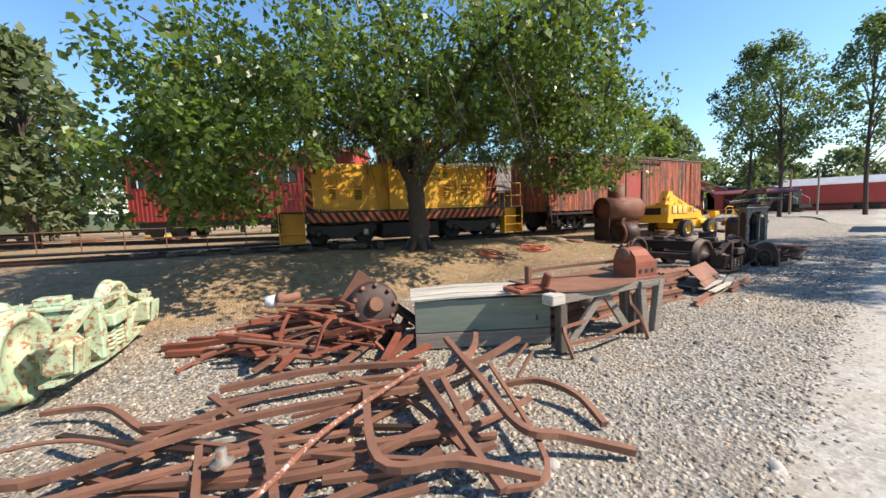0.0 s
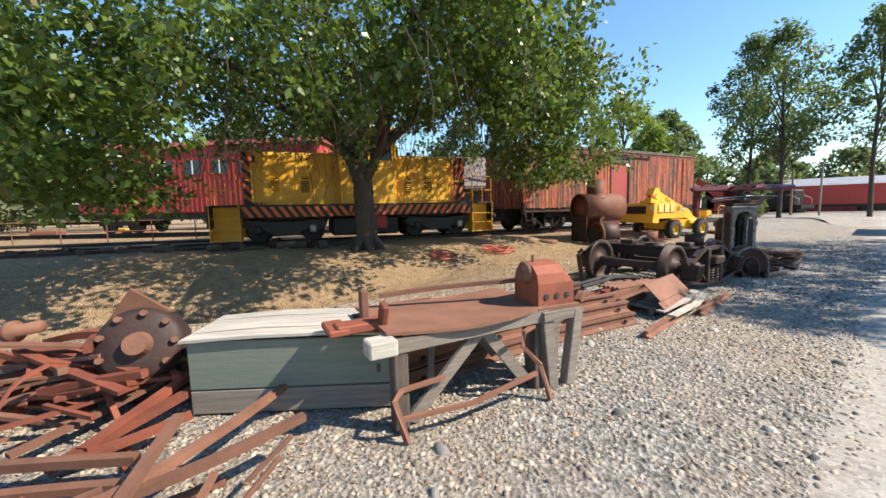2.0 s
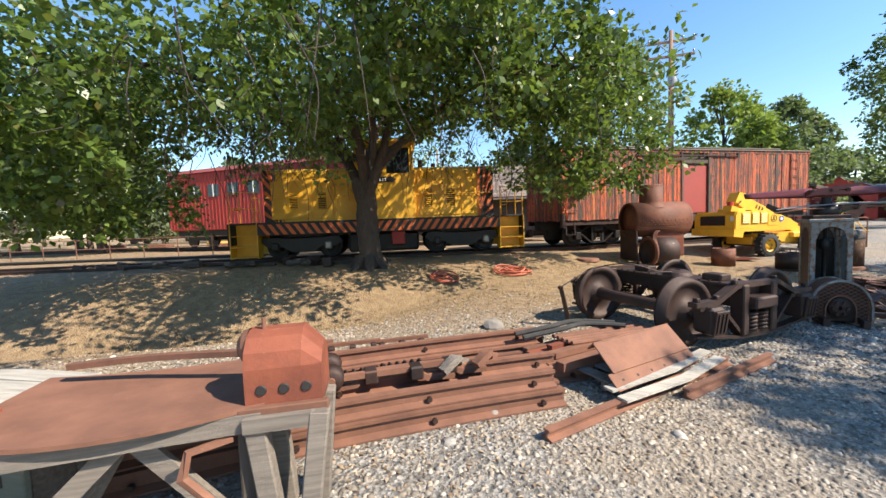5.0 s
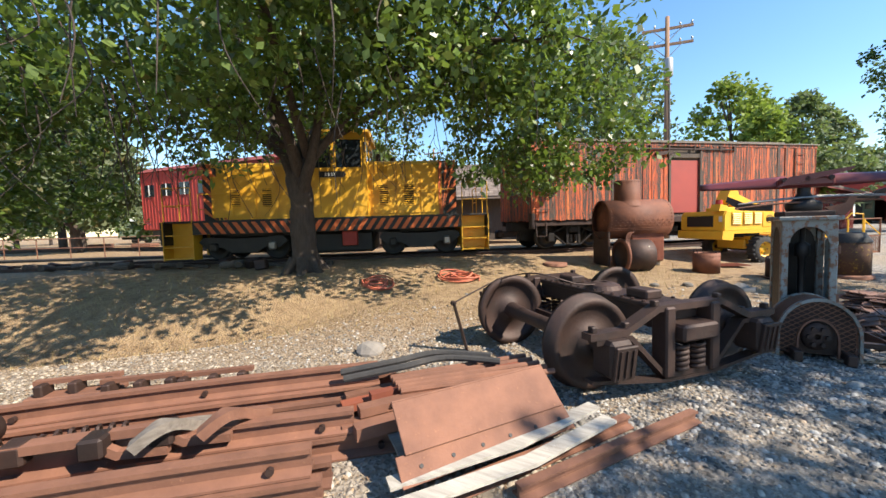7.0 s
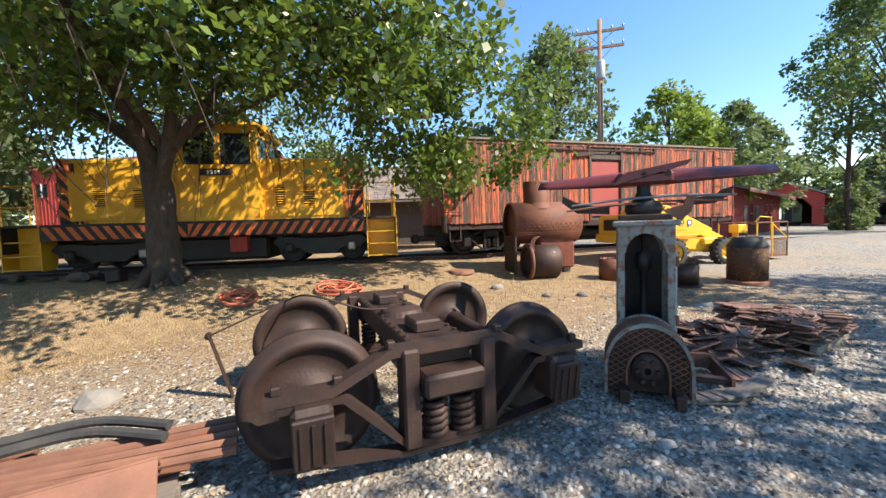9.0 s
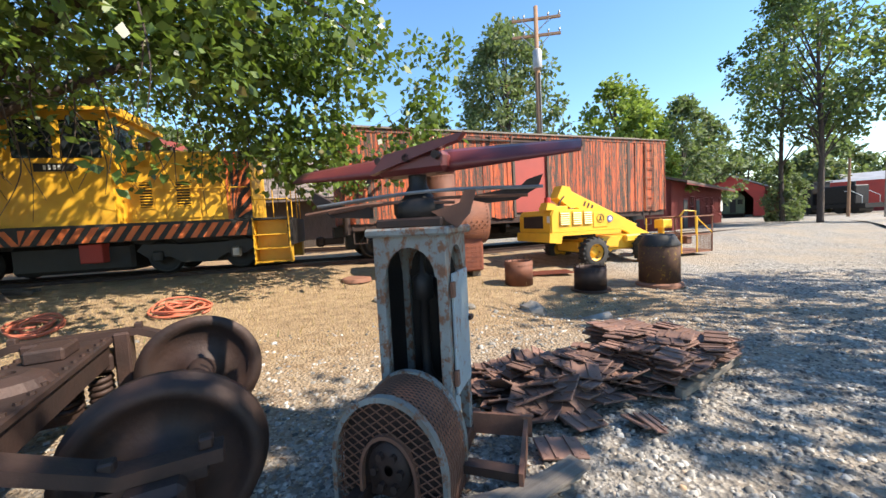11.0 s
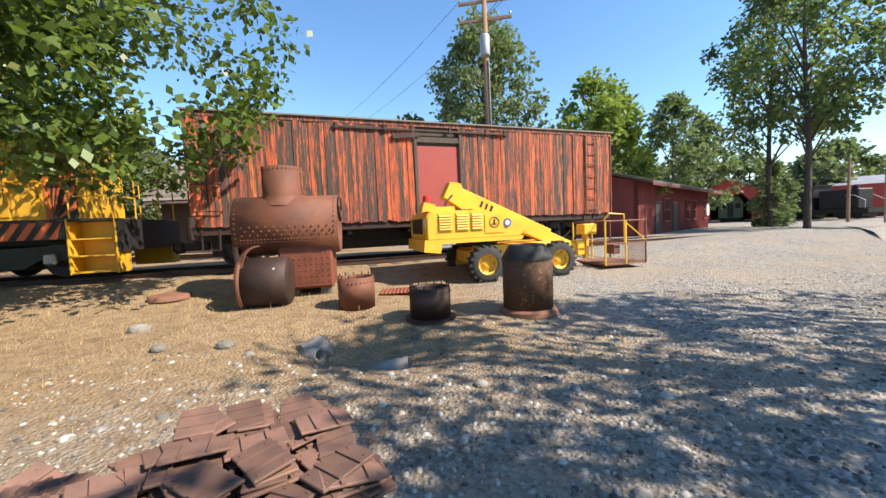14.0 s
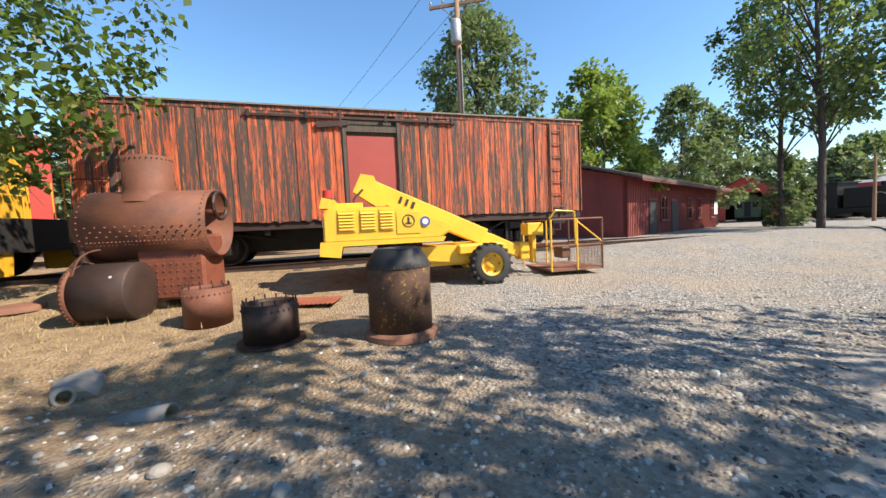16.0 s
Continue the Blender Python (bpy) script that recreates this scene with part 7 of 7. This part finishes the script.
# roadside trees that shade the gravel
for k, (x, y, h, r) in enumerate(((17.6, 9.3, 10.4, 2.8), (18.6, 15.1, 7.6, 2.4), (18.7, 17.2, 9.8, 2.7), (22.0, 19.4, 10.2, 2.6), (17.0, 12.0, 10.0, 2.5))):
    tree(x, y, h, r, OAK_LEAF, "roadside oak that shades the gravel", 120 + k, 0.38, (28, 28, 24, 20, 40)[k], 110, 0.20, 0.13)


# ---- utility pole ----
def utility_pole(x, y, h, arms, label, can=True):
    t = thing("utility_pole", pose(x, y, 0), label, "utility pole")
    part("pole", cyl(B(), 0.16, h, pose(0, 0, h / 2), 14, 0.10), POLE_WOOD, t, smooth=True)
    for z in arms:
        a_ = part("crossarm", beam(B(), (-1.15, -0.25, z), (1.15, 0.25, z), 0.10, 0.12), POLE_WOOD, t)
        for f in (-0.95, -0.5, 0.5, 0.95):
            part("insulator", turned(B(), [(0.0, 0.2), (0.04, 0.18), (0.05, 0.1), (0.03, 0.06), (0.02, 0.0)], pose(f * 1.15, f * 0.25, z + 0.06), 10), STEEL, a_)
        bm = B()
        beam(bm, (-0.7, -0.2, z), (0, -0.05, z - 0.7), 0.02, 0.04)
        beam(bm, (0.7, 0.1, z), (0, -0.05, z - 0.7), 0.02, 0.04)
        part("brace", bm, STEEL, t)
    if can:
        part("transformer", turned(B(), [(0.0, 0.0), (0.20, 0.0), (0.22, 0.05), (0.22, 0.85), (0.18, 0.92), (0.05, 0.98), (0.0, 0.98)], pose(0.05, -0.36, 8.75), 20), ROOF_GREY, t, smooth=True)
        part("conduit", rod(B(), (0.17, -0.1, 0), (0.13, -0.08, 8.7), 0.03, 8), STEEL, t)


utility_pole(6.95, 30.2, 11.9, (11.3, 10.5), "brown wooden utility pole with crossarms and a grey transformer")
utility_pole(-16.5, 45, 10.5, (10.0,), "distant wooden utility pole with one crossarm", False)
t = thing("light_pole", pose(29.5, 47.5, 0), "bare grey metal pole beside the road", "pole")
part("pole", cyl(B(), 0.08, 5.2, pose(0, 0, 2.6), 10), STEEL, t)
t = thing("light_pole", pose(-24.5, 9.5, 0), "tall thin dark metal pole by the turntable", "pole")
part("pole", cyl(B(), 0.07, 7.2, pose(0, 0, 3.6), 10), IRON, t)


# ---- buildings ----
def window_unit(parent, m, w, h, frame_mat, shutters=True):
    win = new("window")
    win.parent = parent
    win.matrix_basis = m
    part("pane", box(B(), (w, 0.02, h), pose(0, -0.01, 0)), GLASS_DARK, win)
    bm = B()
    for x in (-w / 2, 0, w / 2):
        box(bm, (0.06, 0.05, h + 0.06), pose(x, -0.03, 0))
    for z in (-h / 2, 0, h / 2):
        box(bm, (w + 0.06, 0.05, 0.06), pose(0, -0.03, z))
    part("frame", bm, frame_mat, win)
    part("sill", box(B(), (w + 0.2, 0.12, 0.05), pose(0, -0.05, -h / 2 - 0.05)), frame_mat, win)


def red_shed():
    a_ = 66.5
    t = thing("red_shed", pose(13.35, 33.6, 0.0, 0, 0, a_), "long low red board shed with a brown shingle roof", "shed")
    L, W, H = 16.0, 6.5, 3.1
    # east wall faces the track: local -y
    part("wall", box(B(), (L, 0.2, H), pose(L / 2, 0.1, H / 2)), RED_WALL, t)
    part("wall", box(B(), (L, 0.2, H), pose(L / 2, W - 0.1, H / 2)), RED_WALL, t)
    for x in (0.1, L - 0.1):
        bm = B()
        prism(bm, [(0, 0), (W, 0), (W, H), (W / 2, H + 0.95), (0, H)], 0.2, pose(x, 0, 0, 0, 0, 90))
        part("end_wall", bm, RED_WALL, t)
    me = None
    for k in range(79):
        o = part("batten", box(B(), (0.05, 0.03, H), Matrix()), RED_WALL, t) if me is None else new("batten", me)
        me = o.data
        o.parent = t
        o.matrix_basis = pose(0.1 + k * 0.2, -0.012, H / 2)
    for s in (-1, 1):
        bm = B()
        beam(bm, (-0.5, W / 2 + s * (W / 2 + 0.8) , H - 0.22), (L + 0.7, W / 2 + s * (W / 2 + 0.8), H - 0.22), 0.05, 0.14)
        part("fascia", bm, RED_WALL, t)
        bm = B()
        prism(bm, [(W / 2, H + 1.07), (W / 2 + s * (W / 2 + 0.85), H - 0.22), (W / 2 + s * (W / 2 + 0.85), H - 0.10), (W / 2, H + 1.21)], L + 1.2, pose(L / 2, 0, 0, 0, 0, 90))
        r = part("roof", bm, SHINGLE_BROWN, t)
    for x, w in ((4.6, 1.0), (9.2, 0.8), (11.2, 0.8), (14.6, 0.9)):
        window_unit(t, pose(x, -0.02, 1.7), w, 1.25, RED_WALL)
    for x in (3.0, 6.4):
        d = part("door", box(B(), (1.0, 0.05, 2.05), pose(x, -0.03, 1.05)), BLACK, t, "dark door")
        part("door_frame", box(B(), (1.16, 0.04, 0.1), pose(x, -0.03, 2.13)), RED_WALL, d)
    part("notice_board", box(B(), (0.9, 0.04, 0.9), pose(15.6, -0.04, 1.7)), WHITE, t, "white notice board")


red_shed()


def gable_shed():
    t = thing("engine_shed", pose(29.2, 76.8, 0.2, 0, 0, -19), "red gabled engine shed with a wide dark doorway", "shed")
    W, L, H, P = 7.0, 12, 4.0, 5.8
    out = [(-W / 2, 0), (-W / 2, H), (0, P), (W / 2, H), (W / 2, 0), (W / 2 - 1.2, 0), (W / 2 - 1.2, H - 1.5), (W / 2 - 2.2, H - 0.3), (-W / 2 + 2.2, H - 0.3), (-W / 2 + 1.2, H - 1.5), (-W / 2 + 1.2, 0)]
    part("front_wall", prism(B(), out, 0.25), RED_CAR, t, "bright red gable front")
    for s in (-1, 1):
        part("side_wall", box(B(), (0.2, L, H), pose(s * (W / 2 - 0.1), L / 2 + 0.1, H / 2)), RED_WALL, t)
        bm = B()
        prism(bm, [(0, P + 0.02), (s * (W / 2 + 0.5), H - 0.1), (s * (W / 2 + 0.5), H + 0.06), (0, P + 0.2)], L + 0.8, pose(0, L / 2, 0))
        part("roof", bm, ROOF_GREY if s > 0 else RED_WALL, t)
    part("back_wall", box(B(), (W, 0.2, H), pose(0, L, H / 2)), RED_WALL, t)
    c = thing("green_coach", pose(29.5, 77.9, -0.3, 0, 0, -19), "dark green railway coach standing inside the shed", "coach")
    bm = B()
    prism(bm, [(-1.4, 0.9), (1.4, 0.9), (1.4, 3.2), (0.9, 3.9), (-0.9, 3.9), (-1.4, 3.2)], 12, pose(0, 6.3, 0))
    part("body", bm, CAR_GREEN, c)
    for x in (-0.85, 0.85):
        part("window", box(B(), (0.6, 0.04, 0.7), pose(x, 0.28, 2.6)), GLASS_DARK, c)
    part("door", box(B(), (0.7, 0.05, 2.0), pose(0, 0.28, 2.0)), BLACK, c)
    part("underframe", box(B(), (2.4, 11, 0.7), pose(0, 6.3, 0.45)), IRON, c)
    # side shed
    s2 = thing("lean_to_shed", pose(35.4, 76.6, 0.2, 0, 0, -19), "grey-roofed open shed beside the engine shed", "shed")
    part("roof", beam(B(), (-2.6, 4, 4.6), (3.4, 4, 3.9), 9, 0.15), ROOF_GREY, s2)
    for x in (-2.4, 0.4, 3.2):
        part("post", box(B(), (0.2, 0.2, 3.9), pose(x, 0, 1.95)), RED_WALL, s2)
    part("back_wall", box(B(), (6, 0.2, 3.8), pose(0.4, 6, 1.9)), RED_WALL, s2)


gable_shed()


def plain_car(name, m, L, H, mat, roof, label, windows=0, cat="railway car", win_z=None, win_h=0.7, wins=GLASS_DARK):
    t = thing(name, m, label, cat)
    part("body", box(B(), (L, 2.8, H), pose(0, 0, 1.1 + H / 2), 0.05), mat, t)
    bm = B()
    prism(bm, [(-1.5, 1.1 + H), (-0.9, 1.42 + H), (0.9, 1.42 + H), (1.5, 1.1 + H)], L + 0.3, pose(0, 0, 0, 0, 0, 90))
    part("roof", bm, roof, t)
    part("underframe", box(B(), (L * 0.96, 2.2, 0.35), pose(0, 0, 0.92)), IRON, t)
    for x in (-L * 0.36, L * 0.36):
        for wx in (-0.85, 0.85):
            for s in (-1, 1):
                part("wheel", cyl(B(), 0.42, 0.12, pose(x + wx, s * 0.75, 0.47, 90), 20), IRON, t)
        part("truck_frame", box(B(), (2.4, 2.1, 0.25), pose(x, 0, 0.6)), IRON, t)
    for k in range(windows):
        x = -L / 2 + L * (k + 0.5) / windows
        w = part("window", box(B(), (L / windows * 0.55, 0.04, win_h), pose(x, -1.41, win_z or (1.1 + H * 0.68))), wins, t)
        part("window_frame", box(B(), (0.06, 0.05, win_h), pose(x, -1.43, win_z or (1.1 + H * 0.68))), WHITE if wins is GLASS_DARK else mat, w)
    return t


red = plain_car("red_work_car", pose(-13.8, 19.8, 0.62, 0, 0, 10), 13.5, 3.4, RED_CAR, RED_WALL, "red board work car with small square windows", 9)
for k in range(50):
    o = part("batten", box(B(), (0.05, 0.03, 3.3)), RED_CAR, red) if k == 0 else new("batten", o.data)
    o.parent = red
    o.matrix_basis = pose(-6.7 + 0.27 * k, -1.405, 2.8)
plain_car("green_coach", pose(-66, 42, -0.05, 0, 0, 60), 20, 2.6, CAR_GREEN, WHITE, "green passenger coach with a pale roof", 16)
plain_car("red_boxcar", pose(45.6, 74.2, 0.1, 0, 0, -20), 13, 2.9, RED_CAR, ROOF_GREY, "red freight car beside the road", 0)
t = thing("wooden_post", pose(31.9, 56.5, 0.0), "plain weathered wooden post beside the road", "post")
part("post", cyl(B(), 0.13, 5.6, pose(0, 0, 2.7), 12, 0.09), POLE_WOOD, t)
t = thing("dark_locomotive", pose(37.2, 70.6, 0.1, 0, 0, -60), "dark grey old locomotive with white handrails", "locomotive")
part("cab", box(B(), (3.2, 2.7, 2.9), pose(-2.6, 0, 2.5), 0.05), IRON, t)
part("hood", box(B(), (3.8, 2.0, 2.2), pose(1.2, 0, 2.2), 0.1), IRON, t)
part("frame", box(B(), (8.4, 2.6, 0.5), pose(0, 0, 0.9)), IRON, t)
part("roof", box(B(), (3.6, 2.9, 0.12), pose(-2.6, 0, 4.0)), IRON, t)
part("stack", cyl(B(), 0.25, 0.5, pose(2.2, 0, 3.5), 14), IRON, t)
for x in (-3.2, -1.8, 1.6, 3.0):
    part("wheel", cyl(B(), 0.5, 2.0, pose(x, 0, 0.5, 90), 20), IRON, t)
for y in (-1.25, 1.25):
    part("handrail", sweep(B(), [(3.9, y, 1.1), (3.9, y, 2.0), (2.9, y, 2.6), (2.2, y, 2.6)], round_shape(0.03, 6)), WHITE, t)
t = thing("long_shed", pose(60, 82, 0.0, 0, 0, -20), "long grey-roofed train shed", "shed")
part("roof", prism(B(), [(-5, 4.0), (0, 5.6), (5, 4.0), (5, 4.2), (0, 5.8), (-5, 4.2)], 30, pose(0, 0, 0, 0, 0, 90)), ROOF_GREY, t)
part("wall", box(B(), (30, 9.6, 4.0), pose(0, 0, 2.0)), RED_WALL, t)
t = thing("red_storage_shed", pose(22.6, 24.6, 0.0, 0, 0, 56), "low red-brown board storage shed by the road", "shed")
part("wall", box(B(), (4.4, 3.6, 2.3), pose(0, 0, 1.15)), RED_WALL, t)
part("roof", box(B(), (4.8, 4.0, 0.12), pose(0, 0, 2.36, 3)), ROOF_GREY, t)
t = thing("brown_cabin", pose(-5.2, 31.0, 0.3, 0, 0, 25.5), "brown board house with an old shingle roof behind the locomotive", "house")
part("wall", box(B(), (12.5, 5.2, 3.1), pose(0, 0, 1.55)), DARK_WOOD, t)
roof = part("roof", prism(B(), [(-3.5, 2.75), (0, 5.25), (3.5, 2.75), (3.5, 2.85), (0, 5.40), (-3.5, 2.85)], 13.2, pose(0, 0, 0, 0, 0, 90)), SHINGLE, t)
sh = None
ang = math.degrees(math.atan2(2.5, 3.5))
for i in range(15):
    for j in range(20):
        f = (i + 0.5) / 15
        o = part("shingle", box(B(), (0.65, 0.32, 0.02)), SHINGLE, roof) if sh is None else new("shingle", sh)
        sh = o.data
        o.parent = roof
        o.matrix_basis = pose(-6.25 + 0.66 * j + 0.3 * (i % 2), -3.5 + 3.5 * f, 2.92 + 2.5 * f + random.uniform(0, 0.012), ang - 2, 0, random.uniform(-1.5, 1.5))

# turntable girder and pipe railing on the far left
t = thing("turntable_girder", pose(-14.5, 12.6, 0.0, 0, 0, 29), "long black turntable girder at the end of the track", "turntable")
part("girder", box(B(), (13, 0.3, 0.45), pose(0, 0, 0.30), 0.02), BLACK, t)
part("flange", box(B(), (13, 0.5, 0.05), pose(0, 0, 0.54)), BLACK, t)
part("deck", box(B(), (13, 3.0, 0.08), pose(0, 1.7, 0.40)), GREY_WOOD, t)
t = thing("pipe_railing", pose(-16.0, 14.0, 0.4, 0, 0, 26), "thin rusty pipe railing round the turntable", "railing")
for k in range(9):
    part("post", rod(B(), (-7 + 1.75 * k, 0, 0), (-7 + 1.75 * k, 0, 1.0), 0.022, 6), RUST, t)
for z in (0.55, 1.0):
    part("rail", rod(B(), (-7, 0, z), (7, 0, z), 0.02, 6), RUST, t)
for k, (x, y) in enumerate(((-27, 24), (-30, 21), (-36, 20), (-22, 21.5))):
    t = tagged(link_mesh("yard_clutter", box(B(), (1.6, 1.0, 0.7), pose(x, y, 0.4, 0, 0, 30 * k), 0.05), YELLOW if k == 0 else RUST), "stack of yellow planks in the far yard" if k == 0 else "rusty machine part standing in the far yard", "yard scrap", "yard scrap")


# ---- overhead wires ----
def wire(p, q, sag):
    p, q = Vector(p), Vector(q)
    pts = [p.lerp(q, k / 16) - Vector((0, 0, sag * 4 * (k / 16) * (1 - k / 16))) for k in range(17)]
    tagged(link_mesh("overhead_wire", sweep(B(), pts, round_shape(0.012, 4)), BLACK), "thin black overhead wire between poles", "wire", "overhead wires")


for f in (-0.95, 0.95):
    wire((6.95 + f * 1.15, 30.2 + f * 0.25, 11.45), (-16.5 + f * 1.15, 45 + f * 0.25, 10.2), 0.9)


# ---- loose stones, litter and dry grass ----
def across(x, y):
    return (x - 2.95) * 0.644 - (y - 19.15) * 0.765


def scatter(name, count, box_, keep, size, mat, label, seed, kind="stone"):
    rng_ = np.random.default_rng(seed)
    x, y = rng_.uniform(box_[0], box_[1], count), rng_.uniform(box_[2], box_[3], count)
    ok = keep(x, y, rng_.random(count))
    x, y = x[ok], y[ok]
    k = len(x)
    z = ground_z(x, y)
    sc = size[0] + (size[1] - size[0]) * rng_.random(k) ** 3
    yaw = rng_.uniform(0, 6.28, k)
    if kind == "stone":
        base = np.array([(-1, -.7, -.4), (.8, -.9, -.5), (1, .7, -.4), (-.7, .9, -.5), (-.6, -.5, .5), (.6, -.6, .42), (.55, .55, .5), (-.65, .5, .38)], float)
        faces = np.array([(0, 1, 5, 4), (1, 2, 6, 5), (2, 3, 7, 6), (3, 0, 4, 7), (4, 5, 6, 7)])
        v = base[None] * (1 + rng_.uniform(-.3, .3, (k, 8, 3))) * sc[:, None, None] * np.array([1, .8, .75])
    elif kind == "leaf":
        base = np.array([(-1, 0, .1), (0, -.45, .35), (1, 0, .05), (0, .45, .45)], float)
        faces = np.array([(0, 1, 2, 3)])
        v = base[None] * (1 + rng_.uniform(-.35, .35, (k, 4, 3))) * sc[:, None, None]
    else:
        base = np.array([(-.06, 0, 0), (.06, 0, 0), (.4, .25, 1)], float)
        faces = np.array([(0, 1, 2)])
        v = base[None] * (1 + rng_.uniform(-.6, .6, (k, 3, 3))) * sc[:, None, None]
    c, s = np.cos(yaw)[:, None], np.sin(yaw)[:, None]
    vx, vy = v[..., 0] * c - v[..., 1] * s + x[:, None], v[..., 0] * s + v[..., 1] * c + y[:, None]
    co = np.stack([vx, vy, v[..., 2] + z[:, None] + (0.004 if kind != "stone" else 0.2 * sc[:, None])], -1).reshape(-1, 3)
    nv, nf = base.shape[0], faces.shape[1]
    idx = (faces[None] + (np.arange(k) * nv)[:, None, None]).reshape(-1)
    me = bpy.data.meshes.new(name)
    me.vertices.add(len(co))
    me.vertices.foreach_set("co", co.ravel())
    me.loops.add(len(idx))
    me.loops.foreach_set("vertex_index", idx.astype(np.int32))
    me.polygons.add(len(idx) // nf)
    me.polygons.foreach_set("loop_start", np.arange(0, len(idx), nf, dtype=np.int32))
    me.update(calc_edges=True)
    me.materials.append(mat)
    tagged(new(name, me), label, name.replace("_", " "), kind="stuff")


def island_material(name, stops, rough=0.9):
    m, n, l, b = nodes_of(name, rough)
    geo = n.new("ShaderNodeNewGeometry")
    c = ramp_of(n, l, geo.outputs["Random Per Island"], stops)
    v = coords(n, l, (1, 1, 1), True)
    f = noise_of(n, l, v, 60, 4)
    l.new(mix_of(n, l, ramp_of(n, l, f, [(0.3, (0.75, 0.75, 0.75)), (0.7, (1.1, 1.1, 1.1))]), (0, 0, 0), c), b.inputs["Base Color"])
    return m


PEBBLE = island_material("pebble", [(0.0, (0.05, 0.049, 0.048)), (0.3, (0.15, 0.142, 0.13)), (0.7, (0.35, 0.325, 0.29)), (0.95, (0.47, 0.445, 0.405)), (1.0, (0.40, 0.26, 0.15))])
DUSTY_PEBBLE = island_material("dusty_pebble", [(0.0, (0.12, 0.10, 0.082)), (0.3, (0.24, 0.198, 0.155)), (0.7, (0.36, 0.305, 0.24)), (0.95, (0.47, 0.415, 0.34)), (1.0, (0.40, 0.26, 0.15))])
LITTER = island_material("leaf_litter", [(0.0, (0.18, 0.11, 0.065)), (0.5, (0.36, 0.26, 0.165)), (1.0, (0.52, 0.43, 0.31))])
STRAW = island_material("straw", [(0.0, (0.22, 0.15, 0.06)), (0.6, (0.42, 0.30, 0.12)), (0.92, (0.50, 0.39, 0.18)), (1.0, (0.10, 0.14, 0.03))])


def road_gap(x, y):
    """Distance from the road's edge, positive towards the bank."""
    return (y - 4.9) * 0.567 - (x - 5.1) * 0.824


scatter("gravel", 85000, (-3, 12, 0.5, 9.5), lambda x, y, r: (across(x, y) > 5.0) & (road_gap(x, y) > -0.6) & (r < np.clip((across(x, y) - 4.5) / 3, 0.12, 1)) & (road_gap(x, y) < 6.0), (0.006, 0.026), DUSTY_PEBBLE, "fine loose grey crushed stones on the yard", 1)
scatter("gravel", 150000, (-1, 16, 9.5, 24), lambda x, y, r: (across(x, y) > 5.0) & (road_gap(x, y) > -0.6) & (r < np.clip((across(x, y) - 5.6) / 4, 0.10, 1)) & (road_gap(x, y) < 6.0), (0.008, 0.029), PEBBLE, "loose grey crushed stones on the yard", 6)
scatter("cobble", 800, (-3, 15, 1, 22), lambda x, y, r: (across(x, y) > 4.2) & (road_gap(x, y) > 0.0) & (road_gap(x, y) < 6.5), (0.018, 0.06), PEBBLE, "larger loose stones on the gravel", 2)
scatter("fallen_leaves", 95000, (-3, 9, 1, 13), lambda x, y, r: (across(x, y) > 4.5) & (road_gap(x, y) > 0.9) & (r < 0.15 + 0.85 * np.clip((road_gap(x, y) - 0.8) / 1.6, 0, 1)), (0.010, 0.027), LITTER, "dry curled leaves drifted over the gravel", 3, "leaf")
scatter("dry_grass", 60000, (-12, 8, 8, 19.5), lambda x, y, r: (across(x, y) > 0.7) & (across(x, y) < 6.8) & (r < 0.9 * np.exp(-((across(x, y) - 3.5) / 2.2) ** 2)), (0.02, 0.10), STRAW, "short dry straw on the bank", 4, "grass")
scatter("road_grit", 30000, (3, 17, 1, 24), lambda x, y, r: (road_gap(x, y) < 0.2) & (road_gap(x, y) > -4.2), (0.004, 0.014), PEBBLE, "fine grit on the packed road", 5)
for k, (x, y, r) in enumerate(((3.73, 10.2, 0.16), (8.17, 16.75, 0.2), (5.5, 16.35, 0.13), (4.0, 9.7, 0.08), (10.4, 16.2, 0.06), (6.6, 15.9, 0.09), (7.2, 16.3, 0.11), (4.65, 7.8, 0.05), (10.15, 18.6, 0.09))):
    bm = B()
    bmesh.ops.create_icosphere(bm, subdivisions=2, radius=r)
    for v in bm.verts:
        v.co *= 1 + 0.35 * noise.noise(v.co * 6 + Vector((k * 3.1, 0, 0)))
        v.co.z *= 0.65
    o = link_mesh("field_stone", bm, STONE)
    o.matrix_world = pose(x, y, gz(x, y) + r * 0.2, 0, 0, 40 * k)
    tagged(o, "pale rough field stone on the ground", "stone", "field stones")
